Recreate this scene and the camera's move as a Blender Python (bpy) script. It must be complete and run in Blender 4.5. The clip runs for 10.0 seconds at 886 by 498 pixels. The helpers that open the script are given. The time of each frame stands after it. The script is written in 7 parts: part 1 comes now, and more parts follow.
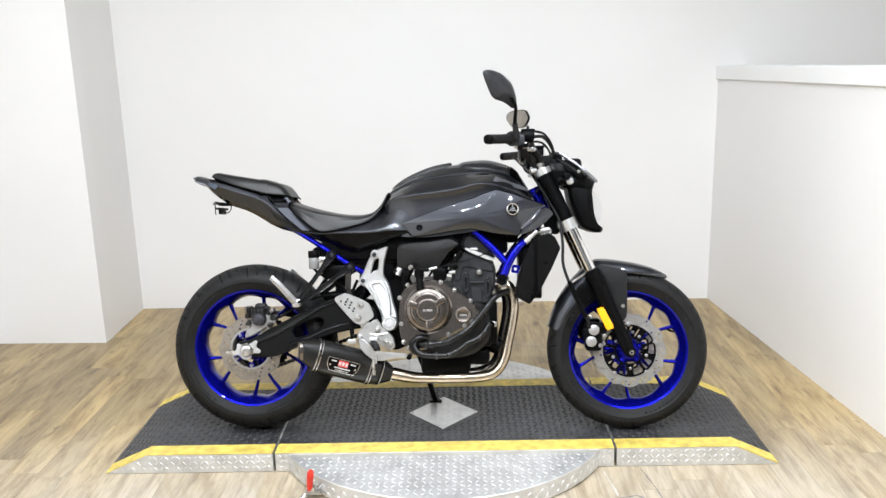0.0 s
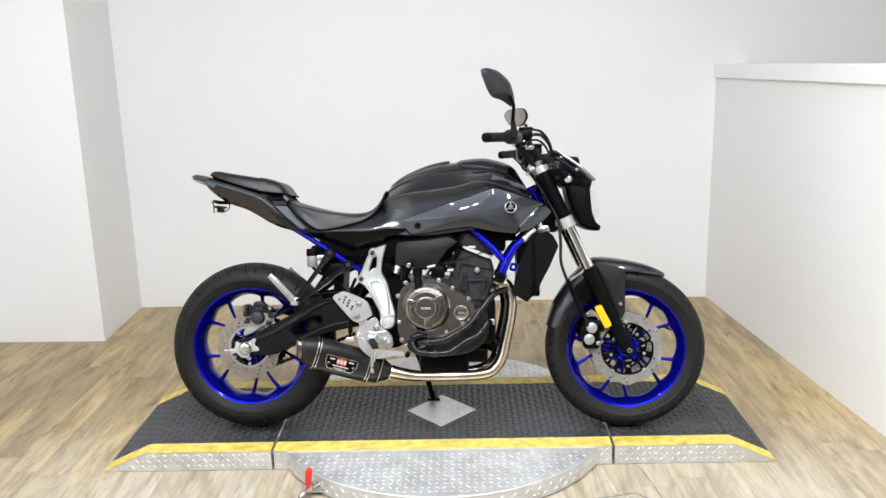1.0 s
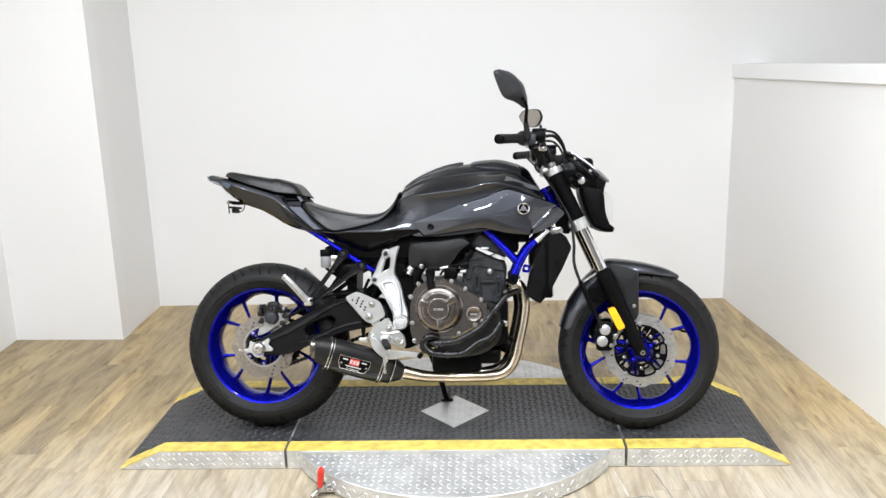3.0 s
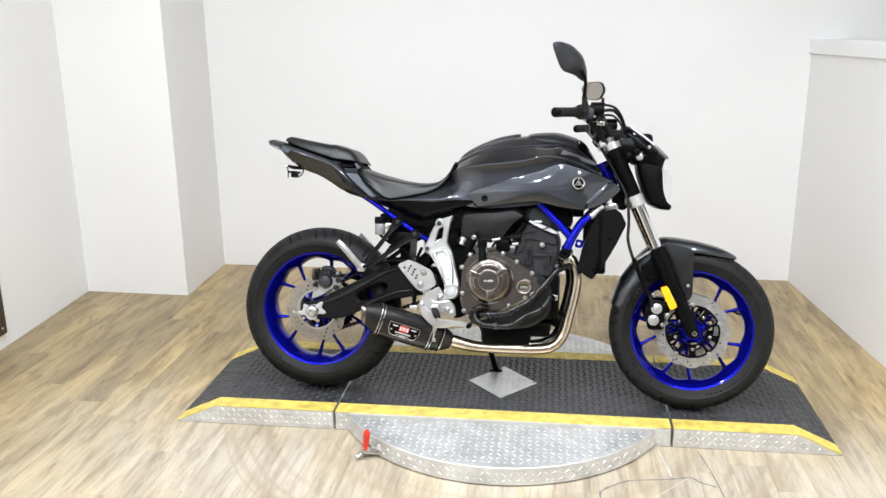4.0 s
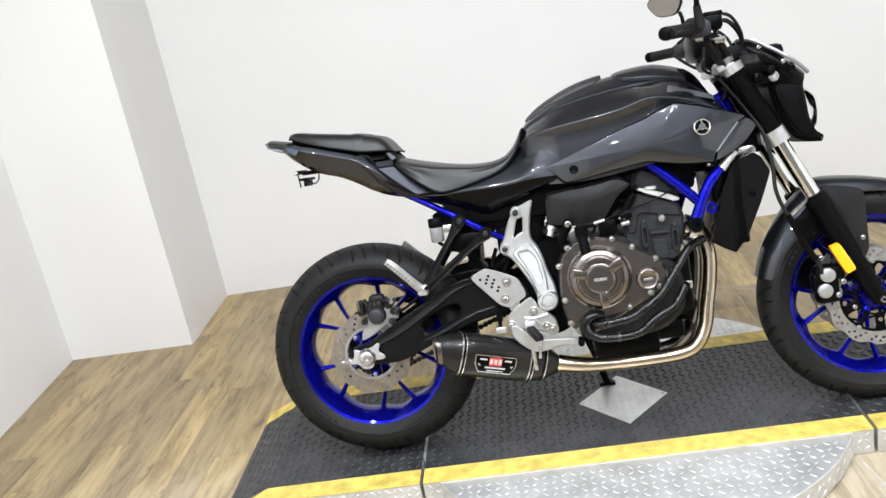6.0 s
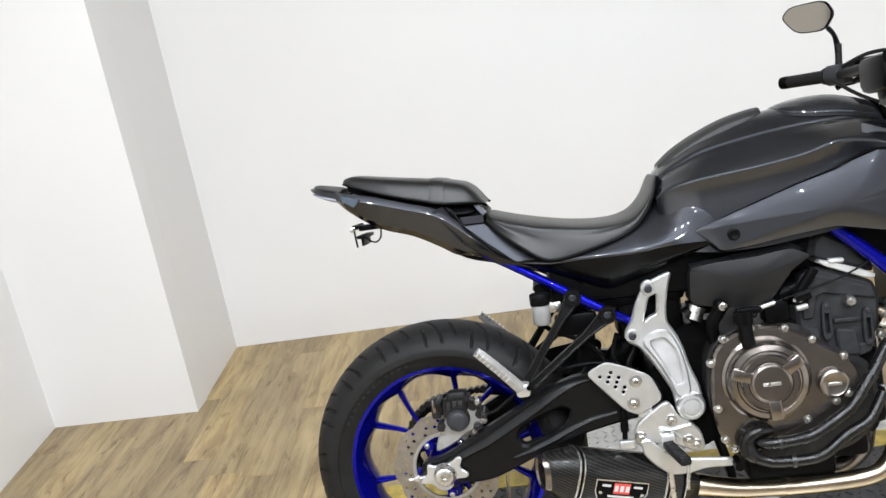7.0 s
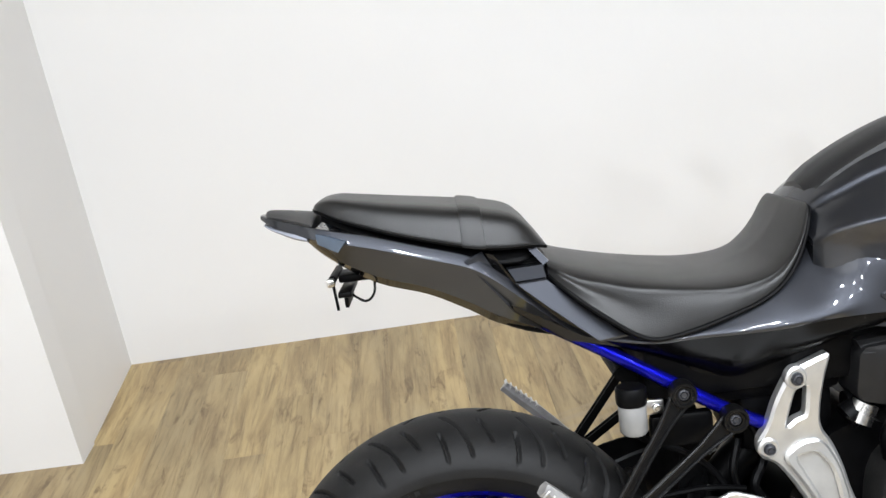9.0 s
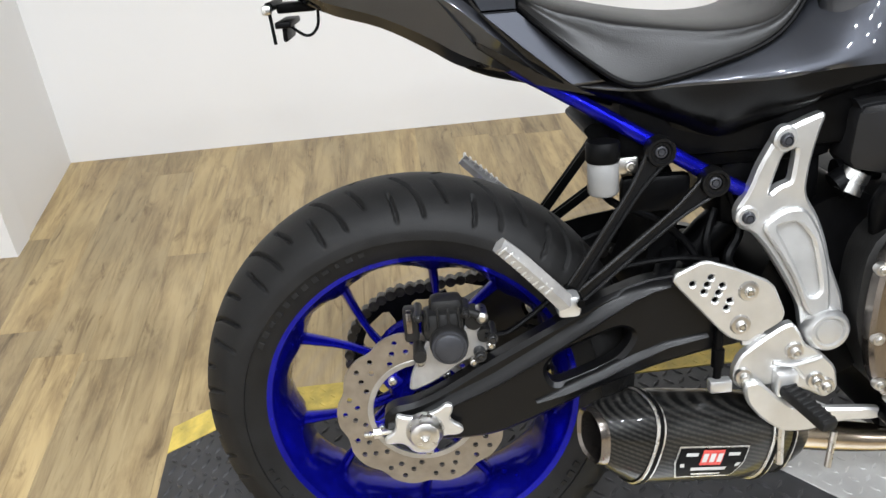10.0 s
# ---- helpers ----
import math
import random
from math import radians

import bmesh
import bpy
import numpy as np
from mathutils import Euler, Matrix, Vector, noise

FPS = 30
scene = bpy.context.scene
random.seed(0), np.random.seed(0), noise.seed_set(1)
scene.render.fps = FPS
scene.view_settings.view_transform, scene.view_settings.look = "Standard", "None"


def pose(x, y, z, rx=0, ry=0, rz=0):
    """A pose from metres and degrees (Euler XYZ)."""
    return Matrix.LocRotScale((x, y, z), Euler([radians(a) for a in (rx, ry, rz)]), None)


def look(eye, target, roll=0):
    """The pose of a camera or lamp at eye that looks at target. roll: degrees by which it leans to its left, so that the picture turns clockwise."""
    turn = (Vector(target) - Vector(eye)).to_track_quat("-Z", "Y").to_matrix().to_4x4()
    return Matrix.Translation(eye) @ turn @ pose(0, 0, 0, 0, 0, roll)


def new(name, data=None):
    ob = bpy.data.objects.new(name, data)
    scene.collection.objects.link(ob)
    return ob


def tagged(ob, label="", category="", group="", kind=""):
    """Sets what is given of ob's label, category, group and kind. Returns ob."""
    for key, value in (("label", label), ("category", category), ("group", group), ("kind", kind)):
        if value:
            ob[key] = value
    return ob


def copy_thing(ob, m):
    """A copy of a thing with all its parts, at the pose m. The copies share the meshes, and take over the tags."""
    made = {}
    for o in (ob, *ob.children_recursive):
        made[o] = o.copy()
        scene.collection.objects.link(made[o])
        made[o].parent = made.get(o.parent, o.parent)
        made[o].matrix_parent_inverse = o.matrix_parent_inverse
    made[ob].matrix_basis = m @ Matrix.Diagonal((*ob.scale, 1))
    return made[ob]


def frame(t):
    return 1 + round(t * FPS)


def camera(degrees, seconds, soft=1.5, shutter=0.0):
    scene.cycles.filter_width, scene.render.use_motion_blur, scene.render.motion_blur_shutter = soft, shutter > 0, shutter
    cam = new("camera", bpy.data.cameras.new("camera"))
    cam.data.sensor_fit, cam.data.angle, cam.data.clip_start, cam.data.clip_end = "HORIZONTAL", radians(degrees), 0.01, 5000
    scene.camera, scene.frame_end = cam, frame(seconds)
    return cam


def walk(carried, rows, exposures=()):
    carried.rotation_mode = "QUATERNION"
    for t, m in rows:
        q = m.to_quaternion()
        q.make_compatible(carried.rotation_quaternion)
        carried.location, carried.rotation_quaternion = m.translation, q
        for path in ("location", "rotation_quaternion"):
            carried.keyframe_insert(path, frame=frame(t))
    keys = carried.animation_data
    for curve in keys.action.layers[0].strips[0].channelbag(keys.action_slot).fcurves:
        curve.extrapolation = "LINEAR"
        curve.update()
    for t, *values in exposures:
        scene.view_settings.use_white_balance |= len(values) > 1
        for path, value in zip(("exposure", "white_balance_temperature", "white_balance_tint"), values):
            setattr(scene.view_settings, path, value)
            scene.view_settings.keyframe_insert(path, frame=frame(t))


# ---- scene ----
cam = camera(54.7, 10.0, soft=1.5)
PATH = [
    (0, (0.771, -3.065, 1.528), (0.734, -1.123, 1.052), -1.4),
    (0.5, (0.767, -3.068, 1.526), (0.732, -1.126, 1.047), -1.4),
    (1, (0.773, -3.07, 1.525), (0.739, -1.128, 1.047), -1.4),
    (1.5, (0.766, -3.071, 1.522), (0.742, -1.131, 1.038), -1.2),
    (2, (0.765, -3.071, 1.519), (0.73, -1.129, 1.042), -1.3),
    (3.5, (0.838, -3.07, 1.545), (0.696, -1.136, 1.056), -0.7),
    (4, (0.862, -3.073, 1.55), (0.62, -1.166, 0.998), -0.5),
    (4.5, (0.775, -3.033, 1.51), (0.465, -1.172, 0.847), -5.1),
    (5, (0.683, -2.918, 1.501), (0.514, -1.034, 0.851), -9.0),
    (5.5, (0.618, -2.608, 1.469), (0.398, -0.728, 0.823), -10.9),
    (7, (0.208, -1.684, 1.451), (0.026, 0.212, 0.842), -9.6),
    (7.5, (0.108, -1.405, 1.444), (-0.048, 0.481, 0.798), -9.5),
    (8, (-0.029, -1.236, 1.456), (0.046, 0.65, 0.795), -7.3),
    (8.5, (-0.052, -1.081, 1.439), (0.082, 0.78, 0.719), -6.9),
    (9, (-0.025, -0.972, 1.427), (0.02, 0.876, 0.665), -7.5),
    (9.5, (-0.019, -0.922, 1.364), (-0.026, 0.884, 0.505), -7.7),
    (9.7, (-0.031, -0.918, 1.328), (0.036, 0.850, 0.395), -6.0),
    (10, (-0.023, -0.909, 1.244), (0.061, 0.772, 0.163), -4.6),
]
walk(cam, [(t, look(eye, target, roll)) for t, eye, target, roll in PATH],
     ((0, 0.0), (0.5, -0.07), (2.0, -0.09), (3.3, 0.0), (5.5, 0.0), (7.0, -0.03), (8.0, 0.0), (8.5, 0.02), (9.0, 0.03), (9.5, 0.05), (10.0, 0.0)))

# world: a plain, dim surround outside the closed room
world = bpy.data.worlds.new("world")
scene.world = world
world.use_nodes = True
world.node_tree.nodes["Background"].inputs[0].default_value = (0.8, 0.85, 0.9, 1)
world.node_tree.nodes["Background"].inputs[1].default_value = 0.3
scene.view_settings.exposure = 0.0
LAMP_WATTS = 32.5

# ---- materials ----
MATS = {}


def nodes_of(name):
    m = bpy.data.materials.new(name)
    m.use_nodes = True
    t = m.node_tree
    return m, t, t.nodes["Principled BSDF"]


def noise_node(t, scale, detail=4.0, stretch=None, space="Object"):
    co = t.nodes.new("ShaderNodeTexCoord")
    n = t.nodes.new("ShaderNodeTexNoise")
    n.inputs["Scale"].default_value = scale
    n.inputs["Detail"].default_value = detail
    if stretch:
        mp = t.nodes.new("ShaderNodeMapping")
        mp.inputs["Scale"].default_value = stretch
        t.links.new(co.outputs[space], mp.inputs["Vector"])
        t.links.new(mp.outputs[0], n.inputs["Vector"])
    else:
        t.links.new(co.outputs[space], n.inputs["Vector"])
    return n


def ramp(t, src, stops):
    r = t.nodes.new("ShaderNodeValToRGB")
    while len(r.color_ramp.elements) < len(stops):
        r.color_ramp.elements.new(0.5)
    for e, (p, c) in zip(r.color_ramp.elements, stops):
        e.position = p
        e.color = (*c, 1)
    t.links.new(src, r.inputs[0])
    return r


def mix(t, fac, a, b, mode="MIX"):
    m = t.nodes.new("ShaderNodeMix")
    m.data_type, m.blend_type = "RGBA", mode
    for k, v in ((0, fac), (6, a), (7, b)):
        if isinstance(v, (int, float)):
            m.inputs[k].default_value = v
        elif isinstance(v, tuple):
            m.inputs[k].default_value = (*v, 1)
        else:
            t.links.new(v, m.inputs[k])
    return m.outputs[2]


def calc(t, op, a, b=0.0, c=0.0):
    m = t.nodes.new("ShaderNodeMath")
    m.operation = op
    for k, v in ((0, a), (1, b), (2, c)):
        if isinstance(v, (int, float)):
            m.inputs[k].default_value = v
        else:
            t.links.new(v, m.inputs[k])
    return m.outputs[0]


def bump(t, b, height, strength, distance=0.002):
    n = t.nodes.new("ShaderNodeBump")
    n.inputs["Strength"].default_value = strength
    n.inputs["Distance"].default_value = distance
    t.links.new(height, n.inputs["Height"])
    t.links.new(n.outputs[0], b.inputs["Normal"])


def surface(name, color, rough=0.5, metal=0.0, vary=0.15, scale=25.0, relief=0.1, grain=300.0, coat=0.0, rough_vary=0.15, gloss=0.5, coat_ior=1.5, edge=None):
    """A surface with blotches, grain relief and uneven gloss."""
    m, t, b = nodes_of(name)
    n = noise_node(t, scale, 5.0)
    lo = tuple(c * (1 - vary) for c in color)
    hi = tuple(min(1, c * (1 + vary)) for c in color)
    t.links.new(ramp(t, n.outputs["Fac"], ((0.3, lo), (0.7, hi))).outputs[0], b.inputs["Base Color"])
    b.inputs["Metallic"].default_value = metal
    r = calc(t, "MULTIPLY_ADD", n.outputs["Fac"], 2 * rough_vary * rough, rough * (1 - rough_vary))
    t.links.new(r, b.inputs["Roughness"])
    b.inputs["Coat Weight"].default_value = coat
    b.inputs["Specular IOR Level"].default_value = gloss
    b.inputs["Coat Roughness"].default_value = 0.04
    b.inputs["Coat IOR"].default_value = coat_ior
    if edge:
        b.inputs["Specular Tint"].default_value = (*edge, 1)
    if relief:
        g = noise_node(t, grain, 2.0)
        bump(t, b, g.outputs["Fac"], relief, 0.001)
    MATS[name] = m
    return m


WALL = surface("white_wall_paint", (0.80, 0.79, 0.775), 0.55, vary=0.015, scale=1.3, relief=0.12, grain=140)
CEIL = surface("grey_ceiling_paint", (0.30, 0.295, 0.29), 0.8, vary=0.03, scale=2, relief=0.1)
CAP = surface("white_trim_paint", (0.82, 0.82, 0.81), 0.4, vary=0.02, scale=3, relief=0.03)
FARWALL = surface("dark_grey_wall_paint", (0.13, 0.13, 0.13), 0.7, vary=0.03, scale=2, relief=0.1)
MAT_BLACK = surface("black_rubber_mat", (0.030, 0.030, 0.032), 0.43, vary=0.35, scale=18, relief=0.25, grain=500)
YELLOW = surface("yellow_safety_paint", (0.62, 0.47, 0.10), 0.5, vary=0.28, scale=30, relief=0.2, grain=250)
ALU = surface("tread_plate_aluminium", (0.64, 0.64, 0.63), 0.42, metal=0.65, vary=0.16, scale=14, relief=0.15, grain=90)
RUBBER = surface("tyre_rubber", (0.0085, 0.0083, 0.0082), 0.55, vary=0.25, scale=30, relief=0.25, grain=420, gloss=0.2)
BLUE = surface("blue_metallic_paint", (0.005, 0.006, 0.29), 0.26, metal=0.75, vary=0.1, scale=60, relief=0.0, coat=1.0, gloss=0.2, coat_ior=1.25, edge=(0.01, 0.01, 0.35))
BODY = surface("graphite_metallic_paint", (0.042, 0.0445, 0.052), 0.42, metal=0.9, vary=0.06, scale=900, relief=0.0, coat=1.0, gloss=0.1, coat_ior=1.48, edge=(0.20, 0.205, 0.22))
GLOSS = surface("gloss_black_plastic", (0.0018, 0.0018, 0.002), 0.2, vary=0.15, scale=30, relief=0.03, gloss=0.1)
SATIN = surface("satin_black_plastic", (0.0024, 0.0024, 0.0026), 0.42, vary=0.2, scale=40, relief=0.15, grain=700, gloss=0.065)
BLACKMETAL = surface("black_painted_metal", (0.0019, 0.0019, 0.0021), 0.34, metal=0.0, vary=0.2, scale=40, relief=0.08, grain=300, gloss=0.07)
VINYL = surface("black_seat_vinyl", (0.007, 0.0068, 0.0066), 0.37, vary=0.15, scale=20, relief=0.3, grain=650, gloss=0.42)
CHARCOAL = surface("satin_charcoal_plastic", (0.0085, 0.0085, 0.009), 0.40, vary=0.15, scale=40, relief=0.15, grain=700, gloss=0.28)
ALLOY = surface("satin_dark_alloy", (0.045, 0.045, 0.046), 0.33, metal=0.7, vary=0.12, scale=60, relief=0.05, gloss=0.3)
SILVER = surface("cast_silver_paint", (0.60, 0.60, 0.59), 0.33, metal=0.8, vary=0.06, scale=40, relief=0.08, grain=400)
CAST = surface("raw_cast_aluminium", (0.36, 0.355, 0.35), 0.4, metal=0.6, vary=0.12, scale=50, relief=0.15, grain=300)
TRIM = surface("satin_silver_trim", (0.30, 0.31, 0.34), 0.3, metal=0.8, vary=0.05, scale=40, relief=0.03)
STEEL = surface("brushed_steel", (0.55, 0.54, 0.52), 0.28, metal=1.0, vary=0.12, scale=60, relief=0.06, grain=600)
DISC = surface("brake_disc_steel", (0.29, 0.26, 0.225), 0.34, metal=0.85, vary=0.15, scale=50, relief=0.1, grain=500)
PIANO = surface("polished_black_plastic", (0.003, 0.003, 0.0034), 0.2, vary=0.1, scale=30, relief=0.0, gloss=0.4)
DISCLIGHT = surface("bright_disc_steel", (0.40, 0.39, 0.375), 0.36, metal=0.8, vary=0.12, scale=50, relief=0.1, grain=500)
CHROME = surface("chrome", (0.75, 0.75, 0.75), 0.1, metal=1.0, vary=0.03, scale=20, relief=0.0)
BRONZE = surface("bronze_magnesium_cover", (0.20, 0.178, 0.162), 0.20, metal=0.95, vary=0.12, scale=40, relief=0.08, grain=350)
ENGINE = surface("dark_grey_engine_casting", (0.036, 0.037, 0.042), 0.40, metal=0.3, vary=0.15, scale=45, relief=0.2, grain=350, gloss=0.25)
HEADCAST = surface("charcoal_engine_casting", (0.021, 0.0214, 0.0230), 0.48, vary=0.25, scale=45, relief=0.25, grain=350, gloss=0.2)
PIPE = surface("heat_tinted_exhaust_steel", (0.50, 0.42, 0.32), 0.24, metal=1.0, vary=0.25, scale=9, relief=0.03)
ORANGE = surface("amber_reflector", (1.0, 0.43, 0.01), 0.2, vary=0.06, scale=200, relief=0.2, grain=500, coat=0.6)
RED = surface("red_vinyl_grip", (0.70, 0.035, 0.02), 0.4, vary=0.1, scale=30, relief=0.05)
REDPRINT = surface("red_print", (0.50, 0.05, 0.04), 0.4, vary=0.2, scale=300, relief=0.0)
WHITEPRINT = surface("white_print", (0.45, 0.45, 0.44), 0.4, vary=0.04, scale=50, relief=0.0)
RESERVOIR = surface("milky_plastic", (0.19, 0.19, 0.187), 0.3, vary=0.06, scale=50, relief=0.03)
LENS = surface("blue_grey_lens_plastic", (0.05, 0.07, 0.10), 0.12, vary=0.1, scale=30, relief=0.0, gloss=0.6)
PALELENS = surface("pale_lens_plastic", (0.26, 0.27, 0.31), 0.25, vary=0.1, scale=30, relief=0.0)
MIRROR = surface("mirror_silvering", (0.40, 0.37, 0.33), 0.03, metal=1.0, vary=0.0, relief=0.0, rough_vary=0.0)
BROWNFRAME = surface("dark_stained_wood", (0.05, 0.035, 0.027), 0.45, vary=0.4, scale=30, relief=0.2, grain=120)
BLACKCAST = surface("black_engine_casting", (0.013, 0.0126, 0.0122), 0.42, vary=0.25, scale=60, relief=0.3, grain=300, gloss=0.2)
HOSE = surface("smooth_black_hose", (0.003, 0.003, 0.003), 0.27, vary=0.1, relief=0.0, gloss=0.35)
CHAIN = surface("oiled_chain_steel", (0.05, 0.047, 0.042), 0.38, metal=0.8, vary=0.3, scale=120, relief=0.1)
ARM = surface("semi_gloss_black_paint", (0.0035, 0.0035, 0.0037), 0.30, vary=0.15, scale=30, relief=0.04, grain=500, gloss=0.22)
CRACK = surface("grey_split_edge", (0.20, 0.19, 0.18), 0.6, vary=0.35, scale=40, relief=0.2)
PALE = surface("pale_scuffed_edge", (0.50, 0.47, 0.41), 0.55, vary=0.2, scale=40, relief=0.1)
WIRE = surface("dark_wire", (0.04, 0.045, 0.05), 0.45, metal=0.5, vary=0.1, relief=0.0)


def make_glass(name, color, rough=0.03):
    m, t, b = nodes_of(name)
    b.inputs["Base Color"].default_value = (*color, 1)
    b.inputs["Transmission Weight"].default_value = 1.0
    b.inputs["Roughness"].default_value = rough
    b.inputs["IOR"].default_value = 1.12
    MATS[name] = m
    return m


GLASS = make_glass("clear_lens", (0.95, 0.96, 0.97))


def make_carbon():
    m, t, b = nodes_of("carbon_fibre")
    co = t.nodes.new("ShaderNodeTexCoord")
    mp = t.nodes.new("ShaderNodeMapping")
    mp.inputs["Rotation"].default_value = (0, radians(60), 0)
    t.links.new(co.outputs["Object"], mp.inputs["Vector"])
    w = t.nodes.new("ShaderNodeTexWave")
    w.inputs["Scale"].default_value = 55
    t.links.new(mp.outputs[0], w.inputs["Vector"])
    c = t.nodes.new("ShaderNodeTexChecker")
    c.inputs["Scale"].default_value = 220
    t.links.new(mp.outputs[0], c.inputs["Vector"])
    f = calc(t, "MULTIPLY", w.outputs["Fac"], calc(t, "MULTIPLY_ADD", c.outputs["Fac"], 0.35, 0.65))
    t.links.new(ramp(t, f, ((0.2, (0.004, 0.004, 0.004)), (0.8, (0.024, 0.023, 0.021)))).outputs[0], b.inputs["Base Color"])
    b.inputs["Roughness"].default_value = 0.35
    b.inputs["Metallic"].default_value = 0.15
    b.inputs["Specular IOR Level"].default_value = 0.15
    b.inputs["Coat Weight"].default_value = 0.8
    b.inputs["Coat IOR"].default_value = 1.3
    b.inputs["Coat Roughness"].default_value = 0.05
    bump(t, b, f, 0.15, 0.0005)
    MATS["carbon"] = m
    return m


CARBON = make_carbon()
RING_X, RING_Y = 0.70, 0.10


def make_wood():
    """Printed oak vinyl: streaks along the plank, grey-brown figure, scuffed ring where the platform turns."""
    m, t, b = nodes_of("oak_vinyl_plank")
    geo = t.nodes.new("ShaderNodeNewGeometry")
    info = t.nodes.new("ShaderNodeObjectInfo")
    off = t.nodes.new("ShaderNodeVectorMath")
    off.operation = "MULTIPLY_ADD"
    off.inputs[1].default_value = (37.0, 53.0, 0)
    cmb = t.nodes.new("ShaderNodeCombineXYZ")
    for k in range(3):
        t.links.new(info.outputs["Random"], cmb.inputs[k])
    t.links.new(cmb.outputs[0], off.inputs[0])
    t.links.new(geo.outputs["Position"], off.inputs[2])

    def tex(stretch, scale, detail, rough=0.6, dist=0.0):
        mp = t.nodes.new("ShaderNodeMapping")
        mp.inputs["Scale"].default_value = stretch
        t.links.new(off.outputs[0], mp.inputs["Vector"])
        n = t.nodes.new("ShaderNodeTexNoise")
        n.inputs["Scale"].default_value = scale
        n.inputs["Detail"].default_value = detail
        n.inputs["Roughness"].default_value = rough
        n.inputs["Distortion"].default_value = dist
        t.links.new(mp.outputs[0], n.inputs["Vector"])
        return n.outputs["Fac"]

    broad = tex((1.0, 0.16, 1.0), 15, 5, 0.68, 0.5)
    grey = tex((1.0, 0.30, 1.0), 6, 3, 0.6, 0.6)
    fine = tex((1.0, 0.06, 1.0), 60, 4, 0.65, 0.5)
    spots = tex((1.0, 0.26, 1.0), 21, 4, 0.65, 0.6)
    base = ramp(t, broad, ((0.28, (0.200, 0.141, 0.071)), (0.42, (0.314, 0.229, 0.116)), (0.54, (0.418, 0.315, 0.161)), (0.75, (0.480, 0.371, 0.203)))).outputs[0]
    tint = ramp(t, grey, ((0.40, (0.80, 0.82, 0.86)), (0.60, (1.0, 1.0, 1.0)))).outputs[0]
    col = mix(t, 0.7, base, tint, "MULTIPLY")
    streak = ramp(t, fine, ((0.32, (0.58, 0.54, 0.50)), (0.50, (1, 1, 1)))).outputs[0]
    col = mix(t, 0.75, col, streak, "MULTIPLY")
    knots = ramp(t, spots, ((0.30, (0.34, 0.28, 0.24)), (0.42, (1, 1, 1)))).outputs[0]
    col = mix(t, 0.75, col, knots, "MULTIPLY")
    tone = ramp(t, info.outputs["Random"], ((0.0, (0.80, 0.79, 0.80)), (0.5, (0.99, 0.98, 0.97)), (1.0, (1.14, 1.11, 1.03)))).outputs[0]
    col = mix(t, 1.0, col, tone, "MULTIPLY")
    # scuffed circles worn by the turning platform
    sx = t.nodes.new("ShaderNodeSeparateXYZ")
    t.links.new(geo.outputs["Position"], sx.inputs[0])
    dx, dy = calc(t, "SUBTRACT", sx.outputs[0], RING_X), calc(t, "SUBTRACT", sx.outputs[1], RING_Y)
    rad = calc(t, "SQRT", calc(t, "ADD", calc(t, "MULTIPLY", dx, dx), calc(t, "MULTIPLY", dy, dy)))
    wob = noise_node(t, 5.0, 3.0).outputs["Fac"]
    rad = calc(t, "MULTIPLY_ADD", wob, 0.02, rad)
    rings = []
    for r0, width, amount in ((1.075, 0.022, 0.62), (1.030, 0.014, 0.5), (1.105, 0.010, 0.45), (0.945, 0.020, 0.35), (0.80, 0.030, 0.4), (0.735, 0.016, 0.35)):
        d = calc(t, "DIVIDE", calc(t, "ABSOLUTE", calc(t, "SUBTRACT", rad, r0)), width)
        f = calc(t, "MULTIPLY", calc(t, "SUBTRACT", 1.0, d), amount)
        f = calc(t, "MAXIMUM", f, 0.0)
        rings.append(f)
    # pale zone round the ring: wear, plus the front floor's glare painted in
    fade = t.nodes.new("ShaderNodeMapRange")
    fade.interpolation_type = "SMOOTHSTEP"
    for key, v in (("From Min", 2.5), ("From Max", 1.15), ("To Min", 0.0), ("To Max", 1.0)):
        fade.inputs[key].default_value = v
    t.links.new(rad, fade.inputs["Value"])
    front = t.nodes.new("ShaderNodeMapRange")
    front.interpolation_type = "SMOOTHSTEP"
    for key, v in (("From Min", 0.35), ("From Max", -0.50), ("To Min", 0.0), ("To Max", 1.0)):
        front.inputs[key].default_value = v
    t.links.new(sx.outputs[1], front.inputs["Value"])
    patchy = ramp(t, noise_node(t, 2.2, 4.0, None, "Object").outputs["Fac"], ((0.3, (0.55, 0.55, 0.55)), (0.7, (1, 1, 1)))).outputs[0]
    worn_glare = calc(t, "MULTIPLY", calc(t, "MULTIPLY", fade.outputs[0], front.outputs[0]), calc(t, "MULTIPLY", patchy, 0.8))
    pale = ramp(t, broad, ((0.30, (0.30, 0.255, 0.195)), (0.45, (0.46, 0.41, 0.335)), (0.60, (0.56, 0.515, 0.44)))).outputs[0]
    pale = mix(t, 0.6, pale, streak, "MULTIPLY")
    col = mix(t, worn_glare, col, pale)
    for f in rings:
        col = mix(t, f, col, (0.33, 0.26, 0.17))
    t.links.new(col, b.inputs["Base Color"])
    t.links.new(calc(t, "MULTIPLY_ADD", fine, 0.25, 0.28), b.inputs["Roughness"])
    bump(t, b, fine, 0.08, 0.001)
    MATS["wood"] = m
    return m


WOOD = make_wood()

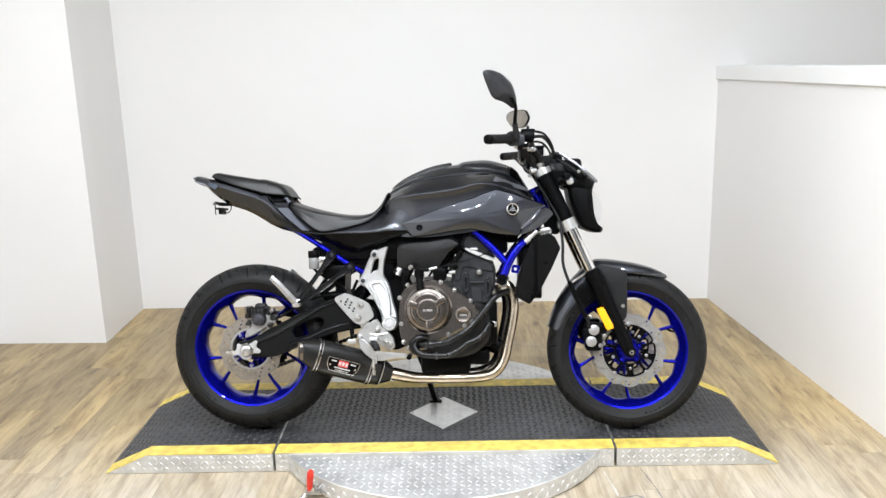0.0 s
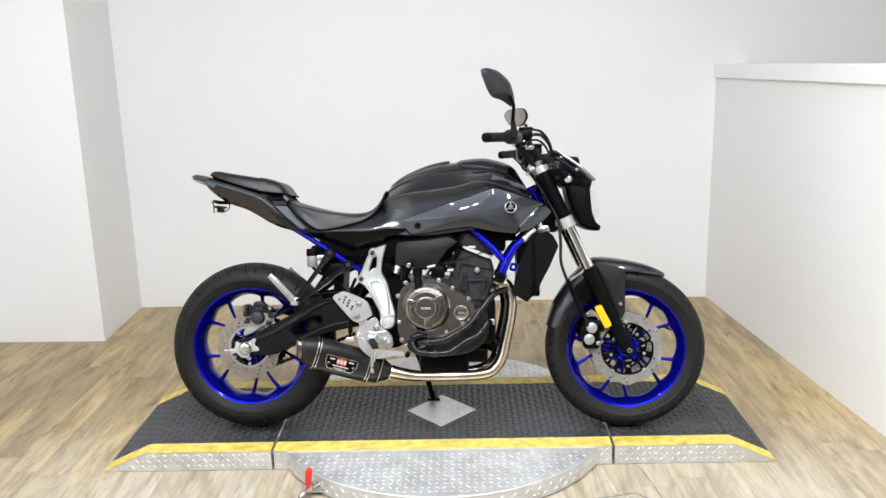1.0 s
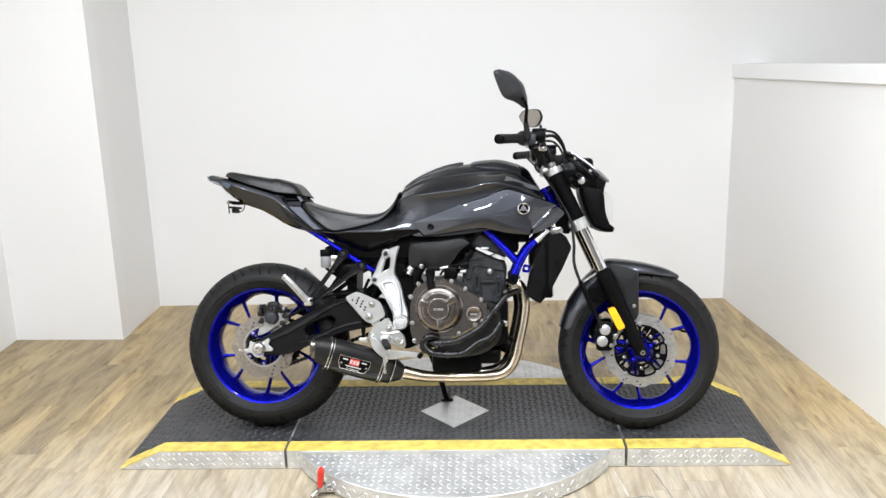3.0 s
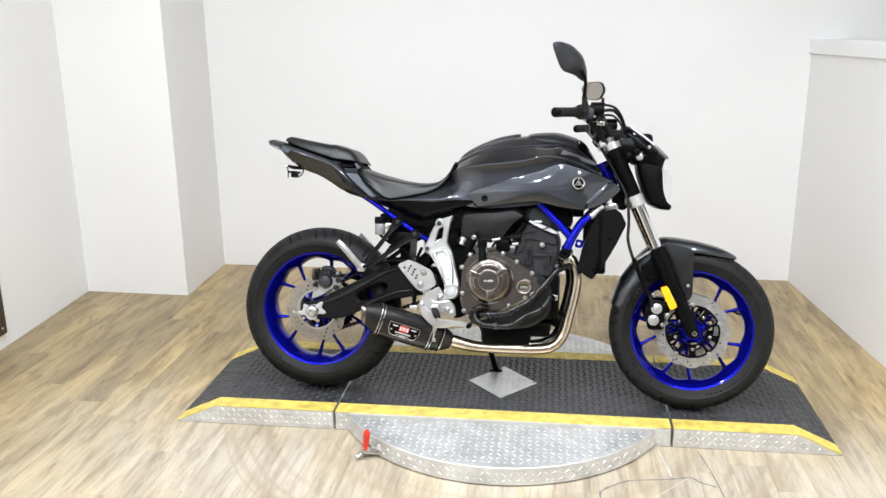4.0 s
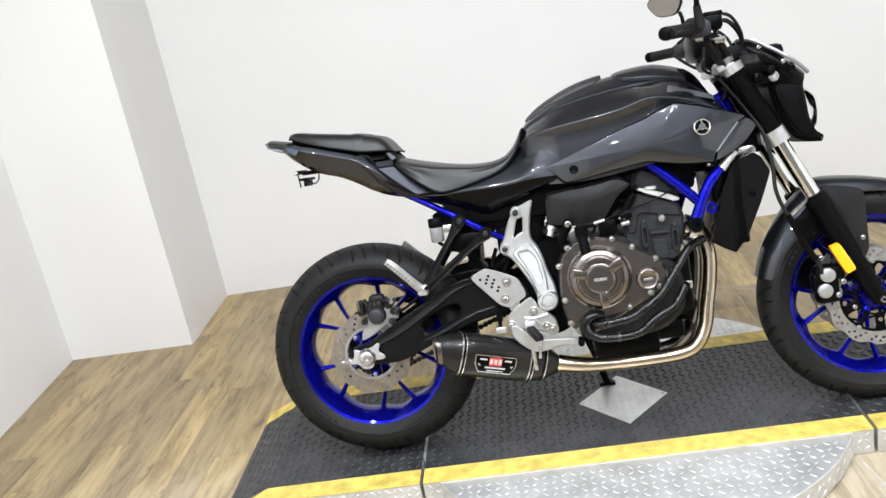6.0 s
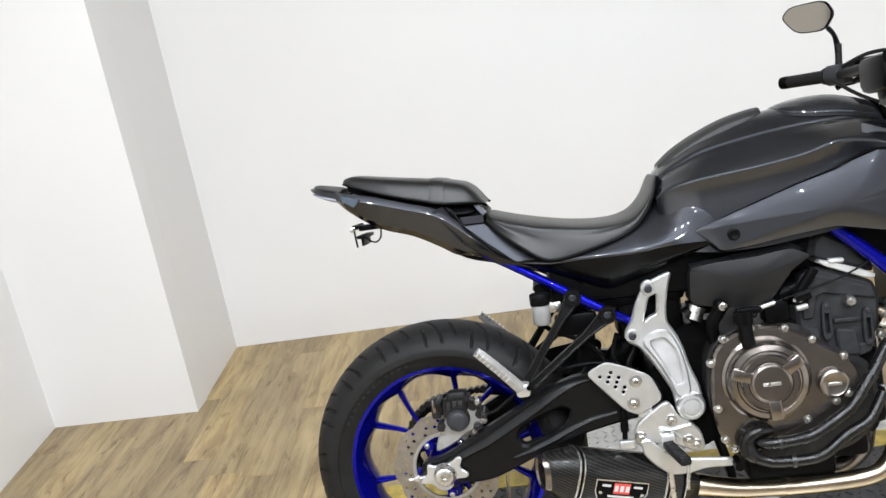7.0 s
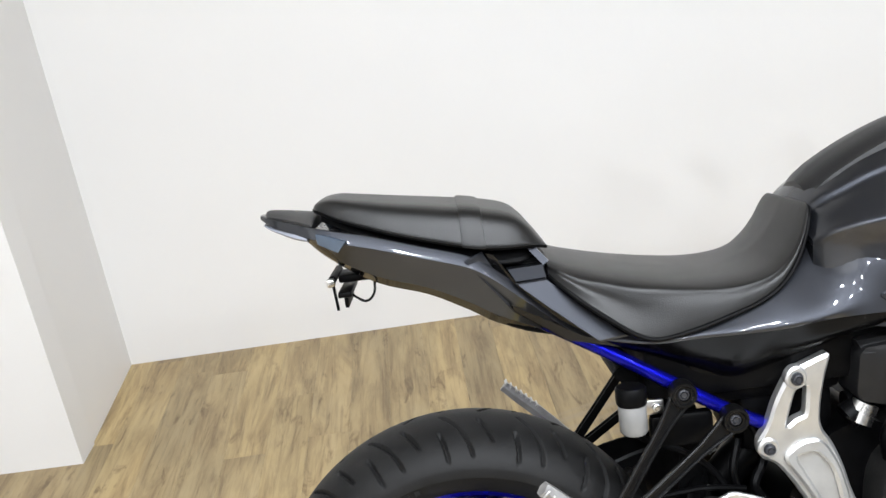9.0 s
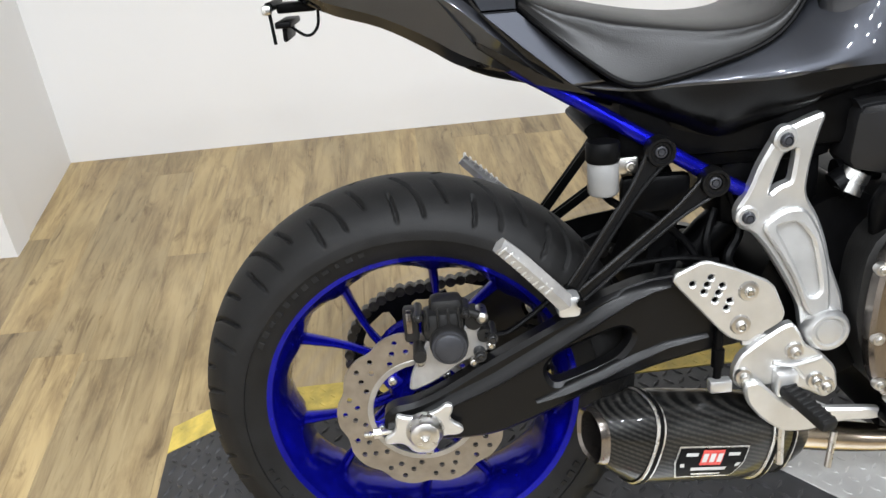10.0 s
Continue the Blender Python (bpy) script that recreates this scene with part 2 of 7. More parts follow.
# ---- builders ----
def finish(bm, name, mat, parent=None, label="", smooth=40):
    """Links a bmesh as one mesh object."""
    bmesh.ops.remove_doubles(bm, verts=bm.verts, dist=1e-5)
    bmesh.ops.recalc_face_normals(bm, faces=bm.faces)
    me = bpy.data.meshes.new(name)
    for f in bm.faces:
        f.smooth = smooth > 0
    bm.to_mesh(me)
    bm.free()
    if smooth > 0:
        me.set_sharp_from_angle(angle=radians(smooth))
    me.materials.append(mat)
    ob = new(name, me)
    if parent:
        ob.parent = parent
    if label:
        ob["label"] = label
    return ob


def part(name, bm, mat, parent, label="", smooth=40):
    return finish(bm, name, mat, parent, label, smooth)


def join(*bms):
    out = bmesh.new()
    for b in bms:
        me = bpy.data.meshes.new("tmp")
        b.to_mesh(me)
        b.free()
        out.from_mesh(me)
        bpy.data.meshes.remove(me)
    return out


def moved(bm, m):
    bmesh.ops.transform(bm, matrix=m, verts=bm.verts)
    return bm


def mirrored(bm):
    """The same shape on the other side of the bike."""
    out = bm.copy()
    bmesh.ops.scale(out, vec=(1, -1, 1), verts=out.verts)
    bmesh.ops.reverse_faces(out, faces=out.faces)
    return out


def box(x, y, z, sx, sy, sz, bevel=0.0, seg=2):
    """A box by its centre and sizes, with rounded edges."""
    bm = bmesh.new()
    bmesh.ops.create_cube(bm, size=1)
    bmesh.ops.scale(bm, vec=(sx, sy, sz), verts=bm.verts)
    if bevel:
        bmesh.ops.bevel(bm, geom=bm.edges[:], offset=bevel, segments=seg, affect="EDGES", profile=0.5)
    return moved(bm, Matrix.Translation((x, y, z)))


def rounded(pts, r=0.3, n=2):
    """Corner cutting of a closed outline."""
    for _ in range(n):
        out = []
        for i, p in enumerate(pts):
            q = pts[(i + 1) % len(pts)]
            out.append(tuple(a + (b - a) * r for a, b in zip(p, q)))
            out.append(tuple(a + (b - a) * (1 - r) for a, b in zip(p, q)))
        pts = out
    return pts


def circle(cx, cz, r, n=12):
    return [(cx + r * math.cos(2 * math.pi * i / n), cz + r * math.sin(2 * math.pi * i / n)) for i in range(n)]


def plate(outline, y0, y1, holes=(), bevel=0.0):
    """A flat plate in the x-z plane between y0 and y1, with holes through it and softened edges."""
    bm = bmesh.new()
    loops = [list(outline)] + [list(h) for h in holes]
    cx = sum(p[0] for p in outline) / len(outline)
    cz = sum(p[1] for p in outline) / len(outline)

    def shrink(pts, out):
        """Moves a loop inwards by bevel."""
        k, res = len(pts), []
        area = sum(pts[i][0] * pts[(i + 1) % k][1] - pts[(i + 1) % k][0] * pts[i][1] for i in range(k))
        s = (1 if area > 0 else -1) * (1 if out else -1)
        for i in range(k):
            a, b = pts[i - 1], pts[(i + 1) % k]
            dx, dz = b[0] - a[0], b[1] - a[1]
            ln = math.hypot(dx, dz) or 1
            res.append((pts[i][0] - s * dz / ln * bevel, pts[i][1] + s * dx / ln * bevel))
        return res

    sgn = 1 if y1 > y0 else -1
    rows = []
    for i, pts in enumerate(loops):
        ins = shrink(pts, i == 0) if bevel else pts
        levels = [(ins, y0), (pts, y0 + sgn * bevel), (pts, y1 - sgn * bevel), (ins, y1)] if bevel else [(pts, y0), (pts, y1)]
        rows.append([[bm.verts.new((p[0], y, p[1])) for p in lp] for lp, y in levels])
    for rr in rows:
        for a, b in zip(rr, rr[1:]):
            for i in range(len(a)):
                j = (i + 1) % len(a)
                bm.faces.new((a[i], a[j], b[j], b[i]))
    for k in (0, -1):
        edges = []
        for rr in rows:
            ring = rr[k]
            for i in range(len(ring)):
                a, b = ring[i], ring[(i + 1) % len(ring)]
                edges.append(bm.edges.get((a, b)) or bm.edges.new((a, b)))
        bmesh.ops.triangle_fill(bm, use_beauty=True, edges=edges)
    return bm


def pillow(outline, base, bulge, depth, steps=(1.0, 0.975, 0.9, 0.75, 0.5, 0.2), centre=None, edge=0.004):
    """A domed panel: the outline in x-z, base(x, z) its lateral place, bulging outwards (to -y), with a skirt inwards."""
    bm = bmesh.new()
    n = len(outline)
    c = centre or (sum(p[0] for p in outline) / n, sum(p[1] for p in outline) / n)
    rings = [[bm.verts.new((p[0], base(*p) + depth, p[1])) for p in outline]]
    for s in steps:
        ring = []
        for p in outline:
            q = (c[0] + (p[0] - c[0]) * s, c[1] + (p[1] - c[1]) * s)
            ring.append(bm.verts.new((q[0], base(*q) - bulge * (1 - s * s) - (0 if s == 1.0 else edge), q[1])))
        rings.append(ring)
    for a, b in zip(rings, rings[1:]):
        for i in range(n):
            j = (i + 1) % n
            bm.faces.new((a[i], a[j], b[j], b[i]))
    bm.faces.new(rings[-1])
    return bm


def spline(pts, k=6):
    """Catmull-Rom through points of any dimension."""
    out, n = [], len(pts)
    for i in range(n - 1):
        p0, p1, p2, p3 = pts[max(i - 1, 0)], pts[i], pts[i + 1], pts[min(i + 2, n - 1)]
        for s in range(k):
            u = s / k
            out.append(tuple(0.5 * (2 * b + (c - a) * u + (2 * a - 5 * b + 4 * c - d) * u * u + (3 * b - a - 3 * c + d) * u ** 3) for a, b, c, d in zip(p0, p1, p2, p3)))
    out.append(tuple(pts[-1]))
    return out


def tube(pts, r, n=12, k=6, cap=True):
    """A round tube along a smooth line; r: one radius, or one for each point."""
    rs = [r] * len(pts) if isinstance(r, (int, float)) else list(r)
    path = spline([(*p, q) for p, q in zip(pts, rs)], k) if k > 1 else [(*p, q) for p, q in zip(pts, rs)]
    bm, rings, up = bmesh.new(), [], None
    for i, p in enumerate(path):
        a, b = Vector(path[max(i - 1, 0)][:3]), Vector(path[min(i + 1, len(path) - 1)][:3])
        d = (b - a).normalized()
        if up is None:
            up = d.orthogonal().normalized()
        up = (up - d * up.dot(d)).normalized()
        side = d.cross(up)
        rings.append([bm.verts.new(Vector(p[:3]) + (up * math.cos(2 * math.pi * j / n) + side * math.sin(2 * math.pi * j / n)) * p[3]) for j in range(n)])
    for a, b in zip(rings, rings[1:]):
        for j in range(n):
            bm.faces.new((a[j], a[(j + 1) % n], b[(j + 1) % n], b[j]))
    if cap:
        bm.faces.new(rings[0])
        bm.faces.new(rings[-1])
    return bm


def lathe(profile, n=48, centre=(0, 0, 0), closed=False):
    """Turns a profile of (radius, y) round the y axis."""
    bm, rings = bmesh.new(), []
    for r, y in profile:
        if r < 1e-6:
            rings.append([bm.verts.new((centre[0], centre[1] + y, centre[2]))])
        else:
            rings.append([bm.verts.new((centre[0] + r * math.cos(2 * math.pi * j / n), centre[1] + y, centre[2] + r * math.sin(2 * math.pi * j / n))) for j in range(n)])
    pairs = list(zip(rings, rings[1:])) + ([(rings[-1], rings[0])] if closed else [])
    for a, b in pairs:
        for j in range(n):
            q = [a[j % len(a)], a[(j + 1) % len(a)], b[(j + 1) % len(b)], b[j % len(b)]]
            q = [v for i, v in enumerate(q) if v not in q[:i]]
            if len(q) > 2:
                bm.faces.new(q)
    return bm


def rod(a, b, r0, r1=None, n=16):
    return tube([a, b], [r0, r0 if r1 is None else r1], n, 1)


def shell(stations, kx=5, ky=4, cap=True):
    """A body symmetric about the bike's plane: stations of half sections, each a list of (x, y, z) from the top centre to the bottom centre."""
    dense = [spline(s, ky) for s in stations]
    cols = [spline(list(c), kx) for c in zip(*dense)]
    rows = list(zip(*cols))
    bm, rings = bmesh.new(), []
    for row in rows:
        right = [bm.verts.new(p) for p in row]
        left = [bm.verts.new((p[0], -p[1], p[2])) for p in row[-2:0:-1]] if abs(row[-1][1]) < 1e-4 else [bm.verts.new((p[0], -p[1], p[2])) for p in row[:0:-1]]
        rings.append(right + left)
    n = len(rings[0])
    for a, b in zip(rings, rings[1:]):
        for j in range(n):
            bm.faces.new((a[j], a[(j + 1) % n], b[(j + 1) % n], b[j]))
    if cap:
        bm.faces.new(rings[0])
        bm.faces.new(rings[-1])
    return bm


def sec(x, top, hw, low, shape=((0, 1), (0.55, 1), (0.88, 0.88), (1, 0.5), (0.86, 0.08), (0.45, 0), (0, 0)), lean=0.0):
    """One half section: halfwidth and height follow shape; lean shifts lower points forwards."""
    return [(x + lean * (1 - v), -u * hw, low + v * (top - low)) for u, v in shape]


def thing(name, label, category, m=None, group=""):
    ob = new(name)
    ob.empty_display_size = 0.1
    if m is not None:
        ob.matrix_world = m
    return tagged(ob, label, category, group)


def bolt(x, y, z, r=0.007, h=0.006):
    """A domed screw head that stands out to -y."""
    return lathe(((0, -h), (r * 0.45, -h), (r * 0.45, -h * 0.5), (r * 0.6, -h), (r * 0.85, -h * 0.85), (r, -h * 0.4), (r, 0.002)), 12, (x, y, z))

# ---- room ----
H = 3.3


def wall(name, a, b, height, thick, mat, label, z0=0.0, side=1, height_b=None):
    """A straight wall from a to b, its visible face on that line and its thickness to the side."""
    d = Vector((b[0] - a[0], b[1] - a[1], 0)).normalized()
    nrm = Vector((-d.y, d.x, 0)) * side * thick
    hb = height if height_b is None else height_b
    bm = bmesh.new()
    v = []
    for off in (Vector((0, 0, 0)), nrm):
        for p, h in ((a, height), (b, hb)):
            for z in (z0, h):
                v.append(bm.verts.new((p[0] + off.x, p[1] + off.y, z)))
    for f in ((0, 1, 3, 2), (4, 6, 7, 5), (0, 2, 6, 4), (1, 5, 7, 3), (0, 4, 5, 1), (2, 3, 7, 6)):
        bm.faces.new([v[i] for i in f])
    return tagged(finish(bm, name, mat, smooth=0), label, "wall", kind="structure")


wall("wall_north", (-1.9, 1.815), (5.3, 1.815), H, 0.15, WALL, "plain white painted wall behind the motorcycle", -0.05)
wall("wall_pier_side", (-1.128, 1.85), (-1.1153, 1.2365), H, 0.15, WALL, "white painted side of a boxed-out pier", -0.05, side=-1)
wall("wall_pier_front", (-1.115, 1.222), (-1.75, 1.238), H, 0.10, WALL, "white painted front of a boxed-out pier", -0.05, side=-1)
wall("wall_west", (-1.7105, 1.30), (-1.47, -4.6), H, 0.15, WALL, "white painted wall with a mesh screen in a dark frame", -0.05, side=-1)
HALF_A, HALF_B = (2.235, 1.815), (2.65, -2.9)
wall("wall_half", HALF_A, HALF_B, 1.275, 0.14, WALL, "white painted half-height wall under a pale capping board", -0.05, side=1, height_b=1.395)
# never in view: added dark so the bike's flank reflects little light
wall("wall_south", (-1.9, -4.6), (5.4, -4.6), H, 0.15, FARWALL, "unseen dark grey wall behind the camera", -0.05, side=-1)
# out of view too: white, to give the tank a bright reflection from the east
wall("wall_east", (5.2, -4.8), (5.2, 2.4), H, 0.15, WALL, "unseen white wall beyond the half wall, added as a reflector", -0.05, side=-1)


def half_wall_cap():
    """The capping board: overhangs the wall by 12 mm, with eased edges."""
    d = Vector((HALF_B[0] - HALF_A[0], HALF_B[1] - HALF_A[1], 0))
    n = Vector((d.y, -d.x, 0)).normalized()
    bm, rings = bmesh.new(), []
    for u, z in ((0.0, 1.275), (1.0, 1.395)):
        p = Vector((*HALF_A, 0)) + d * u
        ring = []
        for off, dz in ((0.010, 0.0), (0.014, 0.004), (0.014, 0.072), (0.010, 0.076), (-0.150, 0.076), (-0.154, 0.072), (-0.154, 0.004), (-0.150, 0)):
            ring.append(bm.verts.new(p + n * (off if n.x < 0 else -off) + Vector((0, 0, z + dz))))
        rings.append(ring)
    for i in range(8):
        j = (i + 1) % 8
        bm.faces.new((rings[0][i], rings[0][j], rings[1][j], rings[1][i]))
    bm.faces.new(rings[0])
    bm.faces.new(rings[1])
    return tagged(finish(bm, "trim_cap", CAP, smooth=30), "white painted capping board on the half wall", "trim", kind="structure")


half_wall_cap()
ceiling = tagged(finish(box(1.7, -1.3, H + 0.05, 7.6, 7.0, 0.1), "ceiling", CEIL, smooth=0), "grey painted ceiling", "ceiling", kind="structure")
floor = tagged(finish(box(1.7, -1.3, -0.03, 7.6, 7.0, 0.048), "floor", WOOD, smooth=0), "oak-look vinyl plank floor, scuffed in circles", "floor", kind="structure")


def ceiling_lamp():
    lamp = thing("ceiling_light", "round white ceiling light, switched on", "ceiling light", group="ceiling lights")
    part("housing", lathe(((0.0, 0.0), (0.17, 0.0), (0.175, -0.01), (0.175, -0.05), (0.16, -0.06), (0.15, -0.05), (0.15, -0.02), (0, -0.02)), 32), CAP, lamp)
    for ch in lamp.children:
        ch.data.transform(Matrix.Rotation(radians(90), 4, "X"))
    data = bpy.data.lights.new("ceiling_light_bulb", "AREA")
    data.shape, data.size, data.energy, data.color = "DISK", 0.15, LAMP_WATTS, (0.915, 0.965, 1.035)
    bulb = new("lamp_disc", data)
    bulb.parent = lamp
    bulb.location = (0, 0, -0.045)
    return lamp


LAMPS = [(x, y) for y in (-3.7, -2.4, -1.1) for x in (-0.8, 0.2, 1.2, 2.15)]
first = ceiling_lamp()
first.location = (LAMPS[0][0], LAMPS[0][1], H)
for lx, ly in LAMPS[1:]:
    copy_thing(first, Matrix.Translation((lx, ly, H)))


def screen_window():
    """Dark framed expanded-mesh screen with daylight behind it, on the west wall."""
    m = Matrix.Translation((-1.6753, 0.415, 0)) @ Matrix.Rotation(math.atan2(0.2405, 5.9), 4, "Z")
    win = tagged(thing("window_1", "dark-stained framed window with a diamond wire mesh", "window", m), kind="structure")
    w, z0, z1, bar = 0.95, 0.075, 1.95, 0.085
    part("window_frame", box(0.005, -bar / 2, (z0 + z1) / 2, 0.04, bar, z1 - z0, 0.006), BROWNFRAME, win)
    part("window_frame", box(0.005, -w + bar / 2, (z0 + z1) / 2, 0.04, bar, z1 - z0, 0.006), BROWNFRAME, win)
    part("window_frame", box(0.004, -w / 2, z0 + 0.035, 0.038, w - 2 * bar, 0.07, 0.006), BROWNFRAME, win)
    part("window_frame", box(0.004, -w / 2, z1 - 0.035, 0.038, w - 2 * bar, 0.07, 0.006), BROWNFRAME, win)
    mm, t, b = nodes_of("daylit_pane")
    b.inputs["Base Color"].default_value = (0.5, 0.6, 0.75, 1)
    b.inputs["Emission Color"].default_value = (0.50, 0.72, 1.0, 1)
    b.inputs["Emission Strength"].default_value = 1.0
    part("pane", box(-0.012, -w / 2, (z0 + z1) / 2, 0.006, w - 2 * bar, z1 - z0 - 0.14), mm, win, "pale blue daylit pane", 0)
    ya, yb, za, zb = -w + bar, -bar, z0 + 0.07, z1 - 0.07
    verts, faces = [], []

    def strand(p, q):
        d = Vector((0, q[0] - p[0], q[1] - p[1])).normalized()
        s = Vector((0, -d.z, d.y)) * 0.0012
        k = len(verts)
        for y, z in (p, q):
            for off in (s, Vector((0.003, 0, 0)), -s):
                verts.append((0.0 + off.x, y + off.y, z + off.z))
        faces.extend(((k, k + 1, k + 4, k + 3), (k + 1, k + 2, k + 5, k + 4)))

    slope, pitch = 0.55, 0.022
    for sgn in (1, -1):
        c = za - slope * (yb - ya)
        while c < zb + slope * (yb - ya):
            pts = []
            for y in (ya, yb):
                z = c + slope * ((y - ya) if sgn > 0 else (yb - y))
                pts.append([y, z])
            (y0_, z0_), (y1_, z1_) = pts
            if max(z0_, z1_) > za and min(z0_, z1_) < zb:
                def clip(y, z, yo, zo):
                    lim = min(max(z, za), zb)
                    return (y + (yo - y) * (lim - z) / (zo - z), lim) if lim != z else (y, z)
                strand(clip(y0_, z0_, y1_, z1_), clip(y1_, z1_, y0_, z0_))
            c += pitch
    me = bpy.data.meshes.new("wire_mesh")
    me.from_pydata(verts, [], faces)
    me.materials.append(WIRE)
    ob = new("wire_mesh", me)
    ob.parent = win
    ob["kind"] = "stuff"
    for y in (-0.04, -w + 0.04):
        for z in (0.11, 0.5, 0.9, 1.3, 1.7):
            sc = bolt(0, 0, 0, 0.006, 0.004)
            moved(sc, Matrix.Translation((0.026, y, z)) @ Matrix.Rotation(radians(90), 4, "Z"))
            part("screw", sc, STEEL, win)


screen_window()

# ---- turntable platform ----
TOP, FRONT, BACK = 0.076, -0.215, 0.445
X0, X1, X2, X3, X4, X5 = -0.545, -0.390, 0.080, 1.325, 1.760, 1.915
DISC_R = 0.648


def deck_z(x):
    if x < X1:
        return 0.006 + (TOP - 0.006) * (x - X0) / (X1 - X0)
    if x > X4:
        return 0.006 + (TOP - 0.006) * (X5 - x) / (X5 - X4)
    return TOP


def slab(xs, y0, y1, lift, thick):
    """A sheet that follows the deck's profile."""
    bm, rows = bmesh.new(), []
    for x in xs:
        z = deck_z(x) + lift
        rows.append([bm.verts.new((x, y, zz)) for y, zz in ((y0, z - thick), (y0, z - 0.001), (y0 + 0.001, z), (y1 - 0.001, z), (y1, z - 0.001), (y1, z - thick))])
    for a, b in zip(rows, rows[1:]):
        for j in range(6):
            k = (j + 1) % 6
            bm.faces.new((a[j], a[k], b[k], b[j]))
    bm.faces.new(rows[0])
    bm.faces.new(rows[-1])
    return bm


def treads(name, place, cells, mat, parent, size=0.0092, wide=0.0034, high=0.0022):
    """Raised lozenges, alternately turned; place(u, v) gives the spot, its two directions and its normal."""
    verts, faces = [], []
    for u, v, turn in cells:
        p, du, dv, n = place(u, v)
        a = du * math.cos(turn) + dv * math.sin(turn)
        b = du * -math.sin(turn) + dv * math.cos(turn)
        k = len(verts)
        for q in (a * size, b * wide, -a * size, -b * wide):
            verts.append(tuple(p + q))
        verts.append(tuple(p + a * size * 0.55 + n * high))
        verts.append(tuple(p - a * size * 0.55 + n * high))
        faces += [(k, k + 1, k + 4), (k + 1, k + 2, k + 5, k + 4), (k + 2, k + 3, k + 5), (k + 3, k, k + 4, k + 5)]
    me = bpy.data.meshes.new(name)
    me.from_pydata(verts, [], faces)
    me.materials.append(mat)
    ob = new(name, me)
    ob.parent = parent
    ob["kind"] = "stuff"
    return ob


def lattice(u0, u1, v0, v1, pitch):
    out, row, v = [], 0, v0 + pitch / 2
    while v < v1:
        u, col = u0 + pitch / 2, 0
        while u < u1:
            out.append((u, v, radians(45 if (row + col) % 2 else -45)))
            u += pitch
            col += 1
        v += pitch
        row += 1
    return out


EX, EY, EZ = Vector((1, 0, 0)), Vector((0, 1, 0)), Vector((0, 0, 1))


def on_deck(lift):
    def place(u, v):
        s = 1 if u < X1 else -1 if u > X4 else 0
        du = Vector((1, 0, s * (TOP - 0.006) / (X1 - X0))).normalized()
        return Vector((u, v, deck_z(u) + lift)), du, EY, du.cross(EY)
    return place


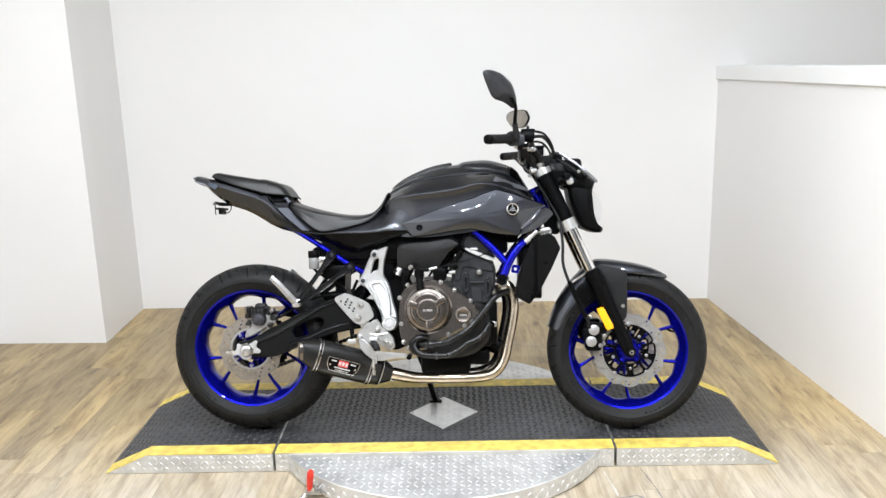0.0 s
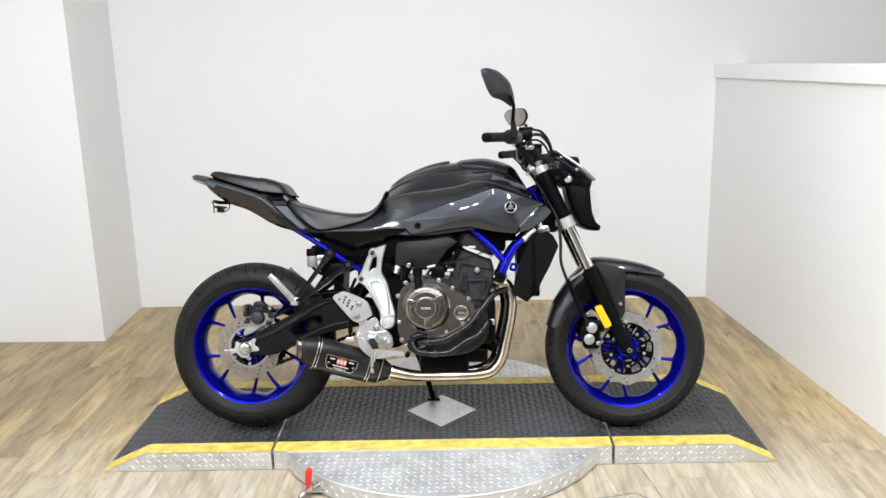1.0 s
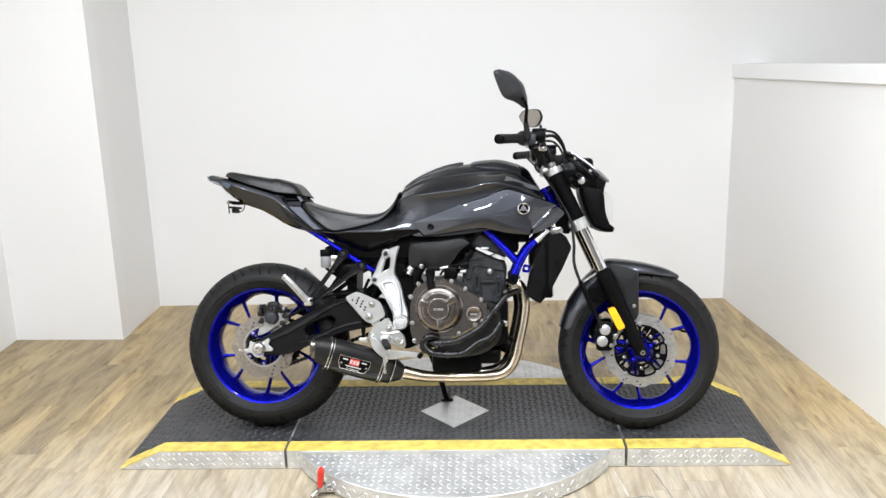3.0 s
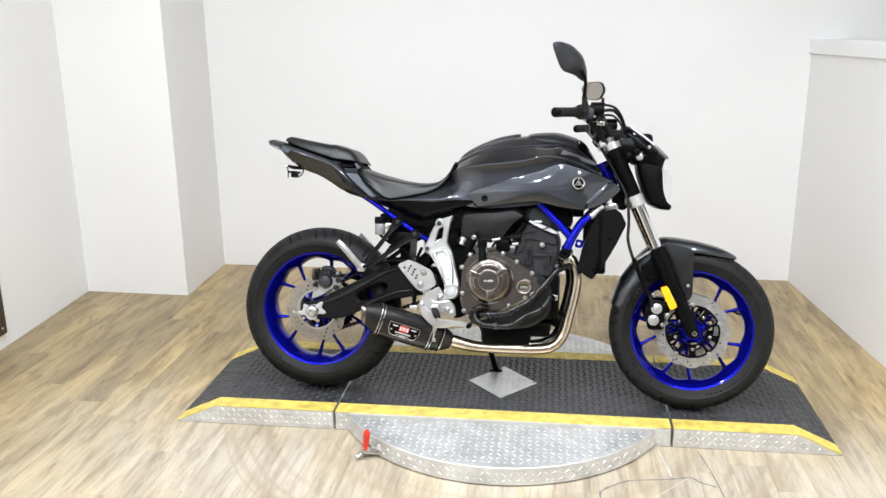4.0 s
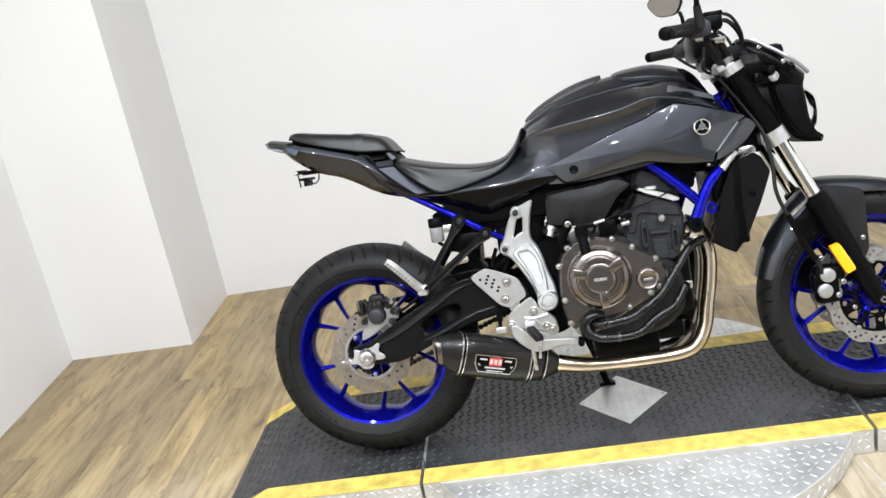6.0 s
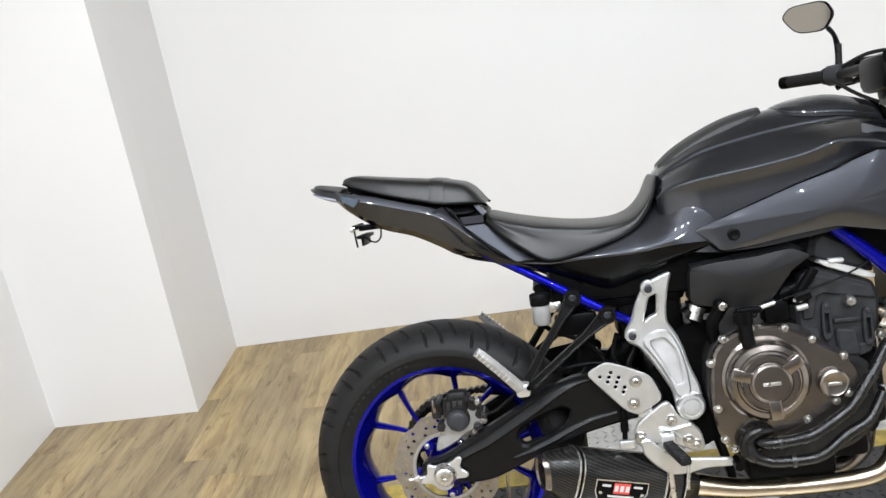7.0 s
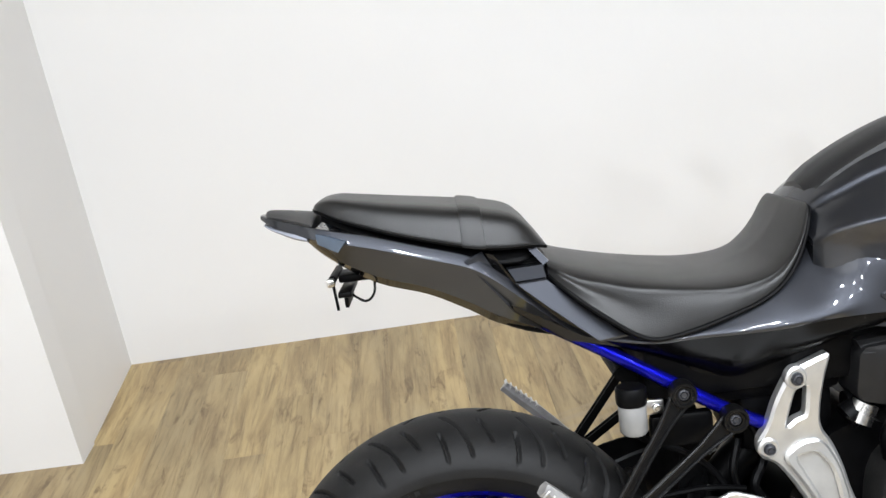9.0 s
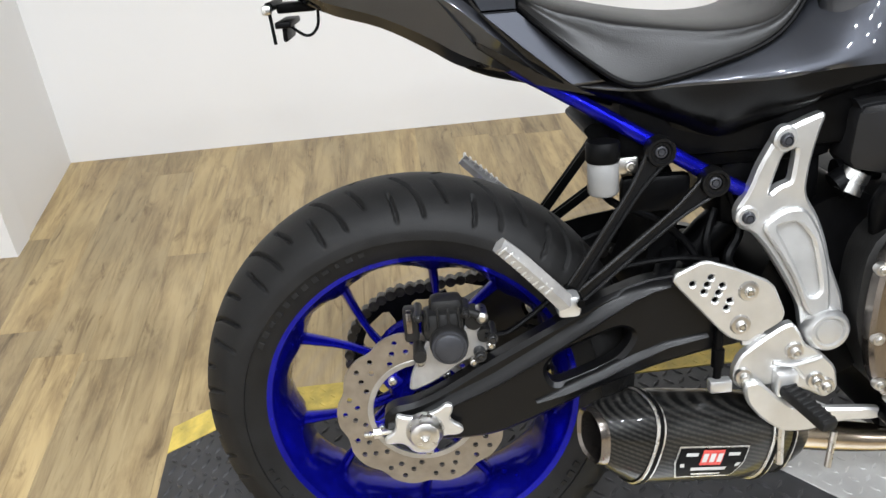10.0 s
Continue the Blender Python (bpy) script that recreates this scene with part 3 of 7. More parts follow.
def make_platform():
    top = thing("turntable_platform", "low black and yellow tread-plate turntable with end ramps", "turntable")
    gap = 0.005
    spans = (("ramp", [X0, X1, X2 - gap]), ("deck", [X2 + gap, X3 - gap]), ("ramp", [X3 + gap, X4, X5]))
    dia = (0.697, 0.108, 0.137, 0.150)
    for name, xs in spans:
        bm = bmesh.new()
        prof = [(x, deck_z(x) - 0.004) for x in xs] + [(xs[-1], 0.002), (xs[0], 0.002)]
        prof = [p for i, p in enumerate(prof) if i == 0 or (abs(p[0] - prof[i - 1][0]) + abs(p[1] - prof[i - 1][1])) > 0.001]
        if abs(prof[0][0] - prof[-1][0]) + abs(prof[0][1] - prof[-1][1]) < 0.001:
            prof.pop()
        base = part(name, plate(prof, FRONT, BACK), ALU, top, "bare aluminium tread-plate " + name, 30)
        part("mat", slab(xs, FRONT + 0.072, BACK - 0.075, 0.0, 0.0035), MAT_BLACK, base, "black tread mat", 30)
        part("stripe", slab(xs, FRONT, FRONT + 0.071, 0.0005, 0.0035), YELLOW, base, "yellow painted safety stripe", 30)
        part("stripe", slab(xs, BACK - 0.074, BACK, 0.0005, 0.0035), YELLOW, base, "yellow painted safety stripe", 30)
        cells = lattice(xs[0] + 0.01, xs[-1] - 0.01, FRONT + 0.078, BACK - 0.080, 0.0255)
        cells = [c for c in cells if abs(c[0] - dia[0]) / (dia[2] + 0.02) + abs(c[1] - dia[1]) / (dia[3] + 0.02) > 1]
        treads("tread", on_deck(0.0), cells, MAT_BLACK, base, 0.0128, 0.0045, 0.003)
        treads("tread", on_deck(0.0005), lattice(xs[0] + 0.01, xs[-1] - 0.01, FRONT + 0.004, FRONT + 0.070, 0.0215), YELLOW, base, high=0.001)
        treads("tread", on_deck(0.0005), lattice(xs[0] + 0.01, xs[-1] - 0.01, BACK - 0.072, BACK - 0.004, 0.0215), YELLOW, base, high=0.001)

        def on_front(u, v):
            return Vector((u, FRONT, v)), EX, EZ, -EY
        cells = [c for c in lattice(xs[0] + 0.01, xs[-1] - 0.01, 0.008, TOP - 0.004, 0.021) if c[1] < deck_z(c[0]) - 0.014]
        treads("tread", on_front, cells, ALU, base, high=0.0022)
    cx, cy, hx, hy = dia
    outline = [(cx - hx, cy), (cx, cy - hy), (cx + hx, cy), (cx, cy + hy)]
    bm = plate(outline, 0, 0.003, bevel=0.0008)
    for v in bm.verts:
        v.co = (v.co.x, v.co.z, TOP + v.co.y)
    inset = part("diamond_inset", bm, ALU, top, "bare aluminium diamond plate set in the mat", 30)
    cells = [c for c in lattice(cx - hx, cx + hx, cy - hy, cy + hy, 0.024) if abs(c[0] - cx) / (hx - 0.014) + abs(c[1] - cy) / (hy - 0.014) < 1]
    treads("tread", on_deck(0.003), cells, ALU, inset, high=0.001)
    for sx in (-1, 1):
        sc = bolt(0, 0, 0, 0.004, 0.002)
        part("screw", moved(sc, Matrix.Translation((cx + sx * (hx - 0.014), cy, TOP + 0.003)) @ Matrix.Rotation(radians(-90), 4, "X")), STEEL, inset)
    # the round plate below, which shows before and behind the deck
    disc_top = TOP - 0.006
    bm = lathe(((0, 0.003), (DISC_R - 0.004, 0.003), (DISC_R, 0.006), (DISC_R, disc_top - 0.002), (DISC_R - 0.002, disc_top), (0, disc_top)), 96)
    moved(bm, Matrix.Translation((RING_X, RING_Y, 0)) @ Matrix.Rotation(radians(90), 4, "X"))
    disc = part("turntable_disc", bm, ALU, top, "round aluminium tread-plate disc", 30)

    def on_disc(u, v):
        return Vector((u, v, disc_top)), EX, EY, EZ
    cells = [c for c in lattice(RING_X - DISC_R, RING_X + DISC_R, RING_Y - DISC_R, RING_Y + DISC_R, 0.026)
             if math.hypot(c[0] - RING_X, c[1] - RING_Y) < DISC_R - 0.014 and not (FRONT - 0.012 < c[1] < BACK + 0.012)]
    treads("tread", on_disc, cells, ALU, disc, 0.0105, 0.0038, 0.002)

    def on_rim(u, v):
        a = u / DISC_R
        n = Vector((math.sin(a), -math.cos(a), 0))
        return Vector((RING_X, RING_Y, v)) + n * DISC_R, Vector((math.cos(a), math.sin(a), 0)), EZ, n
    cells = [(u, v, t) for u, v, t in lattice(-0.72, 0.72, 0.008, disc_top - 0.004, 0.024)]
    treads("tread", on_rim, cells, ALU, disc, 0.0100, 0.0036, 0.0022)
    # the foot latch with its red grip
    latch = part("latch", join(box(0.262, -0.395, 0.020, 0.075, 0.03, 0.012, 0.003), box(0.245, -0.410, 0.035, 0.03, 0.02, 0.03, 0.003),
                               rod((0.235, -0.43, 0.03), (0.275, -0.385, 0.03), 0.008), rod((0.215, -0.435, 0.012), (0.245, -0.405, 0.03), 0.009)), STEEL, top, "zinc-plated latch", 30)
    part("grip", tube([(0.243, -0.412, 0.04), (0.247, -0.42, 0.075), (0.252, -0.428, 0.105), (0.254, -0.431, 0.118)], [0.0105, 0.0115, 0.012, 0.007], 14), RED, latch, "red vinyl grip")
    return top


make_platform()

# ---- motorcycle ----
LEAN = 13.0
MIRROR_TURN = 40
root = Matrix.Translation((0, 0, 0.09)) @ Matrix.Rotation(math.atan2(-0.05, 1.4), 4, "Z") @ Matrix.Rotation(radians(-LEAN), 4, "X")
bike = thing("motorcycle", "black and blue naked motorcycle leaning on its side stand", "motorcycle", root)
AXR, AXF = (-0.022, 0.306), (1.398, 0.288)
RR, RF = 0.316, 0.300


def make_tyre(centre, big, width, grooves, seed):
    """A tyre with a rounded crown and curved grooves cut into the tread."""
    drop = 0.30 * width
    side = [(0.2185, -0.385), (0.231, -0.44), (0.250, -0.48), (big - drop - 0.012, -0.5)]
    prof = [(r, a * width) for r, a in side]
    nth = 60
    for i in range(nth + 1):
        th = radians(-78 + 156 * i / nth)
        prof.append((big - drop * (1 - math.cos(th)) / (1 - math.cos(radians(78))), 0.5 * width * math.sin(th) / math.sin(radians(78))))
    prof += [(r, -a * width) for r, a in reversed(side)]
    n = 1080
    bm = bmesh.new()
    rings = []
    step = 2 * math.pi / grooves
    for r, a in prof:
        ring = []
        v = abs(a) / (0.5 * width)
        for j in range(n):
            ph = 2 * math.pi * j / n
            cut = 0.0
            if r > big - drop:
                for k, (s0, s1, shift, slope) in enumerate(((0.06, 0.93, 0.0, 0.17), (0.50, 0.97, 0.36, 0.10), (0.22, 0.74, 0.68, 0.14))):
                    if s0 < v < s1:
                        c = ph - shift * step - slope * (1 - v) ** 1.5 - (0.5 * step if a > 0 else 0)
                        d = abs((c + step / 2) % step - step / 2) * r
                        taper = min(1.0, (v - s0) / 0.06, (s1 - v) / 0.08)
                        if d < 0.0038:
                            cut = max(cut, 0.0065 * taper * (1 - (d / 0.0038) ** 2))
            q = r - cut
            ring.append(bm.verts.new((centre[0] + q * math.cos(ph), a, centre[1] + q * math.sin(ph))))
        rings.append(ring)
    for a, b in zip(rings, rings[1:]):
        for j in range(n):
            bm.faces.new((a[j], a[(j + 1) % n], b[(j + 1) % n], b[j]))
    # plain raised bars where the sidewall lettering is moulded
    bars, rng = [bm], random.Random(seed)
    for start, count in ((20, 9), (105, 12), (200, 9), (285, 12)):
        for k in range(count):
            ph = radians(start + 4.2 * k)
            hgt = rng.choice((0.007, 0.009))
            b = box(0.2425, -0.4665 * width, 0, hgt, 0.003, rng.uniform(0.006, 0.011), 0.0006, 1)
            bars.append(moved(b, Matrix.Translation((centre[0], 0, centre[1])) @ Matrix.Rotation(-ph, 4, "Y")))
    return join(*bars)


def make_wheel(name, centre, big, width, disc_r, disc_y, spoke_turn, front):
    cx, cz = centre
    w = width * 0.40
    rim_prof = [(0.222, -w), (0.2265, -w + 0.002), (0.2265, -w + 0.008), (0.220, -w + 0.012), (0.213, -w + 0.022), (0.206, -w + 0.032), (0.204, -0.3 * w), (0.202, 0),
                (0.204, 0.3 * w), (0.206, w - 0.032), (0.213, w - 0.022), (0.220, w - 0.012), (0.2265, w - 0.008), (0.2265, w - 0.002), (0.222, w),
                (0.2145, w - 0.003), (0.209, w - 0.014), (0.198, w - 0.03), (0.195, 0.3 * w), (0.191, 0), (0.195, -0.3 * w), (0.198, -w + 0.03), (0.209, -w + 0.014), (0.2145, -w + 0.003)]
    rim_bm = lathe(rim_prof, 160, (cx, 0, cz), closed=True)
    for v in rim_bm.verts:
        # cast lobes: the rim's inner wall swells at each spoke
        dx, dz = v.co.x - cx, v.co.z - cz
        r = math.hypot(dx, dz)
        if r < 0.1985:
            ang = math.degrees(math.atan2(dz, dx)) - spoke_turn
            k = math.cos(radians(min(abs((ang - g + 36) % 72 - 36) for g in (-16, 16)) * 10))
            q = (r - 0.006 * max(k, 0) ** 2 + 0.004 * max(-k, 0)) / r
            v.co.x, v.co.z = cx + dx * q, cz + dz * q
    rim = part(name, rim_bm, BLUE, bike, "blue painted ten-spoke wheel rim")
    part("tyre", make_tyre(centre, big, width, 17 if not front else 15, 1), RUBBER, rim, "black grooved road tyre", 30)
    hub = lathe(((0.018, -0.062), (0.034, -0.06), (0.046, -0.045), (0.050, -0.03), (0.050, 0.03), (0.046, 0.045), (0.034, 0.06), (0.018, 0.062)), 40, (cx, 0, cz), closed=True)
    part("hub", hub, BLUE, rim, "blue painted hub")
    for i in range(10):
        mid, sgn = spoke_turn + 72 * (i // 2), (1 if i % 2 else -1)
        a0, a1, a2 = (radians(mid + sgn * g) for g in (3, 9.5, 16))
        p0 = (cx + 0.047 * math.cos(a0), 0.0, cz + 0.047 * math.sin(a0))
        p1 = (cx + 0.12 * math.cos(a1), 0.0, cz + 0.12 * math.sin(a1))
        p2 = (cx + 0.199 * math.cos(a2), 0.0, cz + 0.199 * math.sin(a2))
        sp = tube([p0, p1, p2], [0.0082, 0.0052, 0.0085], 10, 5)
        for v in sp.verts:
            v.co.y *= 2.0
        part("spoke", sp, BLUE, rim)
    # rim undercut lugs between the spokes
    st = lathe(((0.0, -0.01), (0.003, -0.01), (0.003, 0.0), (0.0045, 0.0), (0.0045, 0.012), (0.003, 0.012), (0.003, 0.03), (0, 0.03)), 10)
    m = Matrix.Translation((cx + 0.184 * math.cos(radians(20)), 0.01, cz + 0.184 * math.sin(radians(20)))) @ Matrix.Rotation(radians(-70), 4, "Y") @ Matrix.Rotation(radians(90), 4, "X")
    part("valve", moved(st, m), BLACKMETAL, rim)
    for sgn in ((-1, 1) if front else (-1,)):
        outer = []
        lobes = 12 if front else 10
        for i in range(lobes * 12):
            a = 2 * math.pi * i / (lobes * 12)
            wave = disc_r - 0.0062 * (0.5 - 0.5 * math.cos(lobes * a)) ** 2
            outer.append((cx + wave * math.cos(a), cz + wave * math.sin(a)))
        inner_r = disc_r * (0.73 if front else 0.64)
        spots = ((0.785, 0.30), (0.84, 0.80), (0.865, 0.12), (0.90, 0.62), (0.93, 0.97)) if front else ((0.70, 0.30), (0.765, 0.80), (0.80, 0.12), (0.865, 0.62), (0.905, 0.97))
        holes = [circle(cx, cz, inner_r, 60)]
        for i in range(lobes):
            for rr, off in spots:
                a = 2 * math.pi * (i + off) / lobes
                holes.append(circle(cx + disc_r * rr * math.cos(a), cz + disc_r * rr * math.sin(a), 0.0040, 10))
        part("brake_disc", plate(outer, sgn * disc_y - 0.0025, sgn * disc_y + 0.0025, holes), DISCLIGHT if front else DISC, rim, "drilled wavy brake disc", 30)
        bm = plate(circle(cx, cz, inner_r * 0.99, 60), sgn * disc_y - 0.004, sgn * disc_y + 0.003,
                   [circle(cx, cz, 0.048, 30)] + [rounded([(cx + r * math.cos(radians(56 + 72 * k + d)), cz + r * math.sin(radians(56 + 72 * k + d))) for r, d in ((hub_r, 12), (hub_r, 31), (rim_r, 33), (rim_r, 20), (rim_r, 7))], 0.2, 1) for k in range(5) for hub_r, rim_r in ((0.054, inner_r - 0.007),)]
                   + [rounded([(cx + r * math.cos(radians(56 + 72 * k - d)), cz + r * math.sin(radians(56 + 72 * k - d))) for r, d in ((hub_r, 12), (hub_r, 31), (rim_r, 33), (rim_r, 20), (rim_r, 7))], 0.2, 1) for k in range(5) for hub_r, rim_r in ((0.054, inner_r - 0.007),)])
        if not front:
            # the rear disc is one piece: short silver arms reach in to a bolt circle
            bm.free()
            part("disc_ring", plate(circle(cx, cz, inner_r + 0.0012, 60), -disc_y - 0.0032, -disc_y + 0.0018, [circle(cx, cz, inner_r - 0.007, 48)], bevel=0.0008), DISCLIGHT, rim, "silver inner ring of the disc", 30)
            for k in range(5):
                a = radians(56 + 72 * k)
                arm_bm = plate(rounded([(0.052, -0.011), (0.052, 0.011), (0.066, 0.010), (inner_r - 0.006, 0.018), (inner_r - 0.006, -0.018), (0.066, -0.010)], 0.15, 1), -disc_y - 0.0026, -disc_y + 0.0016, bevel=0.0006)
                part("disc_arm", moved(arm_bm, Matrix.Translation((cx, 0, cz)) @ Matrix.Rotation(-a, 4, "Y")), BLUE, rim, smooth=30)
        else:
            part("disc_carrier", bm, BLACKMETAL, rim, smooth=30)
        for i in range(5):
            a = radians(56 + 72 * i)
            bx, bz = cx + 0.064 * math.cos(a), cz + 0.064 * math.sin(a)
            b = bolt(bx, sgn * disc_y - 0.004, bz, 0.0065, 0.006)
            part("disc_bolt", b, STEEL, rim)
            if not front:
                continue
            a = radians(20 + 72 * i)
            b = bolt(cx + inner_r * math.cos(a), sgn * disc_y - 0.004, cz + inner_r * math.sin(a), 0.0072, 0.004)
            part("disc_rivet", b, CAST, rim)
            arm = tube([(cx + 0.04 * math.cos(a), sgn * (disc_y - 0.02), cz + 0.04 * math.sin(a)), (cx + 0.066 * math.cos(a), sgn * (disc_y - 0.012), cz + 0.066 * math.sin(a))], [0.014, 0.011], 10, 1)
            part("disc_boss", arm, BLUE, rim)
    return rim


rear = make_wheel("rear_wheel", AXR, RR, 0.178, 0.122, 0.088, 66, False)
front = make_wheel("front_wheel", AXF, RF, 0.118, 0.135, 0.070, 41, True)

# ---- bodywork ----
def both(name, bm, mat, label="", smooth=40, parent=None):
    """The part on the near side and its twin on the far side."""
    twin = mirrored(bm)
    a = part(name, bm, mat, parent or bike, label, smooth)
    part(name, twin, mat, parent or bike, label, smooth)
    return a


def line(*pts):
    """Linear interpolation through (x, value) pairs."""
    xs, vs = [p[0] for p in pts], [p[1] for p in pts]
    return lambda x, z=0: float(np.interp(x, xs, vs))


def facet(pts, depth, bevel=0.0015):
    """A flat-faced panel through corners (x, y, z), with eased edges and a depth inwards (to +y)."""
    n = len(pts)
    c = Vector((0, 0, 0))
    for p in pts:
        c += Vector(p) / n
    bm = bmesh.new()
    rows = []
    for k, dy in ((1.0, depth), (1.0, bevel), (1.0 - bevel / 0.03, 0.0)):
        row = []
        for p in pts:
            q = c + (Vector(p) - c) * k
            row.append(bm.verts.new((q.x, q.y + dy, q.z)))
        rows.append(row)
    for a, b in zip(rows, rows[1:]):
        for i in range(n):
            j = (i + 1) % n
            bm.faces.new((a[i], a[j], b[j], b[i]))
    bm.faces.new(rows[-1])
    bm.faces.new(rows[0])
    return bm


def tank_section(x, top, ay, az, by, bz, low):
    """A half section of the tank cover: a crown, an upper crease at (ay, az), a flat flank, a shoulder crease at (by, bz) and a side that leans in and then drops."""
    return [(x, 0, top), (x, -0.45 * ay, top - 0.16 * (top - az)), (x, -ay + 0.007, az + 0.0055), (x, -ay, az), (x, -ay - 0.005, az - 0.006), (x, -ay - 0.38 * (by - ay), az - 0.36 * (az - bz)),
            (x, -ay - 0.74 * (by - ay) - 0.0005, az - 0.69 * (az - bz)), (x, -by + 0.003, bz + 0.005), (x, -by, bz), (x, -by + 0.0015, bz - 0.006), (x, -0.968 * by, bz - 0.020), (x, -0.952 * by, bz - 0.040), (x, -0.948 * by, bz - 0.070), (x, -0.93 * by, low)]


tank = part("fuel_tank", shell([tank_section(*v) for v in (
    (0.497, 0.876, 0.060, 0.864, 0.105, 0.838, 0.735), (0.515, 0.902, 0.072, 0.886, 0.128, 0.853, 0.730), (0.550, 0.930, 0.084, 0.905, 0.150, 0.865, 0.725), (0.600, 0.957, 0.093, 0.926, 0.166, 0.872, 0.72),
    (0.680, 0.983, 0.100, 0.942, 0.176, 0.880, 0.72), (0.770, 0.996, 0.103, 0.953, 0.183, 0.892, 0.73), (0.845, 1.002, 0.104, 0.957, 0.183, 0.910, 0.74), (0.905, 0.995, 0.102, 0.956, 0.170, 0.905, 0.75),
    (0.960, 0.972, 0.095, 0.940, 0.152, 0.890, 0.76), (1.010, 0.922, 0.085, 0.904, 0.132, 0.868, 0.765), (1.050, 0.874, 0.070, 0.863, 0.110, 0.842, 0.77))], 5, 3),
    BODY, bike, "graphite metallic fuel tank cover", 25)


def tank_top(rows):
    """A raised panel along the tank's crown: stations of place, height and half width."""
    return shell([[(x, 0, z), (x, -0.5 * w, z - 0.004), (x, -w + 0.006, z - 0.014), (x, -w, z - 0.018), (x, -w, z - 0.04), (x, 0, z - 0.04)] for x, z, w in rows], 5, 3)


part("tank_pad", tank_top(((0.517, 0.912, 0.046), (0.530, 0.923, 0.056), (0.553, 0.940, 0.060), (0.60, 0.9645, 0.062), (0.66, 0.988, 0.060), (0.715, 1.000, 0.052), (0.742, 1.0030, 0.040))), CHARCOAL, tank, "satin black tank pad")
def tank_lid(rows):
    """The top cover, which follows the tank's crown and ends a few millimetres proud of it."""
    out = []
    for x, z, w in rows:
        d = 0.042 * (w / 0.098) ** 2
        out.append([(x, 0, z), (x, -0.45 * w, z - 0.12 * d), (x, -0.80 * w, z - 0.52 * d), (x, -0.97 * w, z - 0.88 * d), (x, -w, z - d), (x, -w, z - d - 0.012), (x, 0, z - 0.06)])
    return shell(out, 5, 3)


part("tank_lid", tank_lid(((0.772, 0.999, 0.050), (0.79, 1.005, 0.074), (0.83, 1.0095, 0.090), (0.885, 1.0095, 0.098), (0.945, 0.993, 0.094), (0.962, 0.984, 0.091))), BODY, tank, "graphite metallic tank top cover", 25)
part("tank_nose", tank_top(((0.964, 0.986, 0.088), (0.990, 0.966, 0.083), (1.012, 0.932, 0.076), (1.030, 0.905, 0.066))), GLOSS, tank, "gloss black tank nose cover")

panel_y = line((0.53, -0.142), (0.62, -0.165), (0.75, -0.188), (0.90, -0.204), (1.0, -0.195), (1.10, -0.152), (1.14, -0.130))
panel_o = [(0.555, 0.769), (0.60, 0.784), (0.66, 0.804), (0.757, 0.837), (0.828, 0.857), (0.862, 0.871), (0.912, 0.886), (0.968, 0.870), (1.025, 0.851), (1.092, 0.828), (1.066, 0.815),
           (1.030, 0.778), (0.997, 0.743), (0.990, 0.721), (0.91, 0.729), (0.82, 0.749), (0.74, 0.740), (0.66, 0.727), (0.604, 0.722), (0.580, 0.747)]
panel = pillow(rounded(panel_o, 0.10, 2), panel_y, 0.010, 0.05, (1.0, 0.990, 0.96, 0.90, 0.6, 0.3, 0.1), (0.84, 0.79), edge=0.008)
seam_o = [(0.84 + (p[0] - 0.84) * 1.014, 0.79 + (p[1] - 0.79) * 1.05) for p in panel_o]
both("panel_seam", pillow(rounded(seam_o, 0.12, 2), lambda x, z: panel_y(x) + 0.004, 0.0, 0.05, (1.0, 0.6, 0.2), (0.84, 0.79), edge=0.0), GLOSS, "", 28)
side = both("side_panel", panel, BODY, "graphite metallic tank side panel", 28)
wing_o = [(0.995, 0.722), (1.000, 0.744), (1.034, 0.780), (1.068, 0.815), (1.092, 0.824), (1.120, 0.800), (1.085, 0.765), (1.04, 0.738)]
both("intake_wing", pillow(rounded(wing_o, 0.15, 2), lambda x, z: panel_y(x) - 0.004, 0.004, 0.03), BODY, "graphite metallic intake wing", 28)
both("panel_ridge", facet([(0.899, -0.158, 0.921), (0.908, -0.142, 0.938), (1.022, -0.104, 0.898), (1.028, -0.118, 0.882)], 0.03), TRIM, "satin silver trim strip", 20)
part("panel_bolt", lathe(((0, -0.004), (0.006, -0.004), (0.009, -0.006), (0.012, -0.004), (0.0125, 0.004)), 20, (0.630, -0.177, 0.754)), SATIN, side)
both("panel_edge", tube([(x, panel_y(x) - 0.0035, z) for x, z in ((0.562, 0.770), (0.60, 0.7825), (0.66, 0.8025), (0.757, 0.8355), (0.828, 0.8555), (0.862, 0.8695), (0.908, 0.8835))], 0.0022, 8, 4), BODY, "", 40, side)
both("wing_edge", tube([(x, panel_y(x) - 0.010, z) for x, z in ((0.999, 0.746), (1.030, 0.779), (1.050, 0.799), (1.066, 0.814))], 0.0022, 8, 4), TRIM, "", 40, side)
emb = (0.967, 0.816)
part("emblem", join(lathe(((0.0215, 0.004), (0.0215, -0.004), (0.0195, -0.0055), (0.0175, -0.004), (0.0175, 0.004)), 40, (emb[0], -0.222, emb[1]), True),
                    lathe(((0.0, -0.003), (0.0085, -0.003), (0.0085, 0.004)), 24, (emb[0], -0.222, emb[1])),
                    *[moved(box(0.010, 0, 0, 0.017, 0.005, 0.0048), Matrix.Translation((emb[0], -0.2225, emb[1])) @ Matrix.Rotation(radians(-a), 4, "Y")) for a in (90, 210, 330)]), CHROME, side, "round silver emblem")
part("emblem_field", lathe(((0.0, 0.0), (0.018, 0.0), (0.018, 0.006)), 30, (emb[0], -0.2225, emb[1])), BLACKMETAL, side)

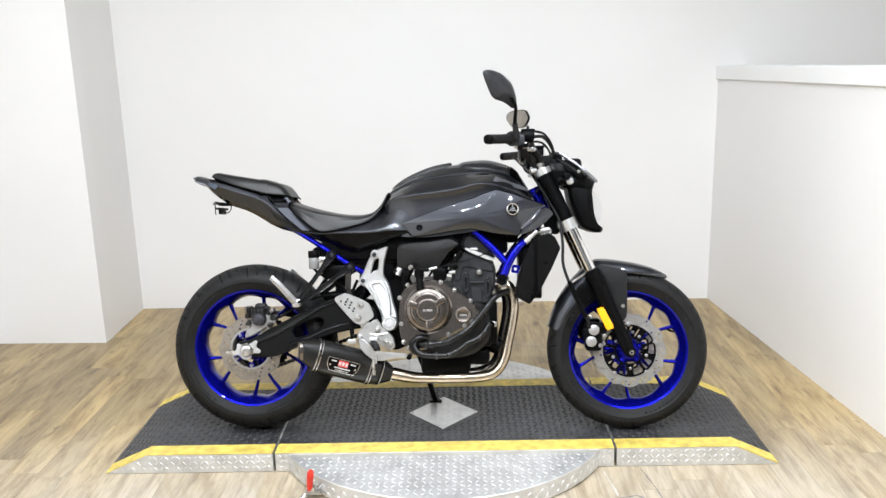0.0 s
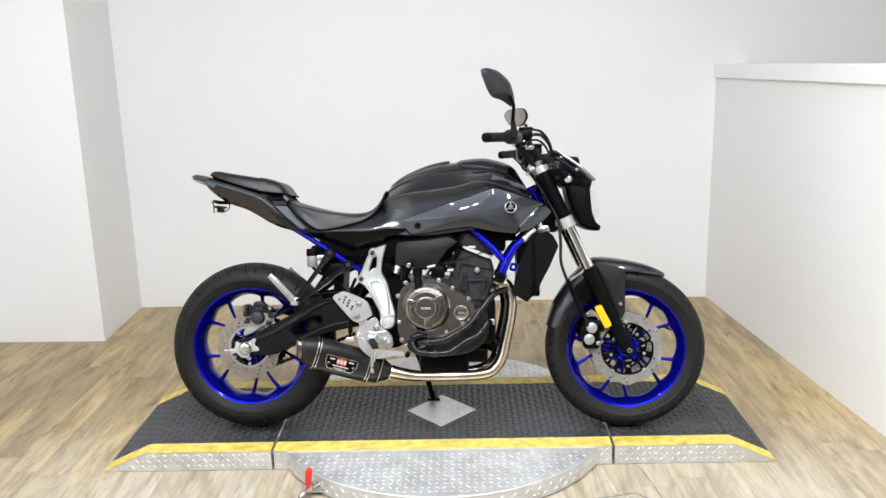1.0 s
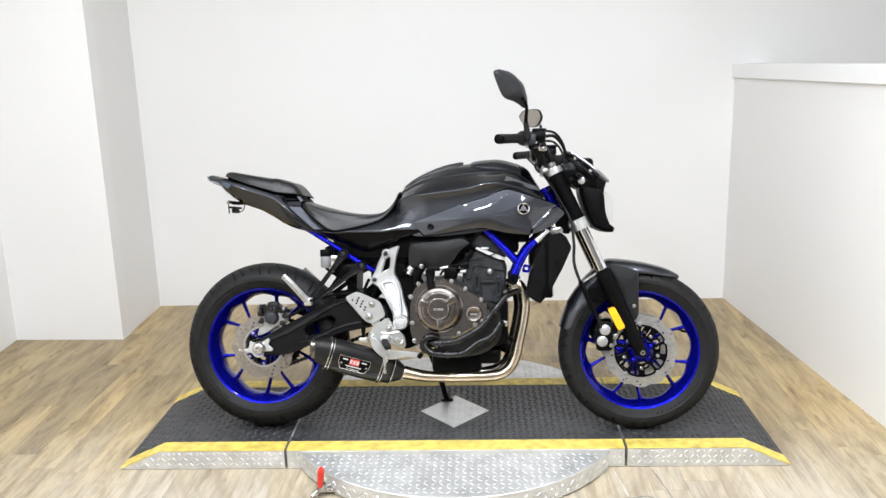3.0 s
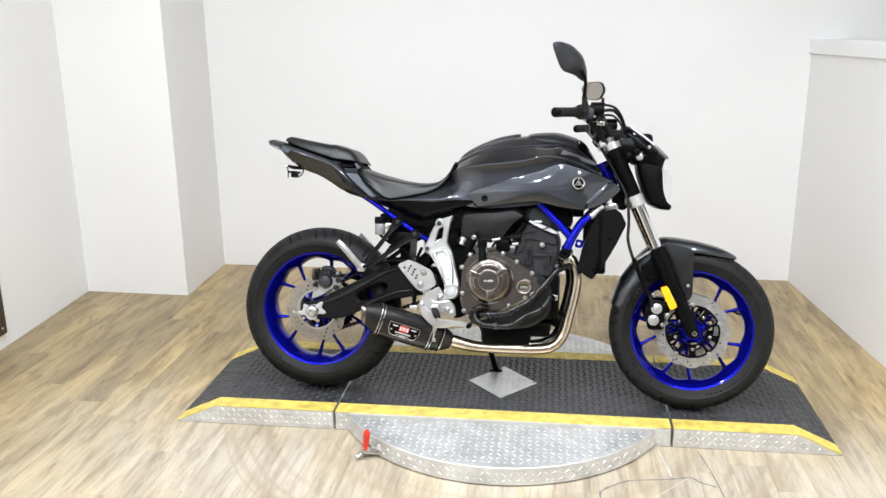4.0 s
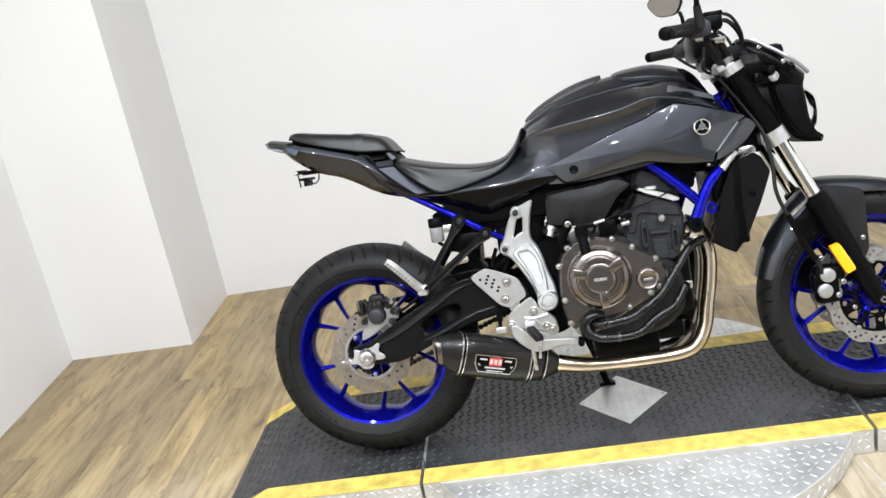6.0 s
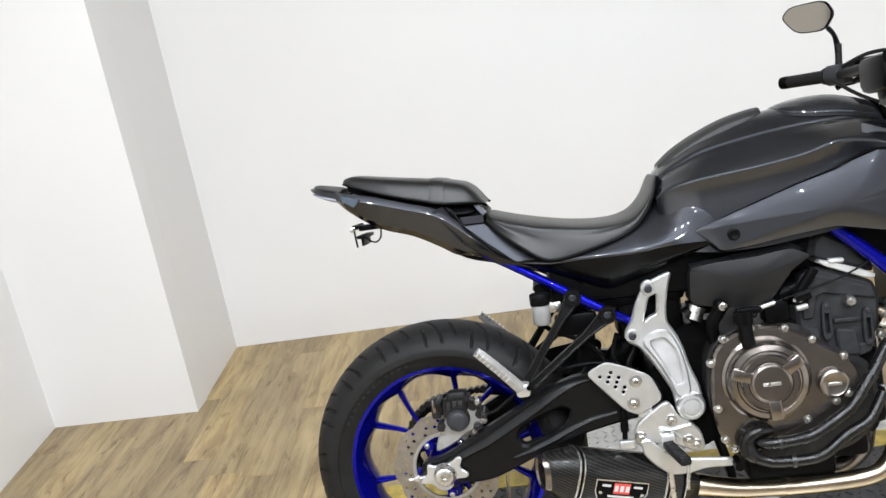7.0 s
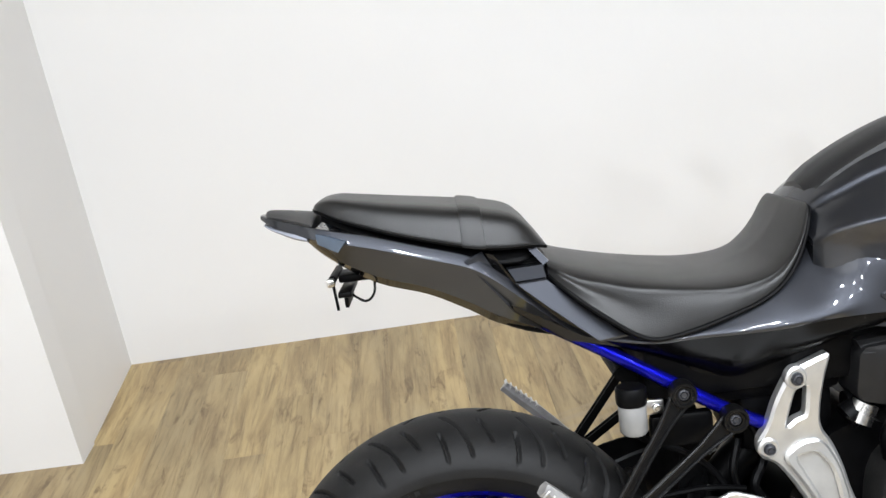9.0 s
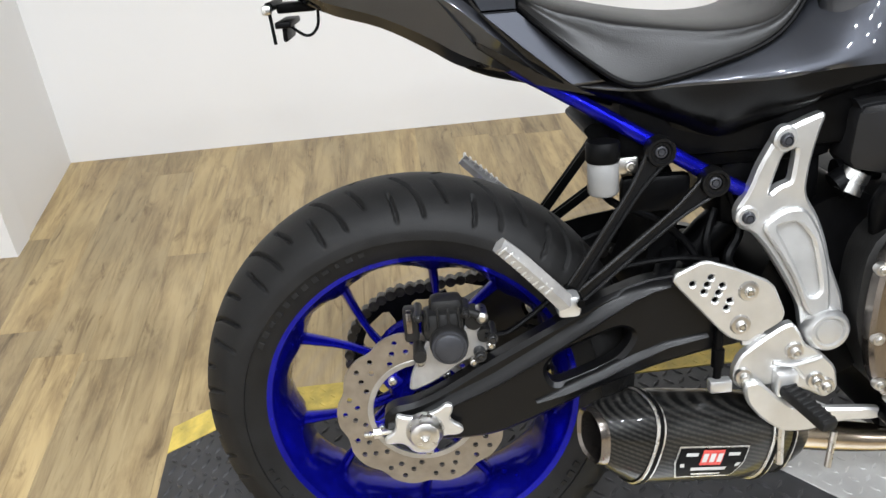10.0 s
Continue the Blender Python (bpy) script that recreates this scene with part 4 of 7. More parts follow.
cover_y = line((0.2, -0.115), (0.32, -0.135), (0.45, -0.130), (0.55, -0.140), (0.62, -0.150))
def strip(stations, kx=5, ky=4, thick=0.005):
    """A thin panel through stations of (x, y, z) from its top edge to its bottom edge, with a back and closed edges."""
    cols = [spline(list(c), kx) for c in zip(*[spline(q, ky) for q in stations])]
    rows = list(zip(*cols))
    bm = bmesh.new()
    front_v = [[bm.verts.new(p) for p in r] for r in rows]
    back_v = [[bm.verts.new((p[0], p[1] + thick, p[2])) for p in r] for r in rows]
    for vs in (front_v, back_v):
        for a, b in zip(vs, vs[1:]):
            for k in range(len(a) - 1):
                bm.faces.new((a[k], a[k + 1], b[k + 1], b[k]))
    loop = lambda v: v[0] + [r[-1] for r in v[1:]] + v[-1][-2::-1] + [r[0] for r in v[-2:0:-1]]
    fl, bl = loop(front_v), loop(back_v)
    for k in range(len(fl)):
        n = (k + 1) % len(fl)
        bm.faces.new((fl[k], fl[n], bl[n], bl[k]))
    return bm


cover = []
for x, yz in (
        (0.205, ((-0.100, 0.760), (-0.108, 0.752), (-0.1150, 0.744), (-0.1150, 0.741), (-0.108, 0.736), (-0.098, 0.732))),
        (0.260, ((-0.104, 0.763), (-0.122, 0.750), (-0.1350, 0.739), (-0.1350, 0.735), (-0.122, 0.722), (-0.106, 0.712))),
        (0.320, ((-0.106, 0.768), (-0.125, 0.756), (-0.1430, 0.743), (-0.1430, 0.737), (-0.124, 0.706), (-0.104, 0.686))),
        (0.380, ((-0.102, 0.780), (-0.124, 0.766), (-0.1465, 0.744), (-0.1475, 0.737), (-0.124, 0.692), (-0.100, 0.662))),
        (0.440, ((-0.086, 0.797), (-0.112, 0.783), (-0.1455, 0.747), (-0.1475, 0.737), (-0.124, 0.698), (-0.100, 0.676))),
        (0.490, ((-0.066, 0.836), (-0.098, 0.806), (-0.1490, 0.756), (-0.1505, 0.743), (-0.138, 0.713), (-0.118, 0.698))),
        (0.540, ((-0.128, 0.838), (-0.1400, 0.812), (-0.1525, 0.770), (-0.1565, 0.746), (-0.146, 0.724), (-0.128, 0.714))),
        (0.595, ((-0.140, 0.842), (-0.1540, 0.812), (-0.1570, 0.772), (-0.1580, 0.746), (-0.152, 0.735), (-0.138, 0.728))),
        (0.660, ((-0.130, 0.835), (-0.1500, 0.806), (-0.1530, 0.778), (-0.1540, 0.750), (-0.150, 0.738), (-0.138, 0.730)))):
    cover.append([(x, y, z) for y, z in yz])
both("side_cover", strip([q[:4] for q in cover]), BODY, "graphite metallic side cover", 40)
both("side_cover_skirt", strip([[(p[0], p[1] + 0.0006, p[2]) for p in q[3:]] for q in cover]), GLOSS, "gloss black side cover skirt", 40)
low_o = [(0.23, 0.735), (0.30, 0.735), (0.44, 0.735), (0.50, 0.715), (0.49, 0.695), (0.44, 0.655), (0.38, 0.648), (0.32, 0.675), (0.26, 0.705)]
both("lower_cover", pillow(rounded(low_o, 0.22, 2), lambda x, z: cover_y(x) + 0.040, 0.008, 0.05), GLOSS, "gloss black lower side cover", 28)

def seat_section(x, top, cx, cw, crease, lx, lw, low):
    """A half section of the rider seat: soft crown, a crease, a flank that leans out to a thin lower edge, and the underside."""
    soft = max(0.0, min(1.0, (x - 0.20) / 0.12))
    cw += 0.006 * soft
    mx, my, mz = 0.5 * (cx + lx), -0.5 * (cw + lw) + 0.003 - 0.007 * soft, 0.5 * (crease + low)
    return [(x, 0, top), (0.6 * x + 0.4 * cx, -0.45 * cw, top - 0.1 * (top - crease)), (0.25 * x + 0.75 * cx, -0.80 * cw, top - 0.42 * (top - crease)), (cx, -cw, crease),
            (cx + 0.2 * (lx - cx), -cw - 0.25 * (lw - cw) - 0.002 * soft, crease - 0.2 * (crease - low)), (mx, my, mz), (lx, -lw, low), (lx, -lw + 0.003, low - 0.005), (lx, -lw + 0.03, low - 0.008), (lx, 0, low - 0.008)]


SEAT = [seat_section(*v) for v in (
    (0.138, 0.857, 0.138, 0.086, 0.850, 0.136, 0.098, 0.842), (0.150, 0.856, 0.152, 0.103, 0.845, 0.150, 0.118, 0.829), (0.175, 0.848, 0.176, 0.114, 0.834, 0.174, 0.132, 0.807), (0.207, 0.838, 0.208, 0.121, 0.825, 0.207, 0.140, 0.780),
    (0.238, 0.830, 0.240, 0.124, 0.816, 0.240, 0.145, 0.756), (0.266, 0.823, 0.268, 0.124, 0.811, 0.268, 0.146, 0.747), (0.310, 0.814, 0.312, 0.121, 0.804, 0.312, 0.144, 0.752), (0.360, 0.808, 0.362, 0.115, 0.798, 0.362, 0.138, 0.763),
    (0.405, 0.808, 0.408, 0.108, 0.799, 0.410, 0.128, 0.775), (0.438, 0.816, 0.444, 0.100, 0.808, 0.446, 0.117, 0.792), (0.462, 0.833, 0.468, 0.092, 0.827, 0.472, 0.106, 0.818), (0.481, 0.857, 0.486, 0.084, 0.852, 0.489, 0.096, 0.846),
    (0.494, 0.880, 0.497, 0.076, 0.876, 0.500, 0.086, 0.872), (0.502, 0.889, 0.504, 0.066, 0.888, 0.506, 0.072, 0.885), (0.506, 0.889, 0.507, 0.050, 0.889, 0.508, 0.052, 0.886))]
seat = part("rider_seat", shell(SEAT, 5, 4), VINYL, bike, "black vinyl rider seat", 55)
# no real piping: a black tube draws the dark gap along the seat edge
both("seat_piping", tube([(q[6][0], q[6][1] - 0.0005, q[6][2] - 0.0035) for q in SEAT], 0.0034, 8, 5), SATIN, "", 40, seat)
pshape = ((0, 1), (0.48, 1.0), (0.70, 0.955), (0.83, 0.82), (0.92, 0.52), (0.985, 0.14), (1.0, 0.0), (0.985, -0.05), (0.5, -0.06), (0, -0.06))
PSEAT = ((-0.181, 0.9655, 0.018, 0.9635), (-0.176, 0.970, 0.040, 0.9630), (-0.164, 0.9745, 0.054, 0.9590), (-0.145, 0.975, 0.068, 0.9510), (-0.11, 0.9685, 0.083, 0.9385), (-0.055, 0.9585, 0.099, 0.9205), (0.03, 0.944, 0.111, 0.897),
         (0.07, 0.936, 0.112, 0.890), (0.098, 0.927, 0.107, 0.8875), (0.116, 0.912, 0.100, 0.8855), (0.130, 0.893, 0.090, 0.8825), (0.139, 0.8805, 0.080, 0.8790))
pseat = part("passenger_seat", shell([sec(x, t, w, lo, pshape) for x, t, w, lo in PSEAT], 4, 4), VINYL, bike, "black vinyl passenger seat", 45)
# the same black line darkens the passenger seat's lower edge
both("seat_piping", tube([(x, -w + 0.003, lo - 0.003) for x, t, w, lo in PSEAT], 0.0028, 8, 4), SATIN, "", 40, pseat)
part("seat_strap", shell([sec(x, t, w, lo, pshape) for x, t, w, lo in ((0.024, 0.9455, 0.1115, 0.8975), (0.027, 0.9475, 0.1138, 0.8965), (0.052, 0.9425, 0.1146, 0.8915), (0.055, 0.940, 0.112, 0.8925))], 3, 4), VINYL, pseat, "black seat strap")
part("seat_base", shell([sec(x, t, w, lo, pshape) for x, t, w, lo in ((-0.170, 0.962, 0.035, 0.945), (-0.11, 0.938, 0.074, 0.920), (-0.05, 0.921, 0.090, 0.895), (0.03, 0.897, 0.100, 0.870), (0.10, 0.886, 0.094, 0.862), (0.118, 0.882, 0.080, 0.868))], 3, 3), SATIN, pseat, "black plastic base under the passenger seat")

tshape = ((0, 1), (0.5, 1), (0.82, 0.97), (1.0, 0.62), (0.9, 0.3), (0.6, 0.04), (0.3, 0), (0, 0))


def tail_section(x, ridge, hw, low):
    """A faceted half section: flat top, a sharp ridge, a flank that leans in, and a flat belly."""
    e = min(1.0, hw / 0.06)
    sunk = 0.0 if x < -0.18 else e
    return [(x, 0, ridge + 0.008 * (e - sunk) - 0.018 * sunk), (x, -0.80 * hw, ridge + 0.0015 - 0.0135 * sunk), (x, -0.90 * hw, ridge), (x, -0.915 * hw, ridge - 0.0008 * e), (x, -0.99 * hw, ridge - 0.012 * e), (x, -hw, ridge - 0.015 * e),
            (x, -0.76 * hw, low + 0.20 * (ridge - low)), (x, -0.55 * hw, low), (x, 0, low)]


tail = part("tail_cowl", shell([tail_section(*v) for v in (
    (-0.260, 0.9595, 0.014, 0.9545), (-0.240, 0.957, 0.042, 0.943), (-0.200, 0.949, 0.076, 0.925), (-0.165, 0.940, 0.098, 0.893), (-0.10, 0.924, 0.112, 0.851), (-0.03, 0.902, 0.118, 0.826),
    (0.025, 0.884, 0.122, 0.796), (0.06, 0.862, 0.122, 0.774), (0.11, 0.818, 0.119, 0.755), (0.17, 0.768, 0.112, 0.740), (0.25, 0.738, 0.10, 0.722))], 4, 1), BODY, bike, "graphite metallic tail cowl", 22)

# added skin over the cowl's tip: its dull charcoal holds back the wall's reflection
part("tail_top", shell([[(x, 0, z + 0.0092), (x, -0.45 * w, z + 0.0068), (x, -0.80 * w, z + 0.0030), (x, -0.87 * w, z + 0.0020), (x, -0.88 * w, z - 0.002), (x, 0, z - 0.004)] for x, w, z in (
    (-0.252, 0.022, 0.9560), (-0.240, 0.042, 0.957), (-0.200, 0.076, 0.949), (-0.178, 0.090, 0.9425))], 4, 2), CHARCOAL, tail, "added satin charcoal skin that dulls the tail tip", 28)

# the cowl's front end turns in towards the seat; a black blade and the seat's side trim follow it
both("tail_facet", facet([(0.0235, -0.1215, 0.8765), (0.049, -0.106, 0.8850), (0.062, -0.101, 0.8590), (0.074, -0.103, 0.822), (0.080, -0.112, 0.800), (0.050, -0.120, 0.842)], 0.03), BODY, "graphite metallic facet at the end of the tail", 20, tail)
both("tail_blade", facet([(0.051, -0.103, 0.8845), (0.062, -0.099, 0.880), (0.084, -0.112, 0.846), (0.118, -0.116, 0.810), (0.190, -0.119, 0.748), (0.225, -0.110, 0.728), (0.150, -0.112, 0.748), (0.082, -0.109, 0.797), (0.076, -0.101, 0.822), (0.063, -0.099, 0.859)], 0.02), PIANO, "polished black tail side blade", 20, tail)
both("seat_side_trim", facet([(0.088, -0.121, 0.838), (0.131, -0.108, 0.837), (0.165, -0.119, 0.806), (0.232, -0.128, 0.748), (0.192, -0.136, 0.747), (0.130, -0.130, 0.800)], 0.03), BODY, "graphite metallic trim below the seat", 20, tail)
both("seat_side_trim", facet([(0.080, -0.106, 0.856), (0.131, -0.096, 0.855), (0.1325, -0.107, 0.8385), (0.089, -0.120, 0.840)], 0.03), BODY, "", 20, tail)
both("seat_lip", facet([(0.110, -0.090, 0.880), (0.121, -0.088, 0.882), (0.140, -0.094, 0.858), (0.131, -0.098, 0.853)], 0.01), BODY, "", 20, tail)
part("tail_light", shell([sec(x, t, w, lo, tshape) for x, t, w, lo in ((-0.254, 0.9485, 0.026, 0.9455), (-0.238, 0.944, 0.047, 0.937), (-0.205, 0.938, 0.0785, 0.924), (-0.186, 0.933, 0.088, 0.920))], 4, 4), PALELENS, tail, "pale grey tail light lens")
both("side_lens", facet([(-0.173, -0.098, 0.936), (-0.154, -0.107, 0.931), (-0.130, -0.1125, 0.922), (-0.144, -0.106, 0.907), (-0.171, -0.099, 0.921)], 0.03), LENS, "blue-grey side lens", 20, tail)
under = part("undertray", shell([sec(x, t, w, lo) for x, t, w, lo in ((-0.15, 0.890, 0.05, 0.880), (-0.09, 0.87, 0.06, 0.846), (0.0, 0.85, 0.07, 0.812), (0.08, 0.80, 0.08, 0.762), (0.16, 0.77, 0.085, 0.738), (0.25, 0.74, 0.085, 0.705))], 4, 3), SATIN, bike, "satin black undertray")
part("plate_bracket", join(box(-0.135, 0, 0.856, 0.05, 0.05, 0.012, 0.003), box(-0.150, -0.005, 0.838, 0.02, 0.10, 0.008, 0.002), box(-0.150, -0.005, 0.828, 0.006, 0.08, 0.022, 0.002),
                           rod((-0.166, -0.045, 0.860), (-0.166, 0.045, 0.860), 0.006), rod((-0.166, -0.045, 0.858), (-0.163, -0.045, 0.815), 0.0022),
                           tube([(-0.150, -0.03, 0.84), (-0.125, -0.035, 0.822), (-0.110, -0.03, 0.832), (-0.108, -0.025, 0.86)], 0.002, 8)), SATIN, bike, "black plate bracket with a small lamp")
part("plate_lamp", box(-0.168, -0.048, 0.857, 0.012, 0.016, 0.012, 0.003), STEEL, bike)

duct_o = [(0.538, 0.612), (0.543, 0.690), (0.60, 0.698), (0.668, 0.702), (0.740, 0.713), (0.776, 0.694), (0.738, 0.668), (0.702, 0.618), (0.68, 0.594), (0.60, 0.600)]
duct_y = line((0.5, -0.100), (0.56, -0.128), (0.66, -0.152), (0.76, -0.168))
duct = both("air_duct_cover", pillow(rounded(duct_o, 0.12, 2), lambda x, z: duct_y(x) + 0.12 * max(0.0, 0.66 - z), 0.006, 0.05, (1.0, 0.985, 0.93, 0.80, 0.5, 0.2)), CHARCOAL, "satin charcoal air duct cover", 24)
both("duct_bevel", facet([(0.545, -0.112, 0.697), (0.668, -0.138, 0.712), (0.742, -0.152, 0.722), (0.765, -0.166, 0.706), (0.668, -0.158, 0.692), (0.548, -0.131, 0.682)], 0.03), CHARCOAL, "", 20, duct)

for x, z, sx, sy, sz, r in ((0.50, 0.70, 0.50, 0.20, 0.13, 0.02), (0.74, 0.735, 0.22, 0.22, 0.05, 0.02), (0.82, 0.700, 0.26, 0.24, 0.09, 0.015), (0.93, 0.725, 0.12, 0.20, 0.06, 0.012), (0.44, 0.665, 0.20, 0.17, 0.10, 0.02), (0.46, 0.60, 0.14, 0.15, 0.14, 0.02)):
    part("inner_box", box(x, 0, z, sx, sy, sz, r), SATIN, bike, "black inner box")
part("seat_pan", join(box(0.150, 0, 0.812, 0.10, 0.18, 0.05, 0.012), box(0.095, 0, 0.852, 0.09, 0.15, 0.03, 0.01), rod((0.07, -0.085, 0.872), (0.07, -0.06, 0.872), 0.008), rod((0.10, -0.085, 0.868), (0.10, -0.06, 0.868), 0.006)), SATIN, bike, "black seat base between the seats")

# ---- frame, swingarm, brackets ----
both("subframe_tube", tube([(0.07, -0.072, 0.800), (0.19, -0.094, 0.730), (0.29, -0.104, 0.666), (0.38, -0.105, 0.608), (0.455, -0.078, 0.566)], 0.0098, 14), BLUE, "blue painted subframe tube")
both("frame_tube", tube([(0.790, -0.145, 0.778), (0.8226, -0.155, 0.7473), (0.8906, -0.165, 0.6805), (0.947, -0.172, 0.6185)], [0.0140, 0.0140, 0.0138, 0.0135], 16), BLUE, "blue painted frame tube")
both("frame_tube", tube([(0.9275, -0.180, 0.566), (0.949, -0.176, 0.616), (0.975, -0.171, 0.662), (1.010, -0.162, 0.702), (1.075, -0.10, 0.775)], [0.0165, 0.0150, 0.0145, 0.0140, 0.0140], 16), BLUE, "blue painted frame tube")
eng_mount = lathe(((0.009, -0.020), (0.017, -0.020), (0.020, -0.017), (0.020, 0.02), (0.009, 0.02)), 24, (0.9275, -0.185, 0.563), True)
both("frame_boss", eng_mount, BLACKMETAL, "black front engine mount")
both("frame_boss_bolt", lathe(((0, -0.010), (0.006, -0.010), (0.009, -0.014), (0.011, -0.010), (0.011, 0.01)), 18, (0.9275, -0.185, 0.563)), BLACKMETAL)
part("horn_tab", plate(rounded([(0.959, 0.588), (0.986, 0.583), (0.993, 0.610), (0.967, 0.618)], 0.18, 1), -0.165, -0.172, [circle(0.976, 0.600, 0.0060, 10)]), BLUE, bike)
part("steering_head", join(tube([(1.050, 0, 0.900), (1.090, 0, 0.81)], 0.028, 20, 1), tube([(1.05, -0.03, 0.86), (1.00, -0.08, 0.82), (0.93, -0.12, 0.78)], 0.017, 12), tube([(1.05, 0.03, 0.86), (1.00, 0.08, 0.82), (0.93, 0.12, 0.78)], 0.017, 12)), BLUE, bike, "blue painted steering head")

def ribbon(rows, y0, y1, back):
    """A pressed bead: stations of its upper and lower edge (x, z, x, z); its face leans out from y0 above to y1 below."""
    bm, rings = bmesh.new(), []
    for xa, za, xb, zb in rows:
        ring = []
        for u, y, dz in ((0.0, back, 0.0), (0.0, y0 + 0.006, 0.0), (0.06, y0, 0.0), (0.30, y0 + 0.45 * (y1 - y0), 0.0), (0.62, y0 + 0.82 * (y1 - y0), 0.0), (0.92, y1, 0.0), (1.0, y1 + 0.003, -0.001), (1.0, back, -0.002)):
            ring.append(bm.verts.new((xa + (xb - xa) * u, y, za + (zb - za) * u + dz)))
        rings.append(ring)
    for a, b in zip(rings, rings[1:]):
        for i in range(8):
            j = (i + 1) % 8
            bm.faces.new((a[i], a[j], b[j], b[i]))
    bm.faces.new(rings[0])
    bm.faces.new(rings[-1])
    return bm


arm_o = [(-0.078, 0.298), (-0.074, 0.332), (-0.020, 0.340), (0.072, 0.391), (0.161, 0.436), (0.222, 0.468), (0.277, 0.487), (0.330, 0.492), (0.40, 0.478), (0.46, 0.455), (0.46, 0.390), (0.40, 0.384), (0.345, 0.374),
         (0.293, 0.362), (0.255, 0.349), (0.216, 0.3355), (0.170, 0.316), (0.126, 0.297), (0.091, 0.2835), (0.059, 0.277), (0.0, 0.276), (-0.06, 0.284)]
slot_o = [(0.154, 0.348), (0.145, 0.3726), (0.1606, 0.392), (0.2025, 0.409), (0.2476, 0.425), (0.264, 0.415), (0.261, 0.4004), (0.240, 0.376), (0.178, 0.352)]
arm = both("swingarm", plate(rounded(arm_o, 0.22, 2), -0.130, -0.096, [rounded(slot_o, 0.22, 2)], bevel=0.006), ARM, "semi-gloss black swingarm", 28)
# the pressed upper bead and the ridge under the opening
both("swingarm_bead", ribbon(((-0.070, 0.319, -0.072, 0.306), (-0.029, 0.331, -0.028, 0.312), (0.019, 0.356, 0.022, 0.335), (0.073, 0.381, 0.080, 0.358), (0.135, 0.416, 0.145, 0.393), (0.1885, 0.448, 0.198, 0.423),
                              (0.222, 0.466, 0.231, 0.444), (0.255, 0.480, 0.261, 0.462), (0.285, 0.487, 0.289, 0.474), (0.320, 0.490, 0.322, 0.481), (0.385, 0.482, 0.383, 0.474)), -0.124, -0.1385, -0.110), ARM, "", 40, arm)
both("swingarm_bead", ribbon(((0.128, 0.330, 0.132, 0.326), (0.169, 0.349, 0.173, 0.335), (0.215, 0.366, 0.220, 0.352), (0.262, 0.388, 0.267, 0.374), (0.305, 0.403, 0.309, 0.391), (0.360, 0.410, 0.362, 0.402)), -0.126, -0.1365, -0.110), ARM, "", 40, arm)
part("swingarm_bridge", join(box(0.345, 0, 0.43, 0.08, 0.21, 0.06, 0.015), tube([(0.30, -0.12, 0.475), (0.33, -0.05, 0.50), (0.33, 0.05, 0.50), (0.30, 0.12, 0.475)], 0.014, 10)), SATIN, arm)
both("swingarm_pivot", lathe(((0, -0.012), (0.016, -0.012), (0.020, -0.008), (0.022, 0.0), (0.022, 0.05)), 24, (0.43, -0.118, 0.42)), BLACKMETAL, parent=None)
adj = [(-0.060, 0.335), (-0.042, 0.325), (-0.005, 0.332), (0.010, 0.345), (0.020, 0.338), (0.010, 0.318), (0.032, 0.305), (0.025, 0.294), (-0.002, 0.296), (-0.010, 0.272), (-0.038, 0.270), (-0.052, 0.290), (-0.076, 0.288), (-0.078, 0.298), (-0.060, 0.308)]
adj = both("chain_adjuster", plate(rounded(adj, 0.25, 2), -0.146, -0.136, bevel=0.002), SILVER, "silver chain adjuster plate")
both("axle_nut", lathe(((0, -0.010), (0.006, -0.010), (0.006, -0.017), (0.012, -0.018), (0.019, -0.014), (0.021, -0.008), (0.0235, -0.006), (0.026, 0.0), (0.026, 0.006)), 24, (-0.022, -0.146, 0.306)), STEEL)
part("rear_axle", rod((-0.022, -0.15, 0.306), (-0.022, 0.15, 0.306), 0.011), STEEL, bike)
both("adjuster_bolt", join(rod((-0.105, -0.128, 0.297), (-0.06, -0.128, 0.300), 0.004, n=8), rod((-0.092, -0.128, 0.298), (-0.082, -0.128, 0.2985), 0.0075, n=6)), STEEL)

cal = part("rear_caliper", join(box(0.015, -0.096, 0.440, 0.060, 0.046, 0.046, 0.014), box(0.02, -0.09, 0.462, 0.045, 0.036, 0.03, 0.010), lathe(((0, -0.032), (0.020, -0.032), (0.024, -0.028), (0.026, -0.018), (0.026, 0.02)), 28, (0.020, -0.105, 0.420)),
                                box(-0.028, -0.100, 0.444, 0.02, 0.03, 0.045, 0.005), rod((0.055, -0.115, 0.445), (0.055, -0.08, 0.445), 0.012), rod((0.068, -0.118, 0.425), (0.068, -0.08, 0.425), 0.010),
                                rod((-0.02, -0.125, 0.405), (-0.02, -0.08, 0.405), 0.009), rod((0.04, -0.118, 0.465), (0.062, -0.118, 0.455), 0.006)), BLACKCAST, bike, "dark grey rear brake caliper")
part("caliper_bracket", plate(rounded([(-0.040, 0.345), (0.00, 0.360), (0.035, 0.385), (0.075, 0.398), (0.085, 0.425), (0.05, 0.44), (0.0, 0.435), (-0.02, 0.40), (-0.035, 0.37)], 0.22, 2), -0.112, -0.098, bevel=0.003), CAST, cal, "grey cast caliper bracket")
part("caliper_boot", lathe(((0, -0.006), (0.004, -0.006), (0.008, -0.002), (0.008, 0.03), (0, 0.03)), 14, (0.066, -0.12, 0.452)), STEEL, cal)
part("piston_cover", lathe(((0, -0.0355), (0.017, -0.0355), (0.019, -0.034), (0.020, -0.0325), (0.0225, -0.0325), (0.0240, -0.030)), 32, (0.020, -0.105, 0.420)), ENGINE, cal, "round dark piston cover")
